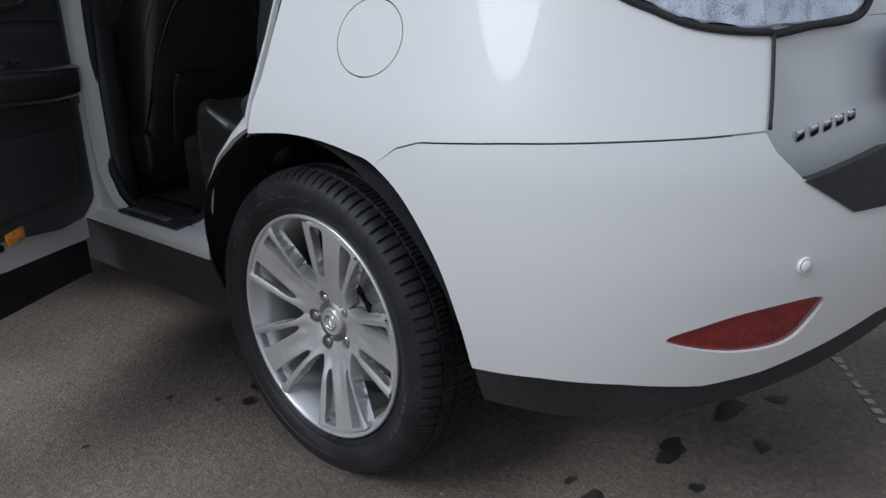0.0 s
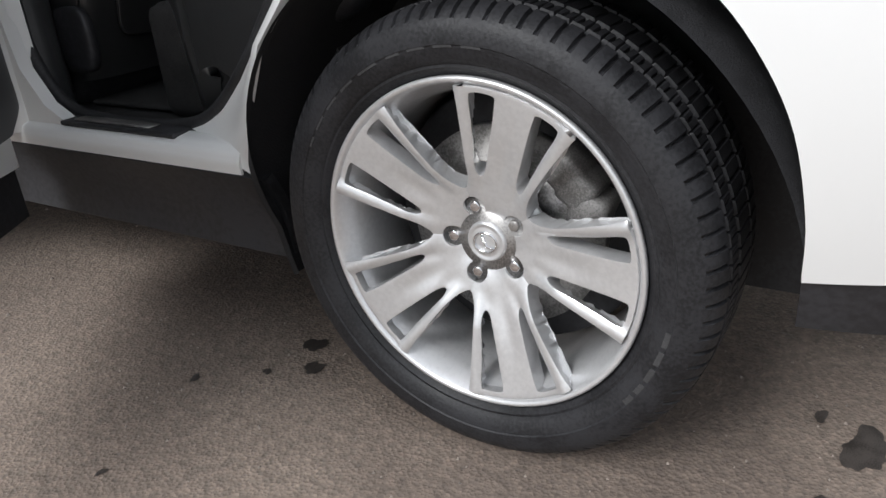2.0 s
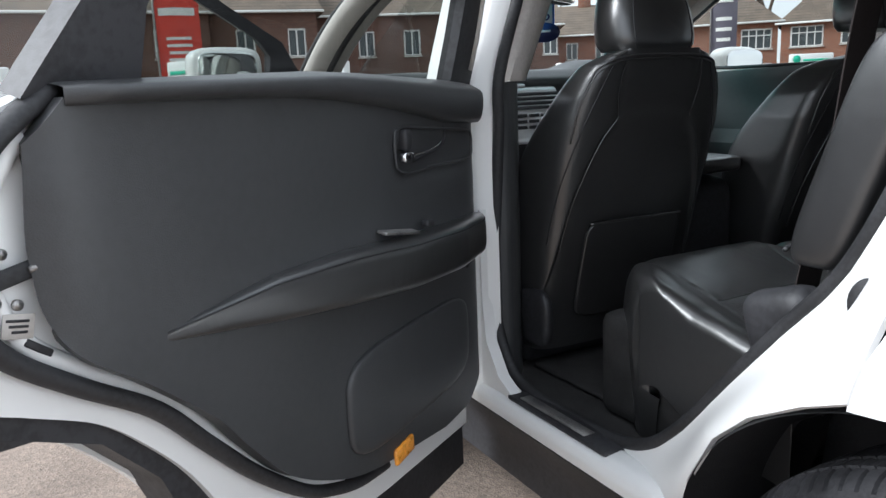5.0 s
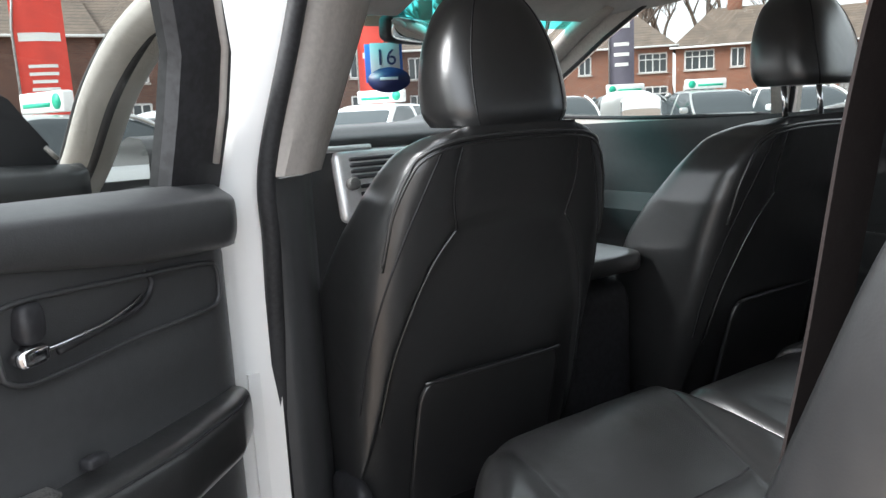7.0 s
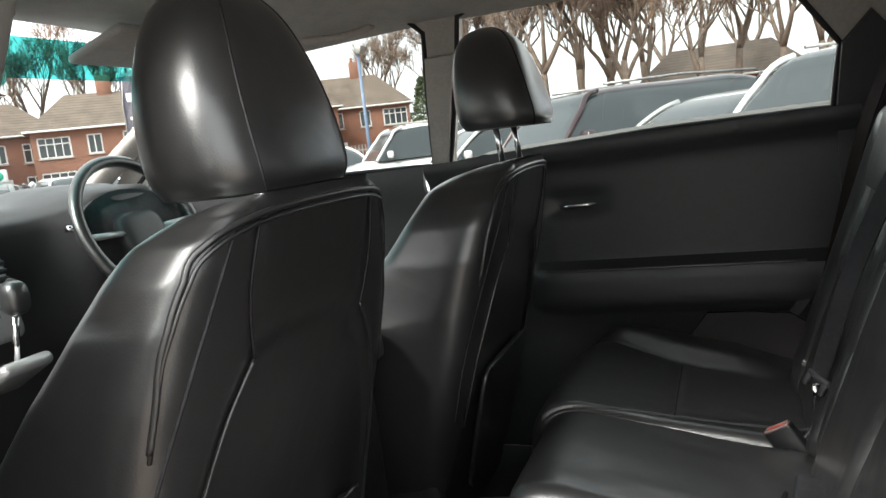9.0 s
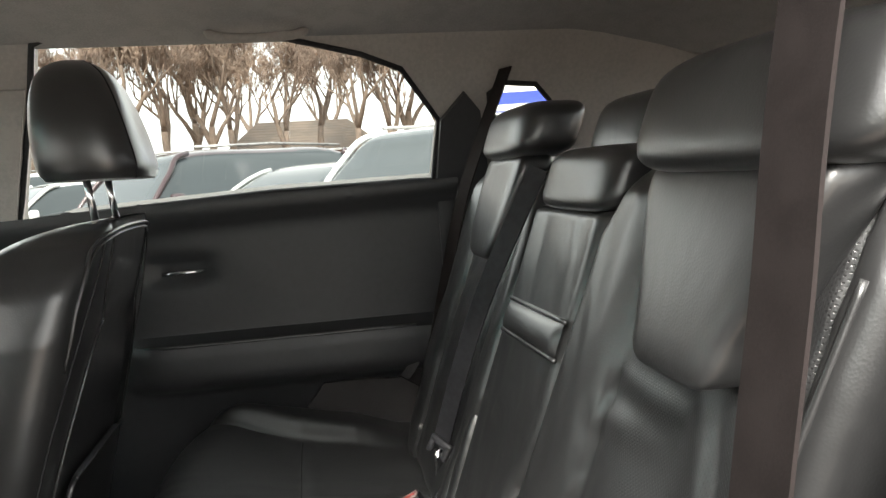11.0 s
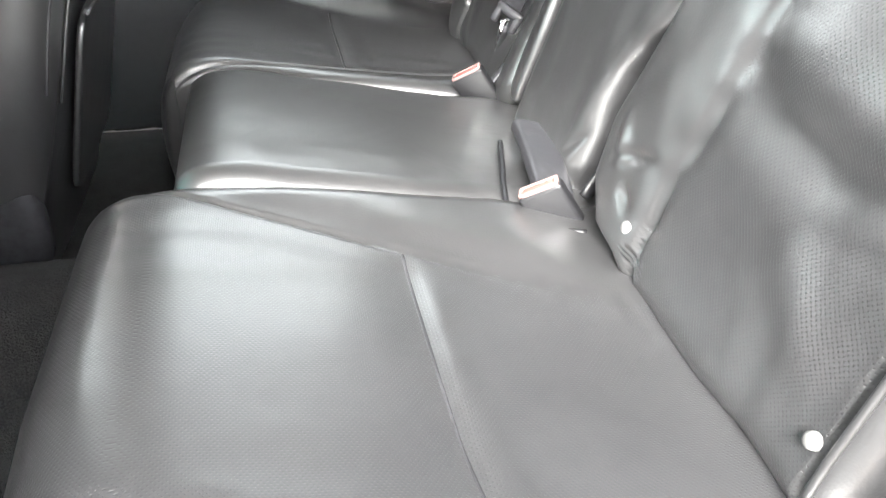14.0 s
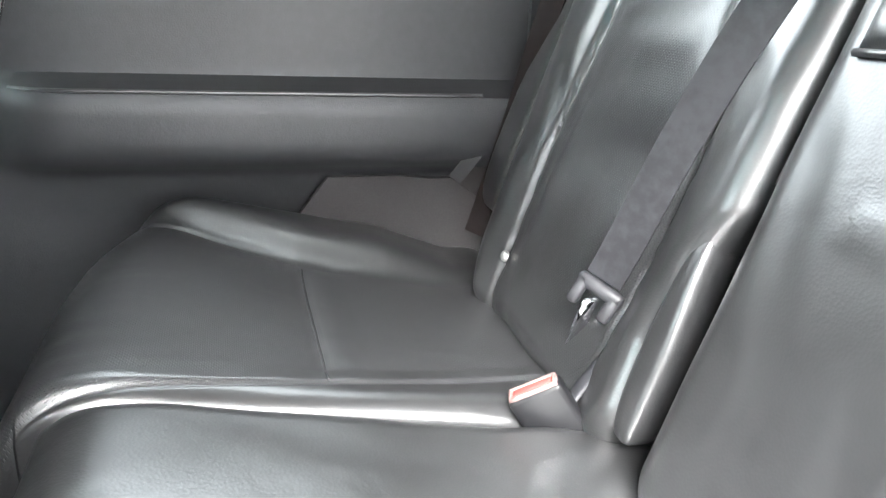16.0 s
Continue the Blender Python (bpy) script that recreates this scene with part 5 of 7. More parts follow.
def backrest(name, low, high, z0, z1, label, seam_a=None, seam_b=None, folds=0.0, ridges=(), bulge=0.012, fwd=0.0, top_round=0.06):
    """A seat back between two edge lines (z, x), with bolsters outside its seams and leather folds as ridges."""
    def fn(u, v):
        th = u * math.pi
        z = z0 + (z1 - z0) * v
        a, b = along(low, z), along(high, z)
        x = (a + b) / 2 - (b - a) / 2 * sgnpow(math.cos(th), 0.34)
        e = min(x - a, b - x)
        dep = 0.032 * (1 - math.sqrt(max(0, 1 - max(0, 1 - e / 0.032) ** 2)))
        dep += 0.10 * max(0, 1 - min(u, 1 - u) * 180 / 5)
        cap = 0.11 * (1 - math.sqrt(max(0, 1 - max(0, (z - (z1 - top_round)) / top_round) ** 2)))
        foot = 0.05 * (1 - math.sqrt(max(0, 1 - max(0, (z0 + 0.045 - z) / 0.045) ** 2)))
        y = back_y(z) + fwd - dep - cap - foot
        flat = max(0, 1 - dep / 0.03)
        if seam_a:
            s, e = along(seam_a, z), along(seam_b, z)
            for d, w in ((s - x, s - a), (x - e, b - e)):
                if d > 0:
                    y += bulge * min(1, w / 0.09) * math.sin(min(1, d / max(w, 0.01)) * math.pi * 0.72) ** 0.7
            for q in (s, e):
                y -= 0.006 * math.exp(-((x - q) / 0.004) ** 2)
                y += 0.0005 * math.sin(z * 150 + 9 * x) * math.exp(-((x - q) / 0.022) ** 2) * flat
        for ax, az, bx, bz, w, h in ridges:
            q = Vector((x - ax, z - az))
            l = Vector((bx - ax, bz - az))
            t = q.dot(l) / l.length_squared
            if -0.25 < t < 1.25:
                d = (q - l * t).length
                y += h * math.exp(-(d / w) ** 2) * max(0, math.sin(math.pi * (t + 0.25) / 1.5)) * flat
        if folds:
            y += folds * flat * (noise.noise(Vector((x * 13 + 2 * z, z * 5, 3.1))) + 0.4 * noise.noise(Vector((x * 34 - z * 9, z * 12, 7.7))))
        return Vector((x, y, z))
    ob = part(name, sheet(fn, 180, 130, uv=True), M_LEATHER, car, label)
    me = ob.data
    uvl = me.uv_layers[0].data
    for lp in me.loops:
        c = me.vertices[lp.vertex_index].co
        uvl[lp.index].uv = (c.x * 0.9, c.z * 0.9)
    if seam_a:
        me.materials.append(M_LEATHER_P)
        for f in me.polygons:
            if along(seam_a, f.center.z) < f.center.x < along(seam_b, f.center.z) and f.center.z < z1 - 0.07:
                f.material_index = 1
    return ob


near_back = backrest("rear_backrest", [(0.69, -0.60), (0.75, -0.597), (0.94, -0.588), (1.02, -0.60), (1.2, -0.62), (1.30, -0.60)],
                     [(0.69, -0.285), (0.724, -0.245), (0.737, -0.205), (0.769, -0.166), (0.825, -0.152), (0.894, -0.160), (1.0, -0.170), (1.2, -0.178), (1.30, -0.24)], 0.685, 1.30,
                     "creased black leather backrest with perforated insert",
                     [(0.69, -0.572), (0.83, -0.562), (0.94, -0.556), (1.0, -0.566), (1.25, -0.585)], [(0.69, -0.30), (0.82, -0.288), (0.92, -0.302), (1.05, -0.31), (1.2, -0.333), (1.27, -0.35)], 0.004,
                     [(-0.467, 1.11, -0.532, 0.93, 0.016, 0.004), (-0.484, 1.10, -0.54, 0.95, 0.010, -0.003), (-0.315, 1.02, -0.40, 1.085, 0.014, 0.009), (-0.33, 1.05, -0.42, 1.10, 0.010, -0.006),
                      (-0.31, 0.925, -0.42, 0.885, 0.020, -0.010), (-0.42, 0.885, -0.52, 0.905, 0.022, -0.009), (-0.36, 0.98, -0.42, 0.92, 0.05, 0.016), (-0.48, 0.95, -0.50, 0.88, 0.035, 0.010), (-0.33, 0.84, -0.36, 0.77, 0.012, 0.006),
                      (-0.36, 0.90, -0.40, 0.80, 0.014, 0.005), (-0.44, 0.84, -0.52, 0.78, 0.02, 0.005), (-0.21, 0.80, -0.255, 0.815, 0.006, -0.007), (-0.20, 0.835, -0.22, 0.795, 0.008, 0.004), (-0.24, 0.78, -0.26, 0.765, 0.006, -0.005)], 0.018)
mid_back = backrest("middle_backrest", [(0.69, -0.105), (0.737, -0.118), (0.80, -0.113), (0.85, -0.120), (0.885, -0.136), (0.913, -0.158), (0.96, -0.178), (1.30, -0.188)],
                    [(0.69, 0.090), (0.73, 0.096), (0.86, 0.098), (1.0, 0.104), (1.30, 0.098)], 0.685, 1.235, "black leather middle backrest with fold-down strap", folds=0.004,
                    ridges=[(-0.03, 0.99, 0.0, 0.94, 0.008, 0.004), (-0.06, 0.97, -0.05, 0.93, 0.007, -0.004), (-0.10, 0.80, -0.12, 0.87, 0.012, 0.006), (-0.09, 0.75, -0.11, 0.78, 0.007, -0.006)], fwd=0.010, top_round=0.02)
far_back = backrest("rear_backrest", [(0.69, 0.16), (0.74, 0.135), (0.80, 0.150), (0.88, 0.135), (0.92, 0.118), (1.30, 0.115)], [(0.69, 0.525), (0.75, 0.545), (0.9, 0.56), (1.0, 0.575), (1.2, 0.585), (1.30, 0.56)], 0.685, 1.30,
                    "creased black leather backrest with perforated insert", [(0.69, 0.215), (0.9, 0.20), (1.1, 0.185), (1.27, 0.16)], [(0.69, 0.47), (0.9, 0.475), (1.1, 0.465), (1.27, 0.47)], 0.005,
                    [(0.27, 1.13, 0.36, 1.02, 0.014, 0.010), (0.24, 1.12, 0.22, 1.0, 0.012, 0.008), (0.32, 1.12, 0.42, 1.07, 0.012, 0.008), (0.25, 0.95, 0.40, 0.90, 0.03, -0.010), (0.30, 0.88, 0.34, 0.79, 0.03, 0.008), (0.42, 0.95, 0.43, 0.82, 0.02, 0.007)], 0.016, fwd=-0.008)
# black sheet added behind the backs, to give the gaps their shade
part("seat_shell", sheet(lambda u, v: Vector((-0.60 + 1.18 * u, back_y(0.62 + 0.6 * v) - 0.135, 0.62 + 0.6 * v)), 4, 4), M_FELT, car, "black sheet that darkens the gaps between the rear seats")
# piped edges
part("back_piping", tube([Vector((along([(0.70, -0.585), (0.75, -0.578), (0.94, -0.566), (1.02, -0.578), (1.2, -0.60)], z), back_y(z) + 0.004, z)) for z in np.linspace(0.72, 1.2, 40)], 0.0035, 8), M_LEATHER, near_back)
part("back_piping", tube([Vector((along([(0.70, 0.505), (0.75, 0.522), (0.9, 0.538), (1.0, 0.552), (1.2, 0.562)], z), back_y(z) - 0.014, z)) for z in np.linspace(0.72, 1.2, 40)], 0.0032, 8), M_LEATHER, far_back)
for sx in (-0.176, 0.094):
    part("back_piping", tube([Vector((sx, back_y(z) - 0.004, z)) for z in np.linspace(0.95, 1.22, 24)], 0.003, 8), M_LEATHER, mid_back)
# pull strap on the middle backrest
sb = sheet(lambda u, v: Vector((-0.168 + 0.235 * u, back_y(1.048 + 0.040 * v) + 0.013 + 0.011 * math.sin(v * math.pi) ** 0.5 * math.sin(u * math.pi) ** 0.2, 1.048 + 0.040 * v + 0.006 * (1 - u))), 24, 10)
part("pull_strap", sb, M_LEATHER, mid_back, "stitched leather pull strap")
for zz in (1.046, 1.091):
    part("strap_seam", tube([Vector((-0.172 + 0.241 * k / 12, back_y(zz) + 0.013, zz + 0.006 * (1 - k / 12))) for k in range(13)], 0.0032, 6), M_LEATHER, mid_back)


def rear_headrest(xc, flap, pad, parent, fwd=0.0):
    """A flap that tapers down over the seat back, and a thicker pad above it."""
    zlo, zhi = flap[0][0], flap[-1][0]
    zc, hz = (zlo + zhi) / 2, (zhi - zlo) / 2
    def warp(p):
        z = zc + p.z
        return Vector((xc + p.x * along(flap, z), back_y(z) + fwd + 0.012 + p.y, z))
    lower = part("headrest", superpad(1.0, 0.034, hz, 0.32, 48, 32, warp), M_LEATHER, parent, "black leather headrest flap")
    hw, z0, z1, d = pad
    zm, hm = (z0 + z1) / 2, (z1 - z0) / 2
    part("headrest_pad", superpad(hw, d, hm, 0.5, 48, 28, lambda p: Vector((xc + p.x, back_y(zm + p.z) + fwd + 0.006 + p.y, zm + p.z))), M_LEATHER, lower, "rounded black leather headrest pad")
    return lower


rear_headrest(-0.475, [(1.113, 0.066), (1.15, 0.070), (1.2, 0.094), (1.24, 0.115), (1.285, 0.137)], (0.165, 1.268, 1.375, 0.058), near_back, 0.012)
rear_headrest(0.325, [(1.125, 0.075), (1.15, 0.085), (1.2, 0.105), (1.24, 0.115), (1.31, 0.125)], (0.150, 1.298, 1.395, 0.060), far_back, -0.022)
roll = part("headrest", superpad(0.135, 0.042, 0.042, 0.45, 48, 28, lambda p: Vector((p.x - 0.055, back_y(1.263 + p.z) - 0.022 + p.y, 1.263 + p.z))), M_LEATHER, mid_back, "low black leather middle headrest")
part("headrest_pad", superpad(0.11, 0.05, 0.045, 0.5, 40, 24, lambda p: Vector((p.x - 0.05, back_y(1.33 + p.z) - 0.075 + p.y, 1.33 + p.z))), M_LEATHER, roll)
# padded side flap on the inner edge of the far backrest
part("side_flap", superpad(0.018, 0.022, 0.092, 0.5, 28, 30, lambda p: Vector((0.140 + p.x * (1.0 - 0.5 * max(0, p.z / 0.092)) + 0.05 * p.z, back_y(0.812 + p.z) - 0.022 + p.y, 0.812 + p.z))), M_LEATHER, far_back, "narrow padded leather flap")
# hinge cover and webbing in the gap beside the middle backrest
part("gap_cover", tube(spline([(-0.160, 0.345, 0.90), (-0.145, 0.355, 0.868), (-0.135, 0.380, 0.82), (-0.138, 0.41, 0.77), (-0.155, 0.45, 0.72)], 6), 0.014, 10, flat=0.45), M_JET, car, "black folded webbing in the seat gap")
# outer bolster beside the near backrest, with its stitched edge
bol = part("side_bolster", superpad(0.045, 0.055, 0.18, 0.42, 32, 40, lambda p: Vector((p.x - 0.705, p.y + back_y(1.07 + p.z) - 0.060, p.z + 1.07))), M_BOLSTER, car, "black leather side bolster with stitched edge")
part("stitch_groove", tube([Vector((-0.660, back_y(z) - 0.0285, z)) for z in np.linspace(0.91, 1.20, 40)], 0.002, 6), M_RUBBER, bol)
for k in range(47):
    z = 0.91 + 0.0062 * k
    part("stitch", tube([Vector((-0.666, back_y(z) - 0.0255, z)), Vector((-0.666, back_y(z + 0.004) - 0.0255, z + 0.004))], 0.0010, 5), M_RIM, bol)
part("side_bolster", superpad(0.045, 0.06, 0.20, 0.4, 32, 30, lambda p: Vector((p.x + 0.632, p.y + back_y(0.98 + p.z) - 0.075, p.z + 0.98))), M_LEATHER, car, "black leather side bolster")
part("side_panel", rbox(0.08, 0.14, 0.20, 0.035, 4, pose(-0.72, 0.37, 0.75, -18, 0, 0)), M_PLASTIC, car, "dark moulded panel beside the seat")


def strap(name, pts, w, parent=None, th=0.0015, across=(1, 0, 0), label="", material=None):
    P = spline(pts, 8)
    A = Vector(across).normalized()
    n = len(P) - 1
    bm = sheet(lambda u, v: P[round(u * n)] + A * w * (v - 0.5), n, 6)
    return solid(part(name, bm, material or M_BELT, parent or car, label), th * 2, 0)


strap("seat_belt", [(-0.60, 0.29, 1.56), (-0.612, 0.332, 1.38), (-0.616, 0.350, 1.28), (-0.618, 0.360, 1.20), (-0.617, 0.373, 1.10), (-0.620, 0.384, 1.02), (-0.624, 0.394, 0.95), (-0.634, 0.408, 0.86), (-0.65, 0.42, 0.72)], 0.060, across=(1, -0.03, 0), label="grey-brown rear seat belt webbing")
strap("seat_belt", [(0.60, 0.18, 1.50), (0.62, 0.28, 1.25), (0.645, 0.33, 1.05), (0.655, 0.365, 0.90), (0.66, 0.41, 0.74)], 0.047, across=(1, 0.35, 0), label="grey-brown rear seat belt webbing")
strap("belt_sleeve", [(0.722, 0.516, 0.70), (0.715, 0.47, 0.76), (0.70, 0.42, 0.83), (0.69, 0.375, 0.90)], 0.022, across=(0.2, 1, 0.4), label="black belt sleeve", material=M_JET)
solid(part("arch_fabric", panel([(0.515, 0.70), (0.38, 0.88), (0.36, 0.70)], lambda y, z: Vector((0.728, y, z)), 0.04), M_ARCHTRIM, car, "grey cloth arch lining"), 0.008, 0)
strap("seat_belt", [(0.10, 0.275, 1.28), (0.128, 0.335, 1.15), (0.160, 0.372, 1.05), (0.188, 0.398, 0.96), (0.210, 0.420, 0.875), (0.224, 0.430, 0.832)], 0.036, across=(0.75, 0.5, 0.3), label="dark middle seat belt webbing", material=M_PLASTIC)
tg = pose(0.226, 0.432, 0.822, 18, -22, 40)
part("belt_tongue", join(join(rbox(0.048, 0.012, 0.014, 0.005, 2, tg), rbox(0.012, 0.012, 0.030, 0.004, 2, tg @ pose(0.017, 0, -0.010))), rbox(0.012, 0.012, 0.030, 0.004, 2, tg @ pose(-0.017, 0, -0.010))), M_PLASTIC, car, "black belt tongue holder")
blade = tube([(0.235, 0.436, 0.808), (0.252, 0.434, 0.778), (0.268, 0.432, 0.748)], 0.008, 8, flat=0.3)
part("tongue_blade", blade, M_CHROME, car, "chrome belt tongue")
part("tongue_blade", rbox(0.006, 0.012, 0.05, 0.002, 1, pose(0.668, 0.352, 0.90, 15, 0, 0)), M_CHROME, car, "chrome belt tongue")
part("belt_guide", tube(spline([(-0.588, 0.412, 0.906), (-0.60, 0.424, 0.907), (-0.65, 0.428, 0.906), (-0.684, 0.422, 0.900)], 5), 0.0042, 8), M_TRIM, car, "grey belt guide bar")
part("belt_stop", cyl(0.007, 0.005, 18, pose(-0.636, 0.408, 0.884, 65, 0, -30), bevel=0.002), M_STUD, car, "pale round belt stop button")


def buckle(top, axis, wide):
    zv = Vector(axis).normalized()
    xv = (Vector(wide) - zv * Vector(wide).dot(zv)).normalized()
    m = Matrix.Translation(top) @ Matrix((xv, zv.cross(xv), zv)).transposed().to_4x4()
    b = part("belt_buckle", rbox(0.052, 0.020, 0.080, 0.005, 3, m @ pose(0, 0, -0.040)), M_JET, car, "black belt buckle with red release")
    fr = [m @ Vector((sx * 0.0215, sy * 0.0062, 0.0005)) for sx, sy in ((1, 1), (-1, 1), (-1, -1), (1, -1))]
    part("buckle_rim", tube(even(fr, 0.008, True), 0.0028, 6, True), M_RIM, b)
    part("release_button", rbox(0.038, 0.009, 0.006, 0.002, 2, m @ pose(0, 0.0, -0.0005)), M_RED, b, "red release button")
    for k in range(3):
        part("press_mark", rbox(0.0015, 0.0008, 0.006, 0.0, 1, m @ pose(-0.004 + 0.004 * k, 0.0102, -0.020)), M_RIM, b)
    return b


buckle((0.196, 0.503, 0.744), (0.04, 0.55, 0.84), (-0.37, -0.77, 0.50))
buckle((-0.170, 0.5125, 0.747), (0.04, 0.55, 0.84), (-0.37, -0.77, 0.50))
def stub(u, v):
    """A flat black buckle on its stem, lying along the seam towards the middle."""
    a, t = v * math.tau, u
    c, s = sgnpow(math.cos(a), 0.4), sgnpow(math.sin(a), 0.5)
    k = min(1, (t / 0.06)) ** 0.5 * min(1, (1 - t) / 0.05) ** 0.5 if 0 < t < 1 else 0
    mid = Vector((0.012, 0.463, 0.738)).lerp(Vector((-0.175, 0.492, 0.728)), t) + Vector((0, 0, 0.006 * math.sin(t * math.pi)))
    return mid + Vector((0.04, 0.95, 0.25)) * 0.028 * c * k * (1 - 0.18 * t) + Vector((0.0, -0.25, 0.95)) * 0.010 * s * k
part("belt_stub", sheet(stub, 30, 24, False, True), M_PLASTIC, car, "black plastic middle belt buckle lying flat")
# black tube drawn for the shade of the recess round the buckles
part("buckle_pocket", tube(spline([(0.0, 0.505, 0.722), (-0.06, 0.520, 0.722), (-0.12, 0.535, 0.722), (-0.165, 0.54, 0.718), (-0.20, 0.515, 0.715), (-0.215, 0.47, 0.712)], 6), 0.0035, 8), M_JET, car, "black line for the shade of the buckle recess")
part("buckle_web", tube(spline([(0.20, 0.43, 0.77), (0.205, 0.452, 0.735), (0.20, 0.47, 0.715)], 5), 0.012, 8, flat=0.3), M_PLASTIC, car)
for x, y, z in ((-0.272, back_y(0.752) + 0.008, 0.752), (-0.560, back_y(0.757) + 0.004, 0.757), (0.468, back_y(0.772) - 0.006, 0.772)):
    part("press_stud", spin([(0.0, 0.003), (0.004, 0.0026), (0.0065, 0.0006), (0.007, -0.004)], 18, pose(x, y + 0.003, z, -70, 0, 0)), M_STUD, car, "pale round press stud")

# ---- front seats ----
def front_seat(xc, label, grow=0.0, rest=(1.262, 1.488, 0.127, 0.072, 0.083), posts=False, drop=0.0, ahead=0.0):
    def yb(z):
        return 0.957 + ahead + 0.25 * (1.25 - z)
    widths = [(0.50, 0.235), (0.80, 0.252), (1.0, 0.250), (1.10, 0.240), (1.16, 0.224), (1.20, 0.206), (1.23, 0.184), (1.250, 0.155), (1.264, 0.11)]
    def hw(z):
        return along(widths, z + drop) + grow * max(0, min(1, (1.25 - z) / 0.1))
    def depth(z):
        d = max(0.03, (1.095 + 0.60 * (1.2 - max(z, 0.86)) - yb(z)) / 2)
        if z > 1.215 - drop:
            d *= math.sqrt(max(0.03, 1 - ((z - 1.215 + drop) / 0.050) ** 2))
        return d
    def fn(u, v):
        z = 0.50 + (0.765 - drop) * (1 - (1 - v) ** 1.5)
        a = u * math.tau
        w, d = hw(z), depth(z)
        x = w * sgnpow(math.cos(a), 0.38)
        y = d * sgnpow(math.sin(a), 0.45)
        if y < 0:
            # seams that run down from the shoulders, and a shallow panel below the arch
            for s in (-1, 1):
                y += 0.004 * math.exp(-((x - s * along([(1.10, 0.116), (1.24, 0.118)], z)) / 0.005) ** 2) * (1 if z > 1.09 - drop else 0)
            y += 0.012 * (1 / (1 + math.exp(-(along(ARCHED, abs(x)) - drop - z) / 0.008)))
        # wings of the side bolsters, standing forward at the ribs
        wing = math.exp(-((z - 1.0) / 0.13) ** 2) * max(0, abs(x) / w - 0.75) / 0.25
        if y > 0:
            y += 0.05 * wing
        return Vector((xc + x, yb(z) + d + y, z))
    ARCHED = [(0.0, 1.125), (0.06, 1.122), (0.11, 1.108), (0.15, 1.06), (0.18, 0.99), (0.205, 0.90), (0.22, 0.78), (0.26, 0.5)]
    s = part("front_seat", sheet(fn, 140, 110, True), M_LEATHER, car, label)
    def rear_face(x, z):
        w, d = hw(z), depth(z)
        k = max(0, 1 - min(1, abs(x) / w) ** (2 / 0.38)) ** 0.225
        return Vector((xc + x, yb(z) + d - d * k - 0.0008, z))
    for sx in (-1, 1):
        part("back_seam", tube([rear_face(sx * p.x, p.z - drop) for p in spline([(0.118, 0, 1.236), (0.126, 0, 1.19), (0.124, 0, 1.15), (0.114, 0, 1.108)], 6)], 0.0016, 5), M_RUBBER, s)
        part("back_seam", tube([rear_face(sx * p.x, p.z - drop) for p in spline([(0.150, 0, 1.236), (0.178, 0, 1.17), (0.204, 0, 1.10), (0.226, 0, 1.02), (0.238, 0, 0.94), (0.245, 0, 0.80)], 6)], 0.0018, 6), M_RUBBER, s)
        part("back_piping", tube([rear_face(sx * p.x, p.z - drop) for p in spline([(0.114, 0, 1.108), (0.15, 0, 1.06), (0.18, 0, 0.99), (0.205, 0, 0.90), (0.22, 0, 0.78)], 6)], 0.0022, 6), M_LEATHER, s)
    for k, dz in ((0.0032, 0.0), (0.0022, -0.008)):
        top = [(-0.238, 1.06), (-0.228, 1.14), (-0.205, 1.20), (-0.182, 1.228), (-0.14, 1.243), (-0.07, 1.249), (0.07, 1.249), (0.14, 1.243), (0.182, 1.228), (0.205, 1.20), (0.228, 1.14), (0.238, 1.06)]
        part("top_piping", tube([rear_face(p.x * 0.97, p.z + dz - drop) + Vector((0, -0.001, 0.001)) for p in spline([(a, 0, b) for a, b in top], 6)], k, 6), M_LEATHER, s)
    part("map_pocket", superpad(0.155, 0.006, 0.13, 0.25, 32, 24, lambda p: rear_face(p.x, 0.72 + p.z) + Vector((0, p.y + 0.001, 0))), M_LEATHER, s, "black seat-back pocket")
    part("pocket_hem", tube([rear_face(x, 0.848) + Vector((0, -0.006, 0)) for x in np.linspace(-0.15, 0.15, 20)], 0.003, 6), M_LEATHER, s)
    # headrest: broad flat foot, straight cheeks, rounded crown
    lo, hi, W, D, sit = rest
    shape = [(0.0, 0.0, 0.0), (0.0, 0.80, 0.80), (0.03, 0.93, 0.93), (0.12, 1.0, 1.0), (0.3, 1.0, 0.98), (0.5, 0.93, 0.92), (0.7, 0.78, 0.82), (0.85, 0.60, 0.68), (0.95, 0.38, 0.46), (1.0, 0.14, 0.18), (1.0, 0.0, 0.0)]
    rows = spline([(t, a, b) for t, a, b in shape], 4)
    def head(u, k, grow_=1.0):
        t, a, b = rows[k]
        q = u * math.tau
        c, sn = sgnpow(math.cos(q), 0.62), sgnpow(math.sin(q), 0.7)
        p = Vector((W * max(a, 0) * c * grow_, D * max(b, 0) * sn * grow_, 0))
        return Vector((xc + p.x + 0.012, yb(1.25) + sit + p.y + 0.03 * t, lo + (hi - lo) * min(1, max(0, t))))
    n = len(rows) - 1
    bm = sheet(lambda u, v: head(u, round(v * n)), 56, n, True)
    bmesh.ops.remove_doubles(bm, verts=bm.verts, dist=1e-5)
    h = part("headrest", bm, M_LEATHER, s, "black leather headrest")
    for q in (0.655, 0.845):
        part("headrest_seam", tube([head(q, k, 1.002) for k in range(5, n - 4)], 0.0016, 5), M_RUBBER, h)
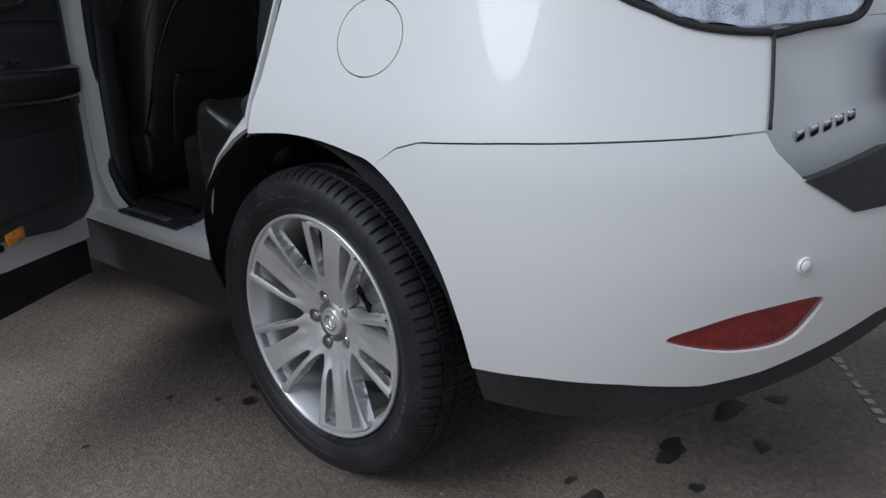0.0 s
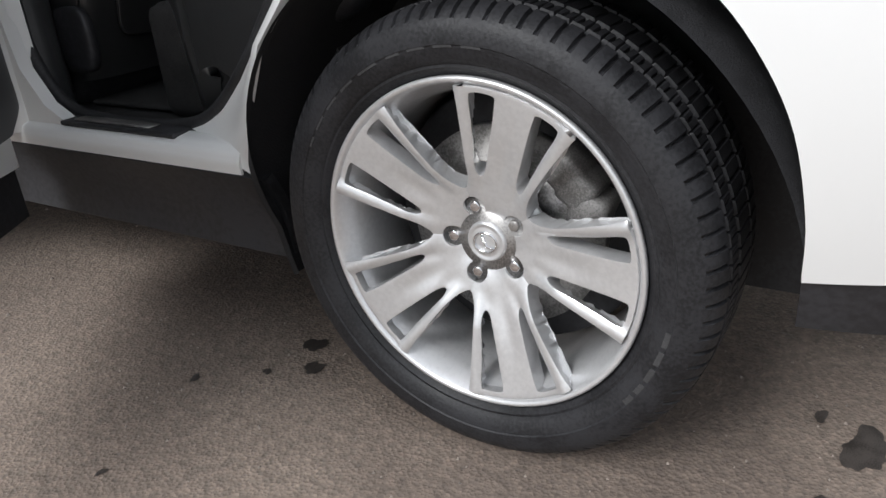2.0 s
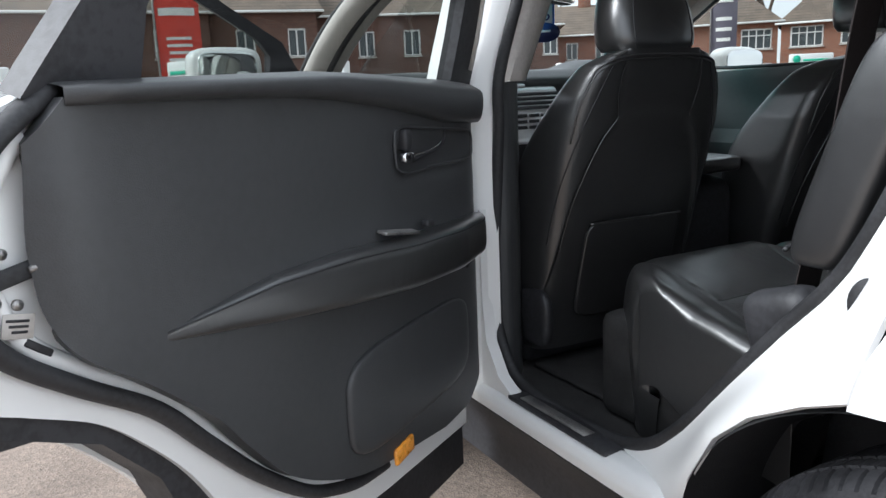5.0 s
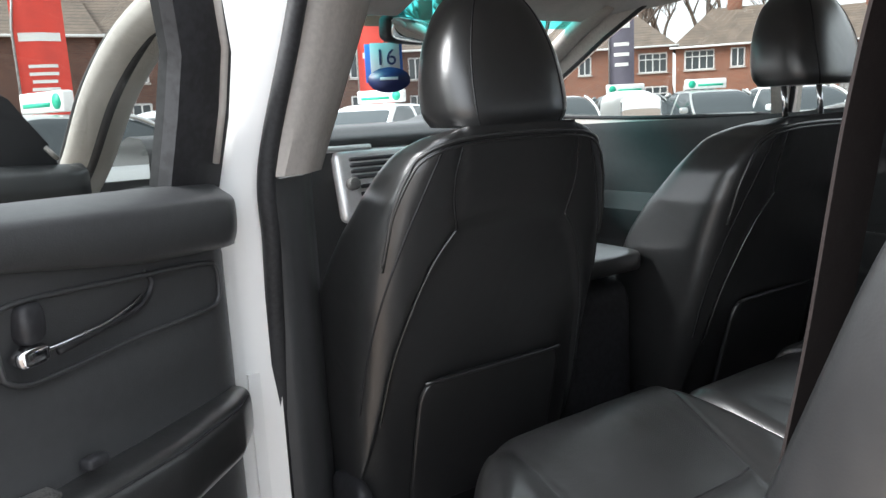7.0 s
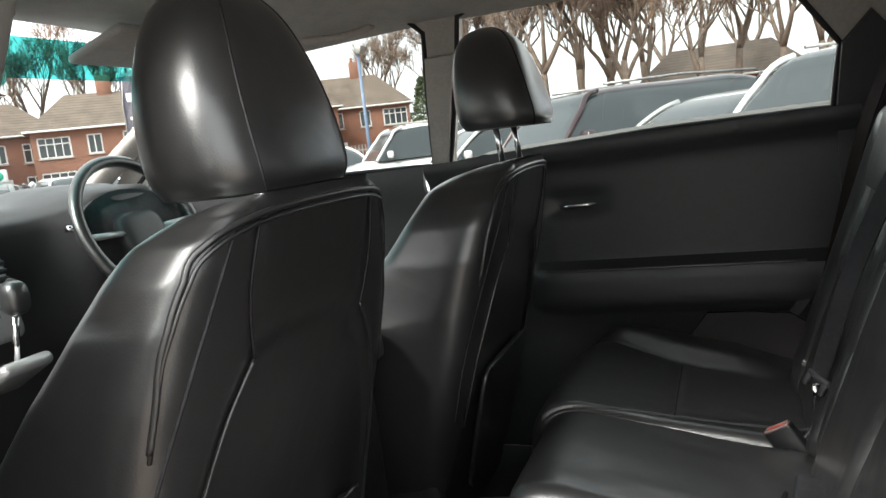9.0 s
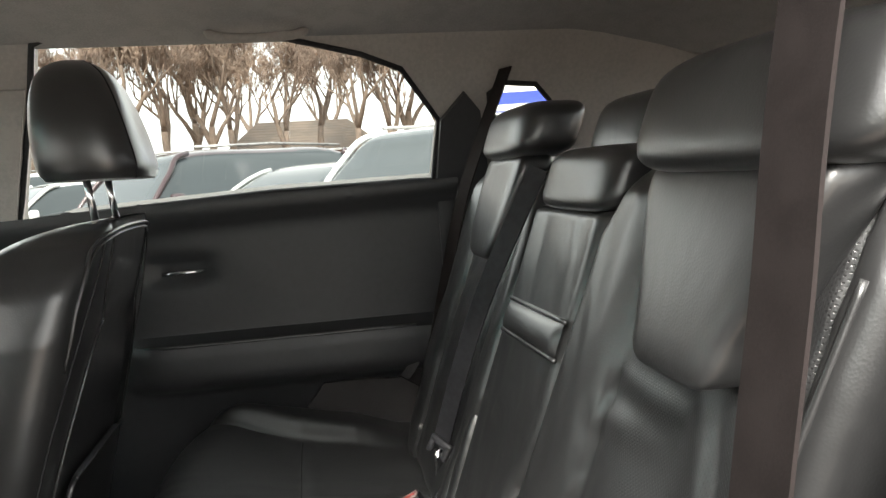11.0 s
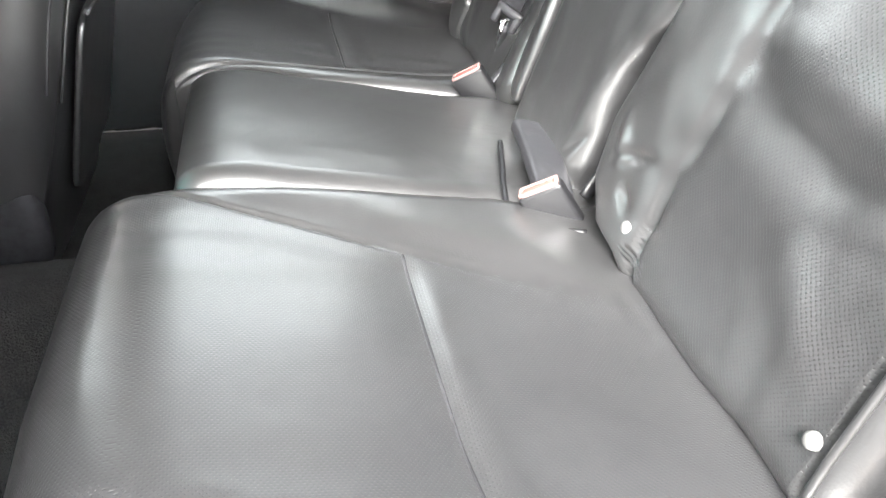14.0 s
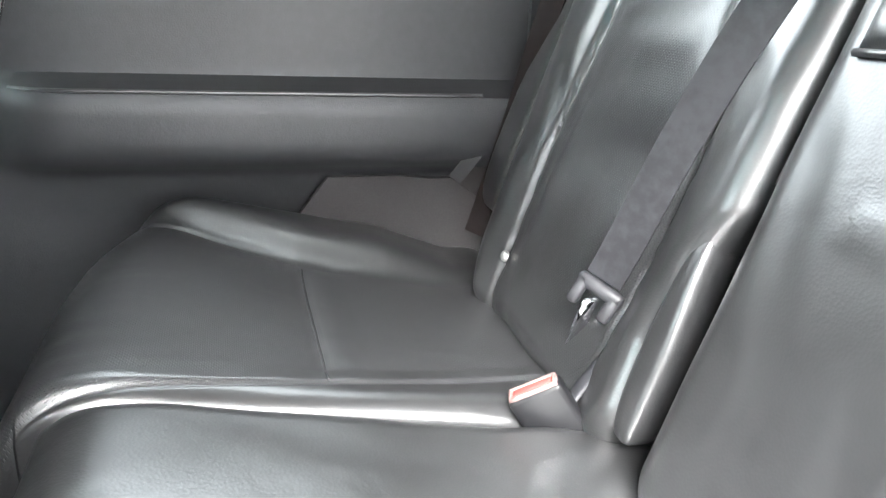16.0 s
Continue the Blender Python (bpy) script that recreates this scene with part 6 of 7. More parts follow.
    for sx in ((-1, 1) if posts else ()):
        foot = Vector((xc + sx * 0.068, yb(1.25) + 0.046, 1.222))
        part("headrest_post", tube([foot, foot + Vector((0, 0.012, 0.11))], 0.006, 10), M_CHROME, s, "chrome headrest post")
        part("post_collar", cyl(0.013, 0.010, 16, Matrix.Translation(foot + Vector((0, 0, 0.012))), bevel=0.003), M_PLASTIC, s)
    def cush(u, v):
        a = u * math.tau
        return Vector((xc + 0.25 * sgnpow(math.cos(a), 0.4) * math.cos((v - 0.5) * math.pi) ** 0.3, 1.55 + 0.27 * sgnpow(math.sin(a), 0.4) * math.cos((v - 0.5) * math.pi) ** 0.3, 0.68 + 0.09 * sgnpow(math.sin((v - 0.5) * math.pi), 0.4)))
    part("seat_cushion", sheet(cush, 48, 20, True), M_LEATHER, s)
    part("seat_base", rbox(0.44, 0.5, 0.2, 0.03, 2, pose(xc, 1.5, 0.53)), M_PLASTIC, s)
    part("recliner_cover", superpad(0.020, 0.065, 0.075, 0.6, 24, 18, m=pose(xc - 0.245, 1.16, 0.60)), M_PLASTIC, s, "black recliner cover")
    return s


near_front = front_seat(-0.440, "black leather front passenger seat", rest=(1.262, 1.488, 0.127, 0.076, 0.084))
far_front = front_seat(0.350, "black leather driver seat", 0.02, (1.305, 1.505, 0.120, 0.086, 0.048), True, 0.022, -0.042)
part("centre_console", superpad(0.11, 0.30, 0.225, 0.22, 40, 24, m=pose(-0.04, 1.48, 0.68)), M_PLASTIC, car, "black centre console with padded lid")
part("console_lid", superpad(0.118, 0.19, 0.024, 0.3, 40, 16, m=pose(-0.04, 1.34, 0.943)), M_LEATHER, car, "padded leather console lid")

# ---- dashboard ----
def dash(u, v):
    x = -0.74 + 1.48 * u
    sec = [(2.62, 1.165), (2.45, 1.232), (2.25, 1.262), (2.10, 1.255), (2.04, 1.222), (2.06, 1.12), (2.10, 0.98), (2.16, 0.80), (2.25, 0.60), (2.3, 0.45)]
    k = v * (len(sec) - 1)
    i = min(len(sec) - 2, int(k))
    f = k - i
    y, z = (sec[i][q] * (1 - f) + sec[i + 1][q] * f for q in (0, 1))
    hood = math.exp(-((x - 0.36) / 0.17) ** 4)
    y -= 0.10 * hood * (0.9 < z < 1.25)
    z += 0.035 * hood * (z > 1.20)
    y += 0.04 * abs(2 * u - 1) ** 3
    return Vector((x, y, z))


dashboard = part("dashboard", sheet(dash, 60, 40), M_TRIM, car, "black moulded dashboard")
part("instrument_panel", cyl(0.10, 0.02, 32, pose(0.33, 1.935, 1.17, 74, 0, 0) @ Matrix.Diagonal((1.7, 1, 1, 1))), M_PLASTIC, dashboard)
part("dash_strip", rbox(0.62, 0.02, 0.020, 0.008, 2, pose(-0.42, 2.045, 1.195)), M_ALLOY, dashboard, "silver dashboard strip")
bm = rbox(0.28, 0.05, 0.22, 0.03, 3, pose(-0.10, 2.035, 1.085, -12, 0, 0))
stack = part("centre_panel", bm, M_ALLOY, car, "silver centre stack with knobs and vents")
for k in range(4):
    part("vent_slat", rbox(0.22, 0.01, 0.012, 0.003, 1, pose(-0.10, 2.0 - 0.004 * k, 1.165 - 0.017 * k, -12, 0, 0)), M_PLASTIC, stack)
for x in (-0.205, 0.005):
    part("stack_knob", cyl(0.018, 0.03, 20, pose(x, 1.992, 1.095, 78, 0, 0), bevel=0.003), M_CAST, stack)
for k in range(3):
    for x in (-0.155, -0.10, -0.045):
        part("stack_button", rbox(0.044, 0.008, 0.012, 0.002, 2, pose(x, 1.998, 1.085 - 0.022 * k, -12, 0, 0)), M_PLASTIC, stack)
part("shift_gate", rbox(0.12, 0.14, 0.03, 0.02, 3, pose(-0.06, 1.95, 0.92, -28, 0, 0)), M_ALLOY, car, "silver gear selector gate")
part("gear_stem", tube([(-0.055, 1.94, 0.92), (-0.052, 1.912, 1.06)], 0.007, 10), M_CHROME, car)
part("gear_knob", superpad(0.025, 0.028, 0.036, 0.75, 24, 16, m=pose(-0.05, 1.911, 1.082)), M_LEATHER, car, "leather gear knob")
SW = pose(0.33, 1.90, 1.17, 66, 0, 0)
ringpts = [SW @ Vector((0.185 * math.cos(a * math.tau / 48), 0.185 * math.sin(a * math.tau / 48), 0)) for a in range(48)]
steer = part("steering_wheel", tube(ringpts, 0.015, 10, True), M_LEATHER, car, "black leather steering wheel")
part("wheel_boss", superpad(0.075, 0.06, 0.03, 0.55, 32, 16, m=SW @ pose(0, -0.01, -0.02)), M_TRIM, steer)
for a in (0, 180, 270):
    q = radians(a)
    part("wheel_spoke", tube([SW @ Vector((0.05 * math.cos(q), 0.05 * math.sin(q), -0.015)), SW @ Vector((0.18 * math.cos(q), 0.18 * math.sin(q), 0))], 0.016, 8, flat=0.5), M_ALLOY, steer)
part("column_stalk", tube([SW @ Vector((-0.04, 0.03, -0.05)), SW @ Vector((-0.17, 0.05, -0.05))], 0.008, 8), M_CHROME, car)
# windscreen and far front pillar
part("windscreen", panel([(-0.66, 1.20), (0.66, 1.20), (0.58, 1.60), (-0.58, 1.60)], lambda x, z: Vector((x, 2.60 - 1.72 * (z - 1.18) - 0.10 * x * x, z)), 0.12), M_SCREEN, car, "clear windscreen with green top band").visible_shadow = False
M_TEAL = glass("green_shade_band", (0.10, 0.62, 0.60))
part("shade_band", panel([(-0.60, 1.535), (0.60, 1.535), (0.59, 1.60), (-0.59, 1.60)], lambda x, z: Vector((x, 2.595 - 1.72 * (z - 1.18) - 0.10 * x * x, z)), 0.1), M_TEAL, car, "green sun shade band")
near_line = [(-0.85, 2.60, 1.10), (-0.82, 2.46, 1.20), (-0.785, 2.22, 1.38), (-0.735, 2.00, 1.51), (-0.66, 1.77, 1.60)]
far_line = [(0.70, 2.52, 1.20), (0.675, 2.22, 1.38), (0.64, 1.95, 1.52), (0.60, 1.75, 1.60)]
for ap in (near_line, far_line):
    part("front_pillar", tube(spline(ap, 5), 0.075 if ap is near_line else 0.045, 12, flat=0.6), M_GREYTRIM, car, "light grey front pillar trim")
part("pillar_seal", tube([p + Vector((-0.060, 0.05, 0.0)) for p in spline(near_line, 5)], 0.014, 8), M_RUBBER, car, "black front door seal")
part("pillar_seal", tube([p + Vector((0.0, -0.06, -0.01)) for p in spline(near_line, 5)], 0.012, 8), M_RUBBER, car, "black front door seal")
part("interior_mirror", superpad(0.115, 0.022, 0.037, 0.45, 32, 16, m=pose(-0.06, 1.90, 1.515, 4, 0, 28)), M_PLASTIC, car, "black interior mirror")
part("mirror_glass", superpad(0.106, 0.003, 0.031, 0.4, 32, 12, m=pose(-0.06, 1.90, 1.515, 4, 0, 28) @ pose(0, -0.0225, 0)), M_MIRROR, car)
part("mirror_stalk", tube([(-0.05, 1.92, 1.52), (-0.03, 1.96, 1.575)], 0.012, 8), M_PLASTIC, car)
part("sun_visor", rbox(0.44, 0.16, 0.02, 0.008, 2, pose(0.34, 1.76, 1.575, -18, 0, 0)), M_LINER, car)
part("sun_visor", rbox(0.44, 0.16, 0.02, 0.008, 2, pose(-0.34, 1.76, 1.575, -18, 0, 0)), M_LINER, car)
part("bonnet", sheet(lambda u, v: Vector(((-0.84 + 1.68 * u) * (1 - 0.12 * v ** 2), 2.50 + 1.12 * v, 1.11 - 0.07 * abs(2 * u - 1) ** 3 - 0.17 * v ** 2)), 20, 16), M_WHITE, car)
part("far_door_mirror", superpad(0.12, 0.06, 0.08, 0.55, 28, 16, m=pose(1.02, 2.05, 1.25)), M_WHITE, car, "white door mirror housing")
part("far_mirror_glass", superpad(0.10, 0.006, 0.064, 0.5, 28, 12, m=pose(1.02, 1.988, 1.25, 0, 0, -8)), M_MIRROR, car)
# card hung from the mirror: a number over a dark oval
M_CARD = mat("pale_grey_card", (0.50, 0.53, 0.58), 0.5)
M_BLUE = mat("navy_print", (0.015, 0.025, 0.10), 0.4)
M_SKY = mat("blue_print", (0.04, 0.16, 0.60), 0.4)
CARD = pose(-0.115, 1.93, 1.43, 0, 0, -30)
price_card = part("hanging_card", rbox(0.105, 0.003, 0.105, 0.0012, 1, CARD), M_SKY, car, "blue-edged card with a number and navy oval")
part("card_face", rbox(0.082, 0.003, 0.100, 0.0012, 1, CARD @ pose(0.004, -0.0022, 0.004)), M_CARD, price_card)
part("card_oval", cyl(0.05, 0.003, 32, CARD @ pose(0.012, -0.005, -0.048, 90, 0, 0) @ Matrix.Diagonal((1.2, 0.7, 1, 1))), M_BLUE, price_card, "navy oval")
part("oval_bar", rbox(0.05, 0.002, 0.008, 0.0006, 1, CARD @ pose(0.012, -0.0075, -0.044)), M_CARD, price_card)
fc = bpy.data.curves.new("number", "FONT")
fc.body = "16"
fc.size = 0.062
fc.align_x = "CENTER"
fc.extrude = 0.0006
nb = new("number", fc)
nb.data.materials.append(M_BLUE)
nb.matrix_world = CARD @ pose(0.006, -0.0048, -0.006, 90, 0, 0)
nb.parent = price_card
part("card_cord", tube([CARD @ Vector((0, 0, 0.05)), Vector((-0.06, 1.91, 1.55))], 0.0015, 5), M_RUBBER, car)


# ---- surroundings: car lot, street of brick houses, bare trees ----
def pol(az, d):
    return -1.1 + d * math.sin(radians(az)), 0.4 + d * math.cos(radians(az))


def brick_mat(name, c1, c2, mortar):
    m = mat(name, c1, 0.85)
    nt = m.node_tree
    b = nt.nodes["Principled BSDF"]
    co = nt.nodes.new("ShaderNodeTexCoord")
    mp = nt.nodes.new("ShaderNodeMapping")
    mp.inputs["Rotation"].default_value = (radians(90), 0, 0)
    br = nt.nodes.new("ShaderNodeTexBrick")
    br.inputs["Scale"].default_value = 1.0
    br.inputs["Brick Width"].default_value = 0.225
    br.inputs["Row Height"].default_value = 0.075
    br.inputs["Mortar Size"].default_value = 0.008
    br.inputs["Color1"].default_value = (*c1, 1)
    br.inputs["Color2"].default_value = (*c2, 1)
    br.inputs["Mortar"].default_value = (*mortar, 1)
    no = nt.nodes.new("ShaderNodeTexNoise")
    no.inputs["Scale"].default_value = 0.7
    mx = nt.nodes.new("ShaderNodeMixRGB")
    mx.blend_type = "MULTIPLY"
    mx.inputs[0].default_value = 0.35
    nt.links.new(co.outputs["Object"], mp.inputs[0])
    nt.links.new(mp.outputs[0], br.inputs["Vector"])
    nt.links.new(co.outputs["Object"], no.inputs["Vector"])
    nt.links.new(br.outputs["Color"], mx.inputs[1])
    nt.links.new(no.outputs["Fac"], mx.inputs[2])
    nt.links.new(mx.outputs[0], b.inputs["Base Color"])
    return m


M_BRICK = brick_mat("red_brick", (0.36, 0.13, 0.07), (0.26, 0.09, 0.055), (0.30, 0.25, 0.2))
M_BRICK_D = brick_mat("brown_brick", (0.18, 0.085, 0.06), (0.13, 0.06, 0.045), (0.16, 0.13, 0.11))
M_RENDER = mat("grey_render", (0.5, 0.48, 0.45), 0.9, vary=0.12, scale=1.5)
M_TILE = mat("brown_roof_tiles", (0.15, 0.115, 0.09), 0.85, vary=0.25, scale=1.2, bump=0.4, bscale=5)
def tile_courses(m):
    """Rows of roof tiles: the shade under each course is a dark line of colour."""
    nt = m.node_tree
    b = nt.nodes["Principled BSDF"]
    co = nt.nodes.new("ShaderNodeTexCoord")
    wv = nt.nodes.new("ShaderNodeTexWave")
    wv.bands_direction = "Z"
    wv.wave_profile = "SAW"
    wv.inputs["Scale"].default_value = 1.7
    wv.inputs["Distortion"].default_value = 0.15
    nt.links.new(co.outputs["Object"], wv.inputs["Vector"])
    rp = nt.nodes.new("ShaderNodeValToRGB")
    rp.color_ramp.elements[0].position, rp.color_ramp.elements[0].color = 0.05, (0.35, 0.35, 0.35, 1)
    rp.color_ramp.elements[1].position, rp.color_ramp.elements[1].color = 0.25, (1, 1, 1, 1)
    nt.links.new(wv.outputs["Fac"], rp.inputs["Fac"])
    mx = nt.nodes.new("ShaderNodeMixRGB")
    mx.blend_type = "MULTIPLY"
    mx.inputs[0].default_value = 0.8
    src = b.inputs["Base Color"].links[0].from_socket
    nt.links.new(src, mx.inputs[1])
    nt.links.new(rp.outputs[0], mx.inputs[2])
    nt.links.new(mx.outputs[0], b.inputs["Base Color"])


tile_courses(M_TILE)
M_UPVC = mat("white_upvc", (0.75, 0.75, 0.74), 0.4, vary=0.05, scale=3)
M_PANE = mat("dark_pane", (0.05, 0.06, 0.065), 0.06)
M_BARK = mat("winter_bark", (0.15, 0.11, 0.085), 0.9, vary=0.3, scale=4)
M_TWIG = mat("winter_twigs", (0.21, 0.15, 0.115), 0.9, vary=0.3, scale=2)
M_LEAF = mat("evergreen_leaf", (0.055, 0.075, 0.03), 0.8, vary=0.4, scale=3)
M_BANNER = mat("red_banner_cloth", (0.62, 0.06, 0.04), 0.7, vary=0.08, scale=3)
M_BANNER_D = mat("dark_banner_cloth", (0.10, 0.09, 0.12), 0.7, vary=0.15, scale=3)
M_PRINT = mat("white_print", (0.75, 0.75, 0.72), 0.7)
M_BLUE = mat("blue_sign", (0.03, 0.06, 0.42), 0.4, vary=0.05, scale=4)
M_GREEN = mat("green_print", (0.02, 0.42, 0.26), 0.5)
M_POLE = mat("blue_grey_pole", (0.16, 0.22, 0.32), 0.5, 0.2, vary=0.1, scale=4)
M_SILVERP = mat("silver_car_paint", (0.50, 0.51, 0.50), 0.3, 0.6, 0.8)
M_MAROON = mat("dark_plum_paint", (0.045, 0.022, 0.026), 0.3, 0.3, 0.8)
M_GREYP = mat("grey_car_paint", (0.17, 0.18, 0.18), 0.3, 0.5, 0.8)
M_BRIGHT = mat("white_car_paint", (0.72, 0.73, 0.73), 0.3, 0, 0.8)
M_WOOD = mat("brown_timber", (0.22, 0.10, 0.06), 0.8, vary=0.25, scale=2)


def house(az, d, rot, w, dep, eave, ridge, wall, hip=1.6, windows=(), chimneys=(), label="red brick house with a hipped tile roof", door_x=None):
    x, y = pol(az, d)
    h = thing("house", label, "house", (x, y, 0), "houses along the street")
    h.rotation_euler = (0, 0, radians(rot))
    hol = []
    for wx, wz, ww, wh in windows:
        hol.append([(wx - ww / 2, wz), (wx + ww / 2, wz), (wx + ww / 2, wz + wh), (wx - ww / 2, wz + wh)])
    bm = panel([(-w / 2, 0), (w / 2, 0), (w / 2, eave), (-w / 2, eave)], lambda u, v: Vector((u, 0, v)), 1.5, hol)
    def wl(a, b):
        f = [bm.verts.new(p) for p in ((*a, 0), (*b, 0), (*b, eave), (*a, eave))]
        bm.faces.new(f)
    wl((w / 2, 0), (w / 2, dep))
    wl((w / 2, dep), (-w / 2, dep))
    wl((-w / 2, dep), (-w / 2, 0))
    o = part("wall", bm, wall, h, smooth=False)
    o.matrix_parent_inverse.identity()
    bm = bmesh.new()
    e = 0.35
    b = [bm.verts.new(p) for p in ((-w / 2 - e, -e, eave - 0.1), (w / 2 + e, -e, eave - 0.1), (w / 2 + e, dep + e, eave - 0.1), (-w / 2 - e, dep + e, eave - 0.1))]
    t = [bm.verts.new((-w / 2 - e + hip, dep / 2, ridge)), bm.verts.new((w / 2 + e - hip, dep / 2, ridge))]
    for f in ((b[0], b[1], t[1], t[0]), (b[1], b[2], t[1]), (b[2], b[3], t[0], t[1]), (b[3], b[0], t[0]), (b[3], b[2], b[1], b[0])):
        bm.faces.new(f)
    o = part("roof", bm, M_TILE, h, smooth=False)
    o.matrix_parent_inverse.identity()
    gt = part("gutter", rbox(w + 2 * e, 0.1, 0.12, 0.03, 1, pose(0, -e, eave - 0.05)), M_UPVC, h)
    gt.matrix_parent_inverse.identity()
    for cx in chimneys:
        bm = rbox(0.9, 0.6, 1.5, 0.02, 1, pose(cx, dep / 2, ridge + 0.3))
        c = part("chimney", bm, wall, h)
        c.matrix_parent_inverse.identity()
        for k in (-0.22, 0.22):
            p = part("chimney_pot", cyl(0.12, 0.4, 10, pose(cx + k, dep / 2, ridge + 1.2), 0.09), M_BRICK, c)
            p.matrix_parent_inverse.identity()
    for wx, wz, ww, wh in windows:
        bm = bmesh.new()
        for sx, sz, lx, lz in ((0, 0, ww, 0.09), (0, wh, ww, 0.09), (-ww / 2, wh / 2, 0.09, wh), (ww / 2, wh / 2, 0.09, wh), (0, wh / 2, 0.07, wh)) + (((ww / 4, wh / 2, 0.05, wh), (-ww / 4, wh / 2, 0.05, wh), (0, wh * 0.68, ww, 0.06)) if ww > 1.1 else ()):
            rbox(lx, 0.08, lz, 0.0, 1, pose(wx + sx, 0.04, wz + sz), bm)
        f = part("window", bm, M_UPVC, h, "white framed window", smooth=False)
        f.matrix_parent_inverse.identity()
        p = part("pane", rbox(ww, 0.01, wh, 0, 1, pose(wx, 0.09, wz + wh / 2)), M_PANE, f, smooth=False)
        p.matrix_parent_inverse.identity()
        s = part("sill", rbox(ww + 0.2, 0.16, 0.07, 0.01, 1, pose(wx, -0.02, wz - 0.06)), M_RENDER, f, smooth=False)
        s.matrix_parent_inverse.identity()
    if door_x is not None:
        o = part("door", rbox(0.95, 0.08, 2.05, 0.02, 1, pose(door_x, -0.04, 1.03)), M_UPVC, h)
        o.matrix_parent_inverse.identity()
    return h


semi = [(-3.2, 3.0, 1.7, 1.15), (-1.0, 3.05, 0.75, 1.1), (1.0, 3.05, 0.75, 1.1), (3.2, 3.0, 1.7, 1.15), (-3.2, 0.8, 1.8, 1.3), (3.2, 0.8, 1.8, 1.3)]
house(46.5, 50, -46, 8.8, 7, 4.6, 6.9, M_BRICK, 2.4, semi, (0.0,), door_x=1.0)
house(57.0, 50, -55, 9.2, 7, 4.4, 6.9, M_BRICK, 2.4, semi, (-1.2, 2.6), door_x=1.0)
house(63.2, 56, -62, 8.6, 7, 4.5, 7.0, M_BRICK, 2.4, semi, (0.8,), door_x=-1.0)
house(38.5, 54, -36, 9, 7, 4.7, 7.0, M_BRICK, 2.4, semi, (0.0,), door_x=1.0)
row = [(x0 + dx, z, 1.0, 1.4) for x0 in (-4.6, 0, 4.6) for dx in (-1.1, 1.1) for z in (0.9, 3.1)]
row = [(a, b + 0.1, 0.8, 1.25) for a, b, _, _ in row]
house(2.0, 36, -4, 11, 8, 5.2, 7.4, M_BRICK_D, 0.4, [w for w in row if abs(w[0]) < 4], (-3.6, 0.2, 3.8), "dark brown brick terrace with a slate roof")
house(-9.5, 36, 8, 6, 8, 5.2, 7.4, M_RENDER, 0.4, row[4:8], (0.2,), "grey rendered house with a slate roof")
house(20.5, 40, -20, 14, 8, 5.3, 7.6, M_BRICK_D, 0.4, row, (-4.6, 0.2, 4.8), "dark brown brick terrace with a slate roof")
house(31.5, 46, -32, 8, 8, 4.9, 7.2, M_BRICK_D, 0.4, row[2:10], (2.0,), "dark brown brick terrace with a slate roof")
house(11.5, 37, -12, 9.0, 8, 5.3, 7.5, M_BRICK_D, 0.4, [w for w in row if abs(w[0]) < 4], (-2.0, 2.0), "dark brown brick terrace with a slate roof")
house(90.0, 46, -90, 9.0, 7, 3.1, 5.1, M_BRICK, 2.0, [(-2.6, 1.2, 1.2, 1.1), (2.4, 1.2, 1.2, 1.1)], (), "low brown brick building with a pitched roof")
house(97.8, 48, -98, 7.5, 7, 3.4, 3.9, M_BRICK, 0.5, [(-1.5, 1.6, 1.6, 0.9), (1.8, 1.6, 1.6, 0.9)], (), "low flat-roofed brick building with two windows")

# boundary wall and railings
x0, y0 = pol(81, 33)
x1, y1 = pol(108, 33)
bw = thing("boundary_wall", "red brown boundary wall with a coping", "wall", ((x0 + x1) / 2, (y0 + y1) / 2, 0))
L = math.dist((x0, y0), (x1, y1))
bw.rotation_euler = (0, 0, math.atan2(y1 - y0, x1 - x0))
for nm, sz, zc, m in (("wall_panel", (L, 0.22, 2.0), 1.0, M_BRICK), ("coping", (L + 0.1, 0.3, 0.08), 2.04, M_WOOD)):
    o = part(nm, rbox(*sz, 0.01, 1, pose(0, 0, zc)), m, bw, smooth=False)
    o.matrix_parent_inverse.identity()
xa, ya = pol(58, 36)
xb, yb_ = pol(72, 36)
fence = thing("railings", "pale steel palisade railings beside the road", "fence", ((xa + xb) / 2, (ya + yb_) / 2, 0))
fence.rotation_euler = (0, 0, math.atan2(yb_ - ya, xb - xa))
FL = math.dist((xa, ya), (xb, yb_))
pale = rbox(0.06, 0.02, 1.6, 0.0, 1, pose(0, 0, 0.8))
pme = bpy.data.meshes.new("pale")
pale.to_mesh(pme)
pale.free()
pme.materials.append(M_STEEL)
for k in range(int(FL / 0.16)):
    o = new("pale", pme)
    o.parent = fence
    o.location = (-FL / 2 + k * 0.16, 0, 0)
for z in (0.35, 1.35):
    o = part("rail", rbox(FL, 0.05, 0.05, 0, 1, pose(0, 0.04, z)), M_STEEL, fence)
    o.matrix_parent_inverse.identity()


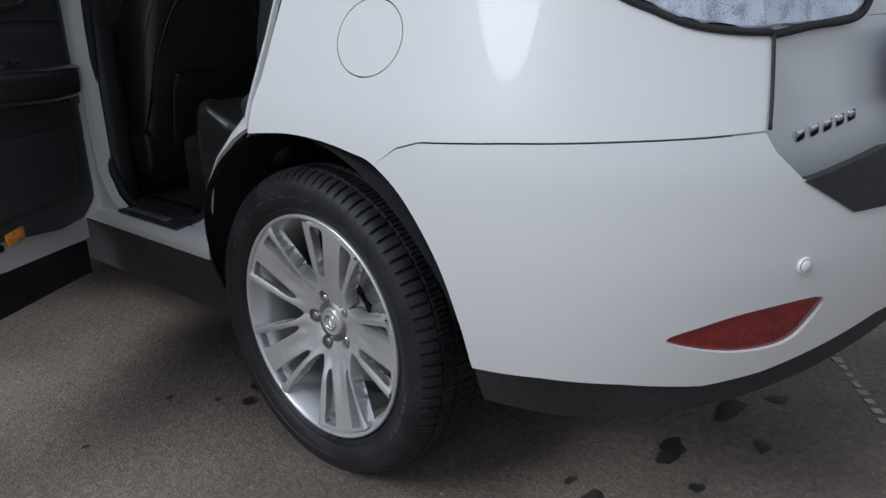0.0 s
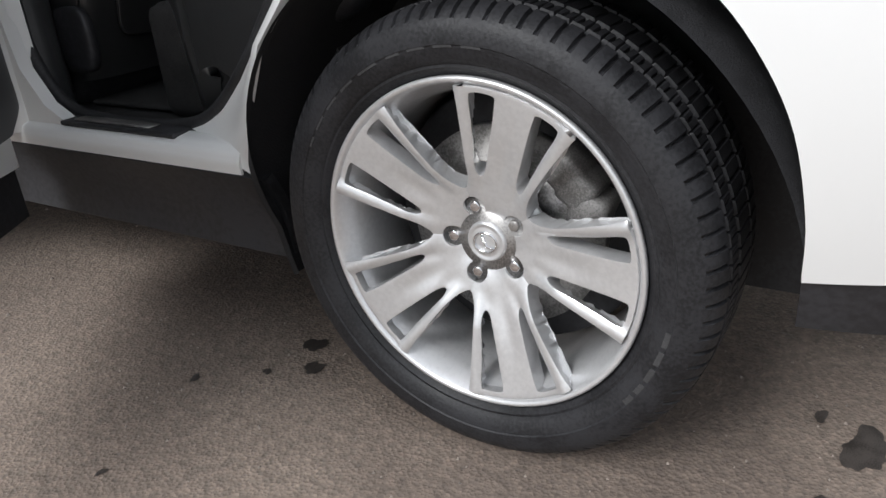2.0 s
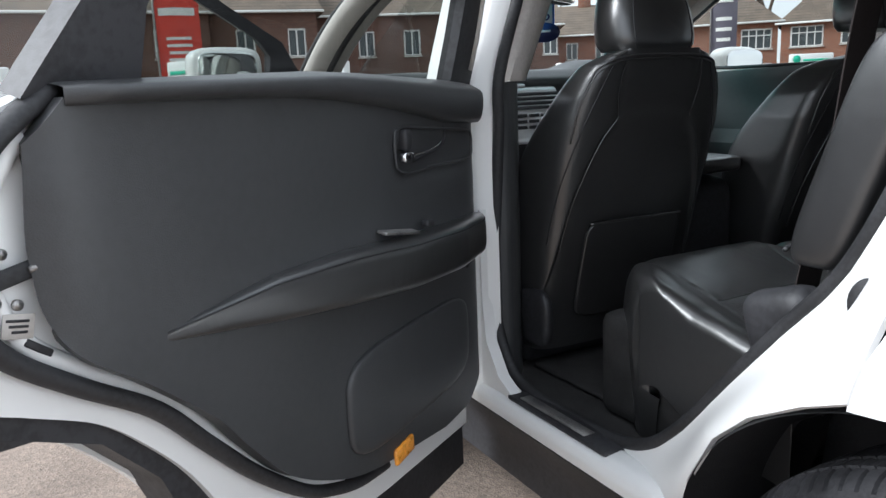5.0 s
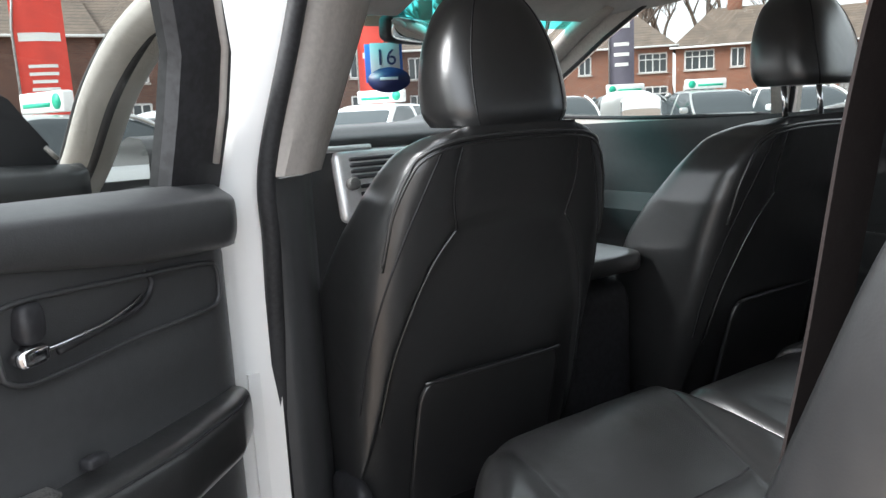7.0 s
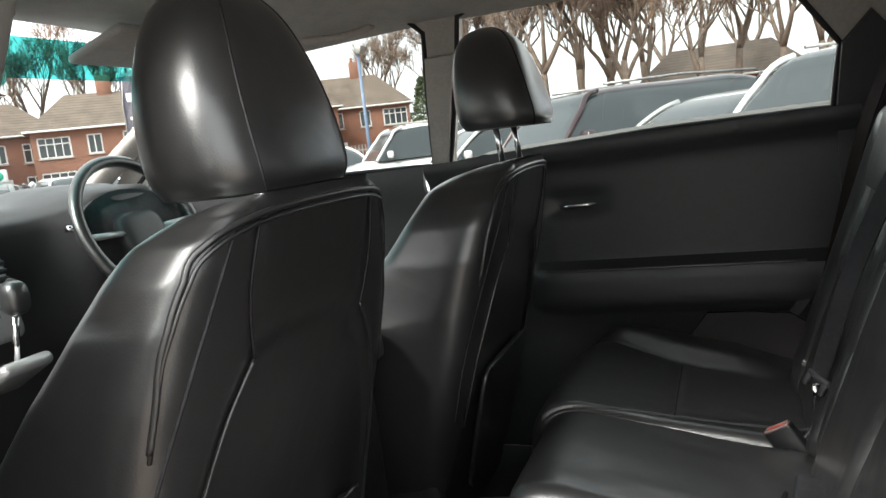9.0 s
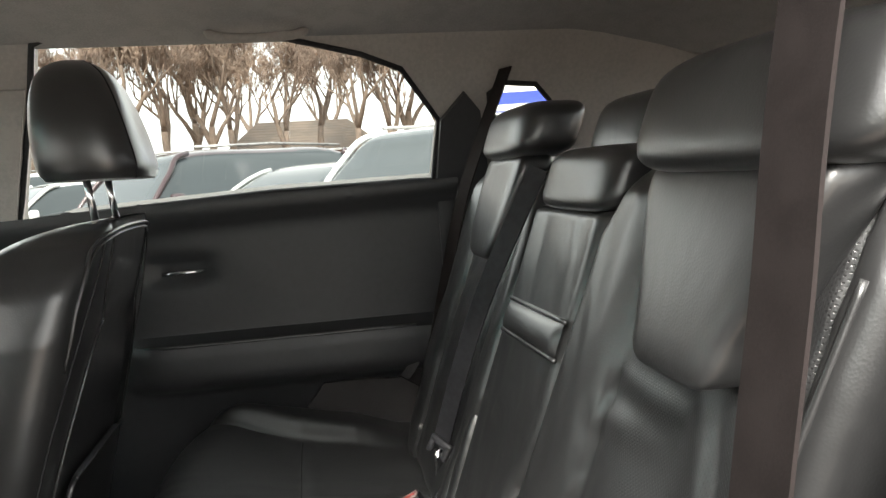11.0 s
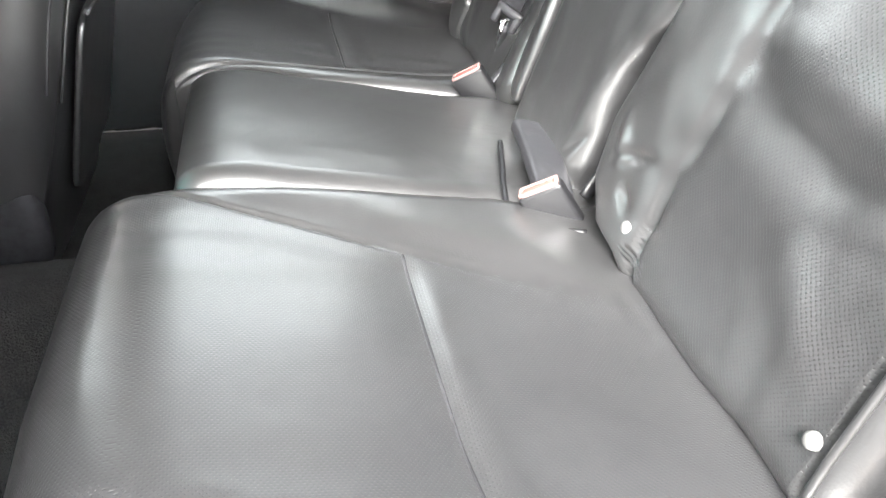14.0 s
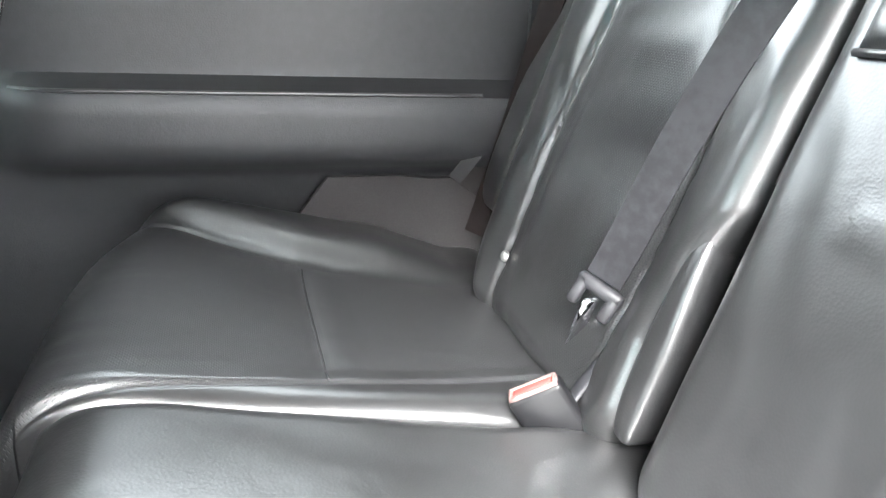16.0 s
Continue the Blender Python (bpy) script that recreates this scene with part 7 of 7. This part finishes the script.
# bare trees
def tree_mesh(seed, height, spread):
    rnd = random.Random(seed)
    wood, twig = bmesh.new(), bmesh.new()
    def grow(p, d, ln, r, depth):
        pts = [p]
        q, dd = p.copy(), d.copy()
        seg = 4 if depth < 4 else 2
        for k in range(seg):
            dd = (dd + Vector((rnd.uniform(-1, 1), rnd.uniform(-1, 1), rnd.uniform(-0.3, 0.6))) * 0.16).normalized()
            q = q + dd * ln / seg
            pts.append(q.copy())
        tube(pts, lambda t: max(0.013, r * (1 - 0.45 * t)), 7 if depth < 2 else (4 if depth < 4 else 3), bm=wood if depth < 3 else twig)
        if depth >= 6:
            return
        n = 3 if depth == 0 else rnd.choice((3, 4)) if depth < 4 else 5 if depth < 5 else 4
        for k in range(n):
            i = rnd.choice((2, 3, 4)) if 0 < depth < 4 else rnd.choice((3, 4)) if depth == 0 else rnd.choice((1, 2))
            out = Vector((rnd.uniform(-1, 1), rnd.uniform(-1, 1), rnd.uniform(0.1, 0.9))).normalized()
            nd = (dd * 0.75 + out * spread).normalized()
            grow(pts[i], nd, ln * rnd.uniform(0.55, 0.78), r * (0.46 if k else 0.58), depth + 1)
    grow(Vector((0, 0, 0)), Vector((0, 0, 1)), height * 0.27, height * 0.019, 0)
    out = []
    for nm, b, m in (("trunk", wood, M_BARK), ("crown", twig, M_TWIG)):
        me = bpy.data.meshes.new(nm)
        b.to_mesh(me)
        b.free()
        me.materials.append(m)
        me.shade_smooth()
        out.append((nm, me))
    return out


TREES = [tree_mesh(11, 15, 0.62), tree_mesh(23, 17, 0.52), tree_mesh(37, 14, 0.7)]


def tree(az, d, kind, scale=1.0, turn=0):
    x, y = pol(az, d)
    t = thing("tree", "tall bare winter tree with fine brown twigs", "tree", (x, y, 0), "bare trees along the boundary")
    t.rotation_euler = (0, 0, radians(turn))
    t.scale = (scale * 1.22,) * 3
    for nm, me in TREES[kind]:
        o = new(nm, me)
        o.parent = t
    return t


for az, d, k, s, tn in ((71.5, 44, 2, 0.9, 15), (75.5, 46, 0, 0.95, 95), (82, 47, 1, 0.9, 175), (85, 45, 0, 0.9, 235), (90.5, 44, 2, 0.95, 285), (98.2, 45, 1, 0.9, 335), (46, 64, 1, 1.0, 125), (58.5, 66, 0, 1.0, 225), (42, 60, 0, 1.0, 10), (49.8, 58, 1, 1.0, 80), (51.5, 62, 2, 1.1, 140), (53.5, 60, 0, 1.1, 200), (66, 62, 1, 0.9, 20), (69.5, 48, 0, 0.8, 70), (73.5, 42, 1, 0.75, 130), (78, 40, 2, 0.9, 190), (80.5, 41, 0, 0.85, 260),
                        (83.5, 42, 1, 0.8, 300), (86, 60, 2, 1.1, 350), (88.5, 41, 0, 0.8, 40), (92, 60, 1, 1.0, 90), (94.5, 40, 2, 0.85, 150), (96.5, 41, 0, 0.8, 210), (100, 42, 1, 0.75, 250), (103.5, 44, 0, 0.9, 310), (35, 62, 2, 1.1, 30), (24, 60, 0, 1.0, 60)):
    tree(az, d, k, s, tn)

# evergreen
x, y = pol(68.6, 46)
ev = thing("conifer", "dense dark green conifer beside the houses", "tree", (x, y, 0))
rnd = random.Random(5)
bm = bmesh.new()
vs, fs = [], []
for k in range(2600):
    z = rnd.uniform(0.3, 5.2)
    r = 1.15 * (1 - (z / 5.4) ** 2.2) * math.sqrt(rnd.uniform(0.3, 1.0)) * rnd.uniform(0.8, 1.1)
    a = rnd.uniform(0, math.tau)
    c = Vector((r * math.cos(a), r * math.sin(a), z))
    d1, d2 = Vector((rnd.uniform(-1, 1), rnd.uniform(-1, 1), rnd.uniform(-1, 1))) * 0.12, Vector((rnd.uniform(-1, 1), rnd.uniform(-1, 1), rnd.uniform(0, 1))) * 0.16
    vs += [c - d1, c + d1, c + d2]
    fs.append((3 * k, 3 * k + 1, 3 * k + 2))
me = bpy.data.meshes.new("crown")
me.from_pydata(vs, [], fs)
bm.free()
me.materials.append(M_LEAF)
o = new("crown", me)
o.parent = ev
o = part("trunk", cyl(0.12, 1.2, 10, pose(0, 0, 0.6), 0.09), M_BARK, ev)
o.matrix_parent_inverse.identity()

# lamp post
x, y = pol(64.1, 30)
lp = thing("street_lamp", "blue-grey lamp post with a square floodlight", "lamp post", (x, y, 0))
for nm, b, m in (("post", tube([(0, 0, 0), (0, 0, 2.0), (0, 0, 5.0)], lambda t: 0.09 - 0.03 * t, 10), M_POLE), ("lamp_head", rbox(0.45, 0.3, 0.35, 0.03, 2, pose(0, -0.1, 5.15, 20, 0, 0)), M_STEEL)):
    o = part(nm, b, m, lp)
    o.matrix_parent_inverse.identity()


# parked cars
def parked(az, d, rot, paint, kind, label, sign=None):
    """A parked car: hull, greenhouse, roof, lamps and wheels, by body shape."""
    x, y = pol(az, d)
    c = thing("car", label, "car", (x, y, 0), "parked cars on the lot")
    c.rotation_euler = (0, 0, radians(rot))
    L, W, H, belt, f0, f1, r0, r1 = {"saloon": (4.6, 1.8, 1.46, 0.93, 1.05, 0.30, -0.95, -1.75), "suv": (4.6, 1.86, 1.70, 1.08, 1.05, 0.45, -1.75, -2.15), "hatch": (4.1, 1.75, 1.50, 0.95, 1.15, 0.40, -1.35, -1.80)}[kind]
    def add(nm, b, m, parent=None, lab="", smooth=True, sharp=None):
        o = part(nm, b, m, parent or c, lab, smooth, sharp)
        o.matrix_parent_inverse.identity()
        return o
    prof = [(-L / 2, 0.55), (-L / 2 + 0.06, 0.80), (r1 - 0.05, belt), (0, belt + 0.02), (f0 + 0.05, belt), (f0 + 0.65, belt - 0.12), (L / 2 - 0.08, 0.70), (L / 2, 0.50)]
    def hull(u, v):
        yy = -L / 2 + L * u
        zt = float(np.interp(yy, [p[0] for p in prof], [p[1] for p in prof]))
        a = v * math.pi
        k = 1 - 0.16 * abs(2 * u - 1) ** 4
        xx = W / 2 * k * sgnpow(math.cos(a), 0.28)
        zz = 0.25 + (zt - 0.25) * math.sin(a) ** 0.35 if 0 < v < 1 else 0.25
        return Vector((xx, yy, zz))
    add("body", sheet(hull, 40, 28), paint)
    g = [tuple(p) for p in spline([(f0, belt, 0.80), ((f0 + f1) / 2, (belt + H) / 2 + 0.06, 0.70), (f1, H - 0.03, 0.62), ((f1 + r0) / 2, H, 0.62), (r0, H - 0.04, 0.60), (r1, belt, 0.76)], 5)]
    def width(zz, hw_):
        w0 = W / 2 - 0.06
        return w0 + (W / 2 * hw_ / 0.80 * 0.92 - w0) * ((zz - belt + 0.02) / max(0.02, H - belt + 0.02))
    def house_(u, v):
        k = u * (len(g) - 1)
        i = min(len(g) - 2, int(k))
        f = k - i
        yy, zz, hw_ = (g[i][q] * (1 - f) + g[i + 1][q] * f for q in range(3))
        lo = belt - 0.02
        a = v * math.pi
        s = math.sin(a) ** 0.22 if 0 < v < 1 else 0
        hh = lo + (zz - lo) * s
        return Vector((width(hh, hw_) * sgnpow(math.cos(a), 0.25), yy, hh))
    gh = add("greenhouse", sheet(house_, 60, 32), M_PANE, None, "dark glazed upper body")
    gh.data.materials.append(paint)
    gy, gz = [p[0] for p in g][::-1], [p[1] for p in g][::-1]
    for f in gh.data.polygons:
        c_ = f.center
        if c_.z > float(np.interp(c_.y, gy, gz)) - 0.055 and r0 - 0.12 < c_.y < f1 + 0.06 or (abs(c_.y - (f1 + r0) / 2) < 0.035 and abs(c_.x) > 0.5):
            f.material_index = 1
    n0 = min(range(len(g)), key=lambda q: abs(g[q][0] - f1))
    n1 = min(range(len(g)), key=lambda q: abs(g[q][0] - r0))
    for sx in (-1, 1):
        w1 = sx * (W / 2 * 0.69)
        add("pillar", tube([(sx * width(p[1], p[2]) * 0.985, p[0], p[1] - 0.012) for p in g[:n0 + 1]], 0.03, 8), paint)
        add("pillar", tube([(sx * width(p[1], p[2]) * 0.985, p[0], p[1] - 0.012) for p in g[n1:]], 0.05, 8), paint)
        if kind == "suv":
            add("roof_rail", tube([(w1, f1 - 0.1, H + 0.02), (w1, (f1 + r0) / 2, H + 0.05), (w1, r0 + 0.05, H + 0.02)], 0.018, 6), M_STEEL)
        add("door_mirror", superpad(0.10, 0.06, 0.07, 0.6, 14, 8, m=pose(sx * (W / 2 + 0.08), f0 - 0.25, belt + 0.09)), paint)
        add("headlight", superpad(0.18, 0.10, 0.07, 0.5, 14, 8, m=pose(sx * (W / 2 - 0.28), L / 2 - 0.14, 0.68)), M_UPVC)
        add("tail_light", superpad(0.14, 0.08, 0.10, 0.5, 14, 8, m=pose(sx * (W / 2 - 0.24), -L / 2 + 0.10, 0.80)), M_REFL)
        for yy in (L / 2 - 0.85, -L / 2 + 0.85):
            wl = add("wheel", cyl(0.23, 0.20, 20, pose(sx * (W / 2 - 0.10), yy, 0.31, 0, 90, 0), bevel=0.01), M_ALLOY)
            ty = add("tyre", spin([(0.22, -0.1), (0.30, -0.105), (0.315, -0.08), (0.315, 0.08), (0.30, 0.105), (0.22, 0.1)], 28, pose(sx * (W / 2 - 0.10), yy, 0.31, 0, 90, 0)), M_TYRE, wl)
    if sign:
        sg = thing("roof_sign", "white and green for-sale board on a car roof", "sign", (x, y, H + 0.02), "boards on car roofs")
        sg.rotation_euler = (0, 0, radians(rot))
        o = part("board", rbox(1.0, 0.14, 0.24, 0.03, 2, pose(0, -0.3, 0.13)), M_UPVC, sg)
        o.matrix_parent_inverse.identity()
        for sy in (-1, 1):
            o = part("green_disc", cyl(0.09, 0.01, 20, pose(0.36, -0.3 + sy * 0.073, 0.13, 90, 0, 0)), M_GREEN, sg)
            o.matrix_parent_inverse.identity()
            o = part("green_bar", rbox(0.62, 0.006, 0.05, 0.0, 1, pose(-0.1, -0.3 + sy * 0.073, 0.10)), M_GREEN, sg)
            o.matrix_parent_inverse.identity()
    return c


parked(81.0, 9.5, 38, M_MAROON, "suv", "dark plum estate car with roof rails")
parked(90.5, 8.0, 38, M_SILVERP, "saloon", "silver saloon car parked on the lot")
parked(100.0, 6.9, 38, M_BRIGHT, "suv", "white tall car parked on the lot")
parked(73.5, 13.5, 35, M_BRIGHT, "hatch", "white hatchback parked on the lot", True)
parked(67.5, 15.5, 35, M_BRIGHT, "suv", "white tall car parked on the lot")
parked(8.5, 9.8, -70, M_SILVERP, "saloon", "silver saloon car with a roof board", True)
parked(19.0, 12.5, -70, M_BRIGHT, "hatch", "white hatchback with a roof board", True)
parked(31.0, 14.5, -60, M_BRIGHT, "saloon", "white saloon car with a roof board", True)
parked(38.0, 17, -50, M_GREYP, "saloon", "grey saloon car with a roof board", True)
parked(43.5, 19.0, 150, M_BRIGHT, "hatch", "white hatchback parked on the lot")
parked(48.8, 20.0, 150, M_GREYP, "saloon", "grey saloon car parked on the lot", True)
parked(54.5, 19.0, 150, M_SILVERP, "saloon", "silver saloon car with a roof board", True)
parked(60.0, 18.5, 150, M_BRIGHT, "saloon", "white saloon car parked on the lot")
parked(-4.0, 11.0, -80, M_BRIGHT, "saloon", "white saloon car with a roof board", True)


# feather flags
def flag(az, d, h, w, cloth, label, bars):
    x, y = pol(az, d)
    f = thing("feather_flag", label, "flag", (x, y, 0))
    f.rotation_euler = (0, 0, radians(-az))
    o = part("pole", tube([(-w / 2, 0, 0), (-w / 2, 0, h * 0.8), (-w / 2 + 0.1, 0, h), (0.0, 0, h + 0.15)], 0.02, 8), M_STEEL, f)
    o.matrix_parent_inverse.identity()
    o = solid(part("cloth", sheet(lambda u, v: Vector((-w / 2 + w * u, 0.05 * math.sin(5 * u + 3 * v), 0.55 + (h - 0.55) * v + 0.25 * u * (v - 1))), 14, 30), cloth, f, label.split(" with")[0]), 0.004, 0)
    o.matrix_parent_inverse.identity()
    for bx, bz, bw_, bh in bars:
        o = part("print_bar", sheet(lambda u, v: Vector((-w / 2 + w * bx + bw_ * (u - 0.5), 0.05 * math.sin(5 * (bx + bw_ / w * (u - 0.5)) + 3 * (bz - 0.55) / (h - 0.55)) - 0.012, bz + bh * (v - 0.5))), 6, 1), M_PRINT, f)
        o.matrix_parent_inverse.identity()
    return f


flag(7.2, 13.5, 3.6, 0.75, M_BANNER, "red feather flag with white print", [(0.5, 2.75, 0.6, 0.13), (0.5, 2.3, 0.42, 0.05), (0.5, 2.18, 0.42, 0.05), (0.5, 2.06, 0.36, 0.05), (0.5, 1.94, 0.4, 0.05), (0.5, 1.82, 0.3, 0.05), (0.5, 1.70, 0.36, 0.05)])
flag(48.2, 24, 4.2, 0.75, M_BANNER_D, "dark grey feather flag with white print", [(0.5, 3.6, 0.5, 0.25), (0.5, 3.0, 0.45, 0.1), (0.5, 2.7, 0.45, 0.1), (0.5, 2.4, 0.4, 0.1)])
# added flag, standing in for an orange-red patch behind the interior mirror
flag(30.0, 20, 3.8, 0.9, M_BANNER, "red feather flag with white print", [(0.5, 2.8, 0.6, 0.14)])

# blue board
x, y = pol(105.0, 15.5)
bs = thing("sign_board", "blue and white sign board on posts", "sign", (x, y, 0))
bs.rotation_euler = (0, 0, radians(-105))
for nm, b, m in (("board", rbox(1.6, 0.06, 1.5, 0.01, 1, pose(0, 0, 2.75)), M_BLUE), ("post", rbox(0.08, 0.08, 3.5, 0, 1, pose(-0.7, 0.06, 1.75)), M_STEEL), ("post", rbox(0.08, 0.08, 3.5, 0, 1, pose(0.7, 0.06, 1.75)), M_STEEL),
                 ("print_bar", rbox(1.1, 0.01, 0.3, 0, 1, pose(0, -0.035, 2.95)), M_PRINT), ("print_bar", rbox(1.1, 0.01, 0.12, 0, 1, pose(0, -0.035, 2.5)), M_PRINT)):
    o = part(nm, b, m, bs, smooth=False)
    o.matrix_parent_inverse.identity()
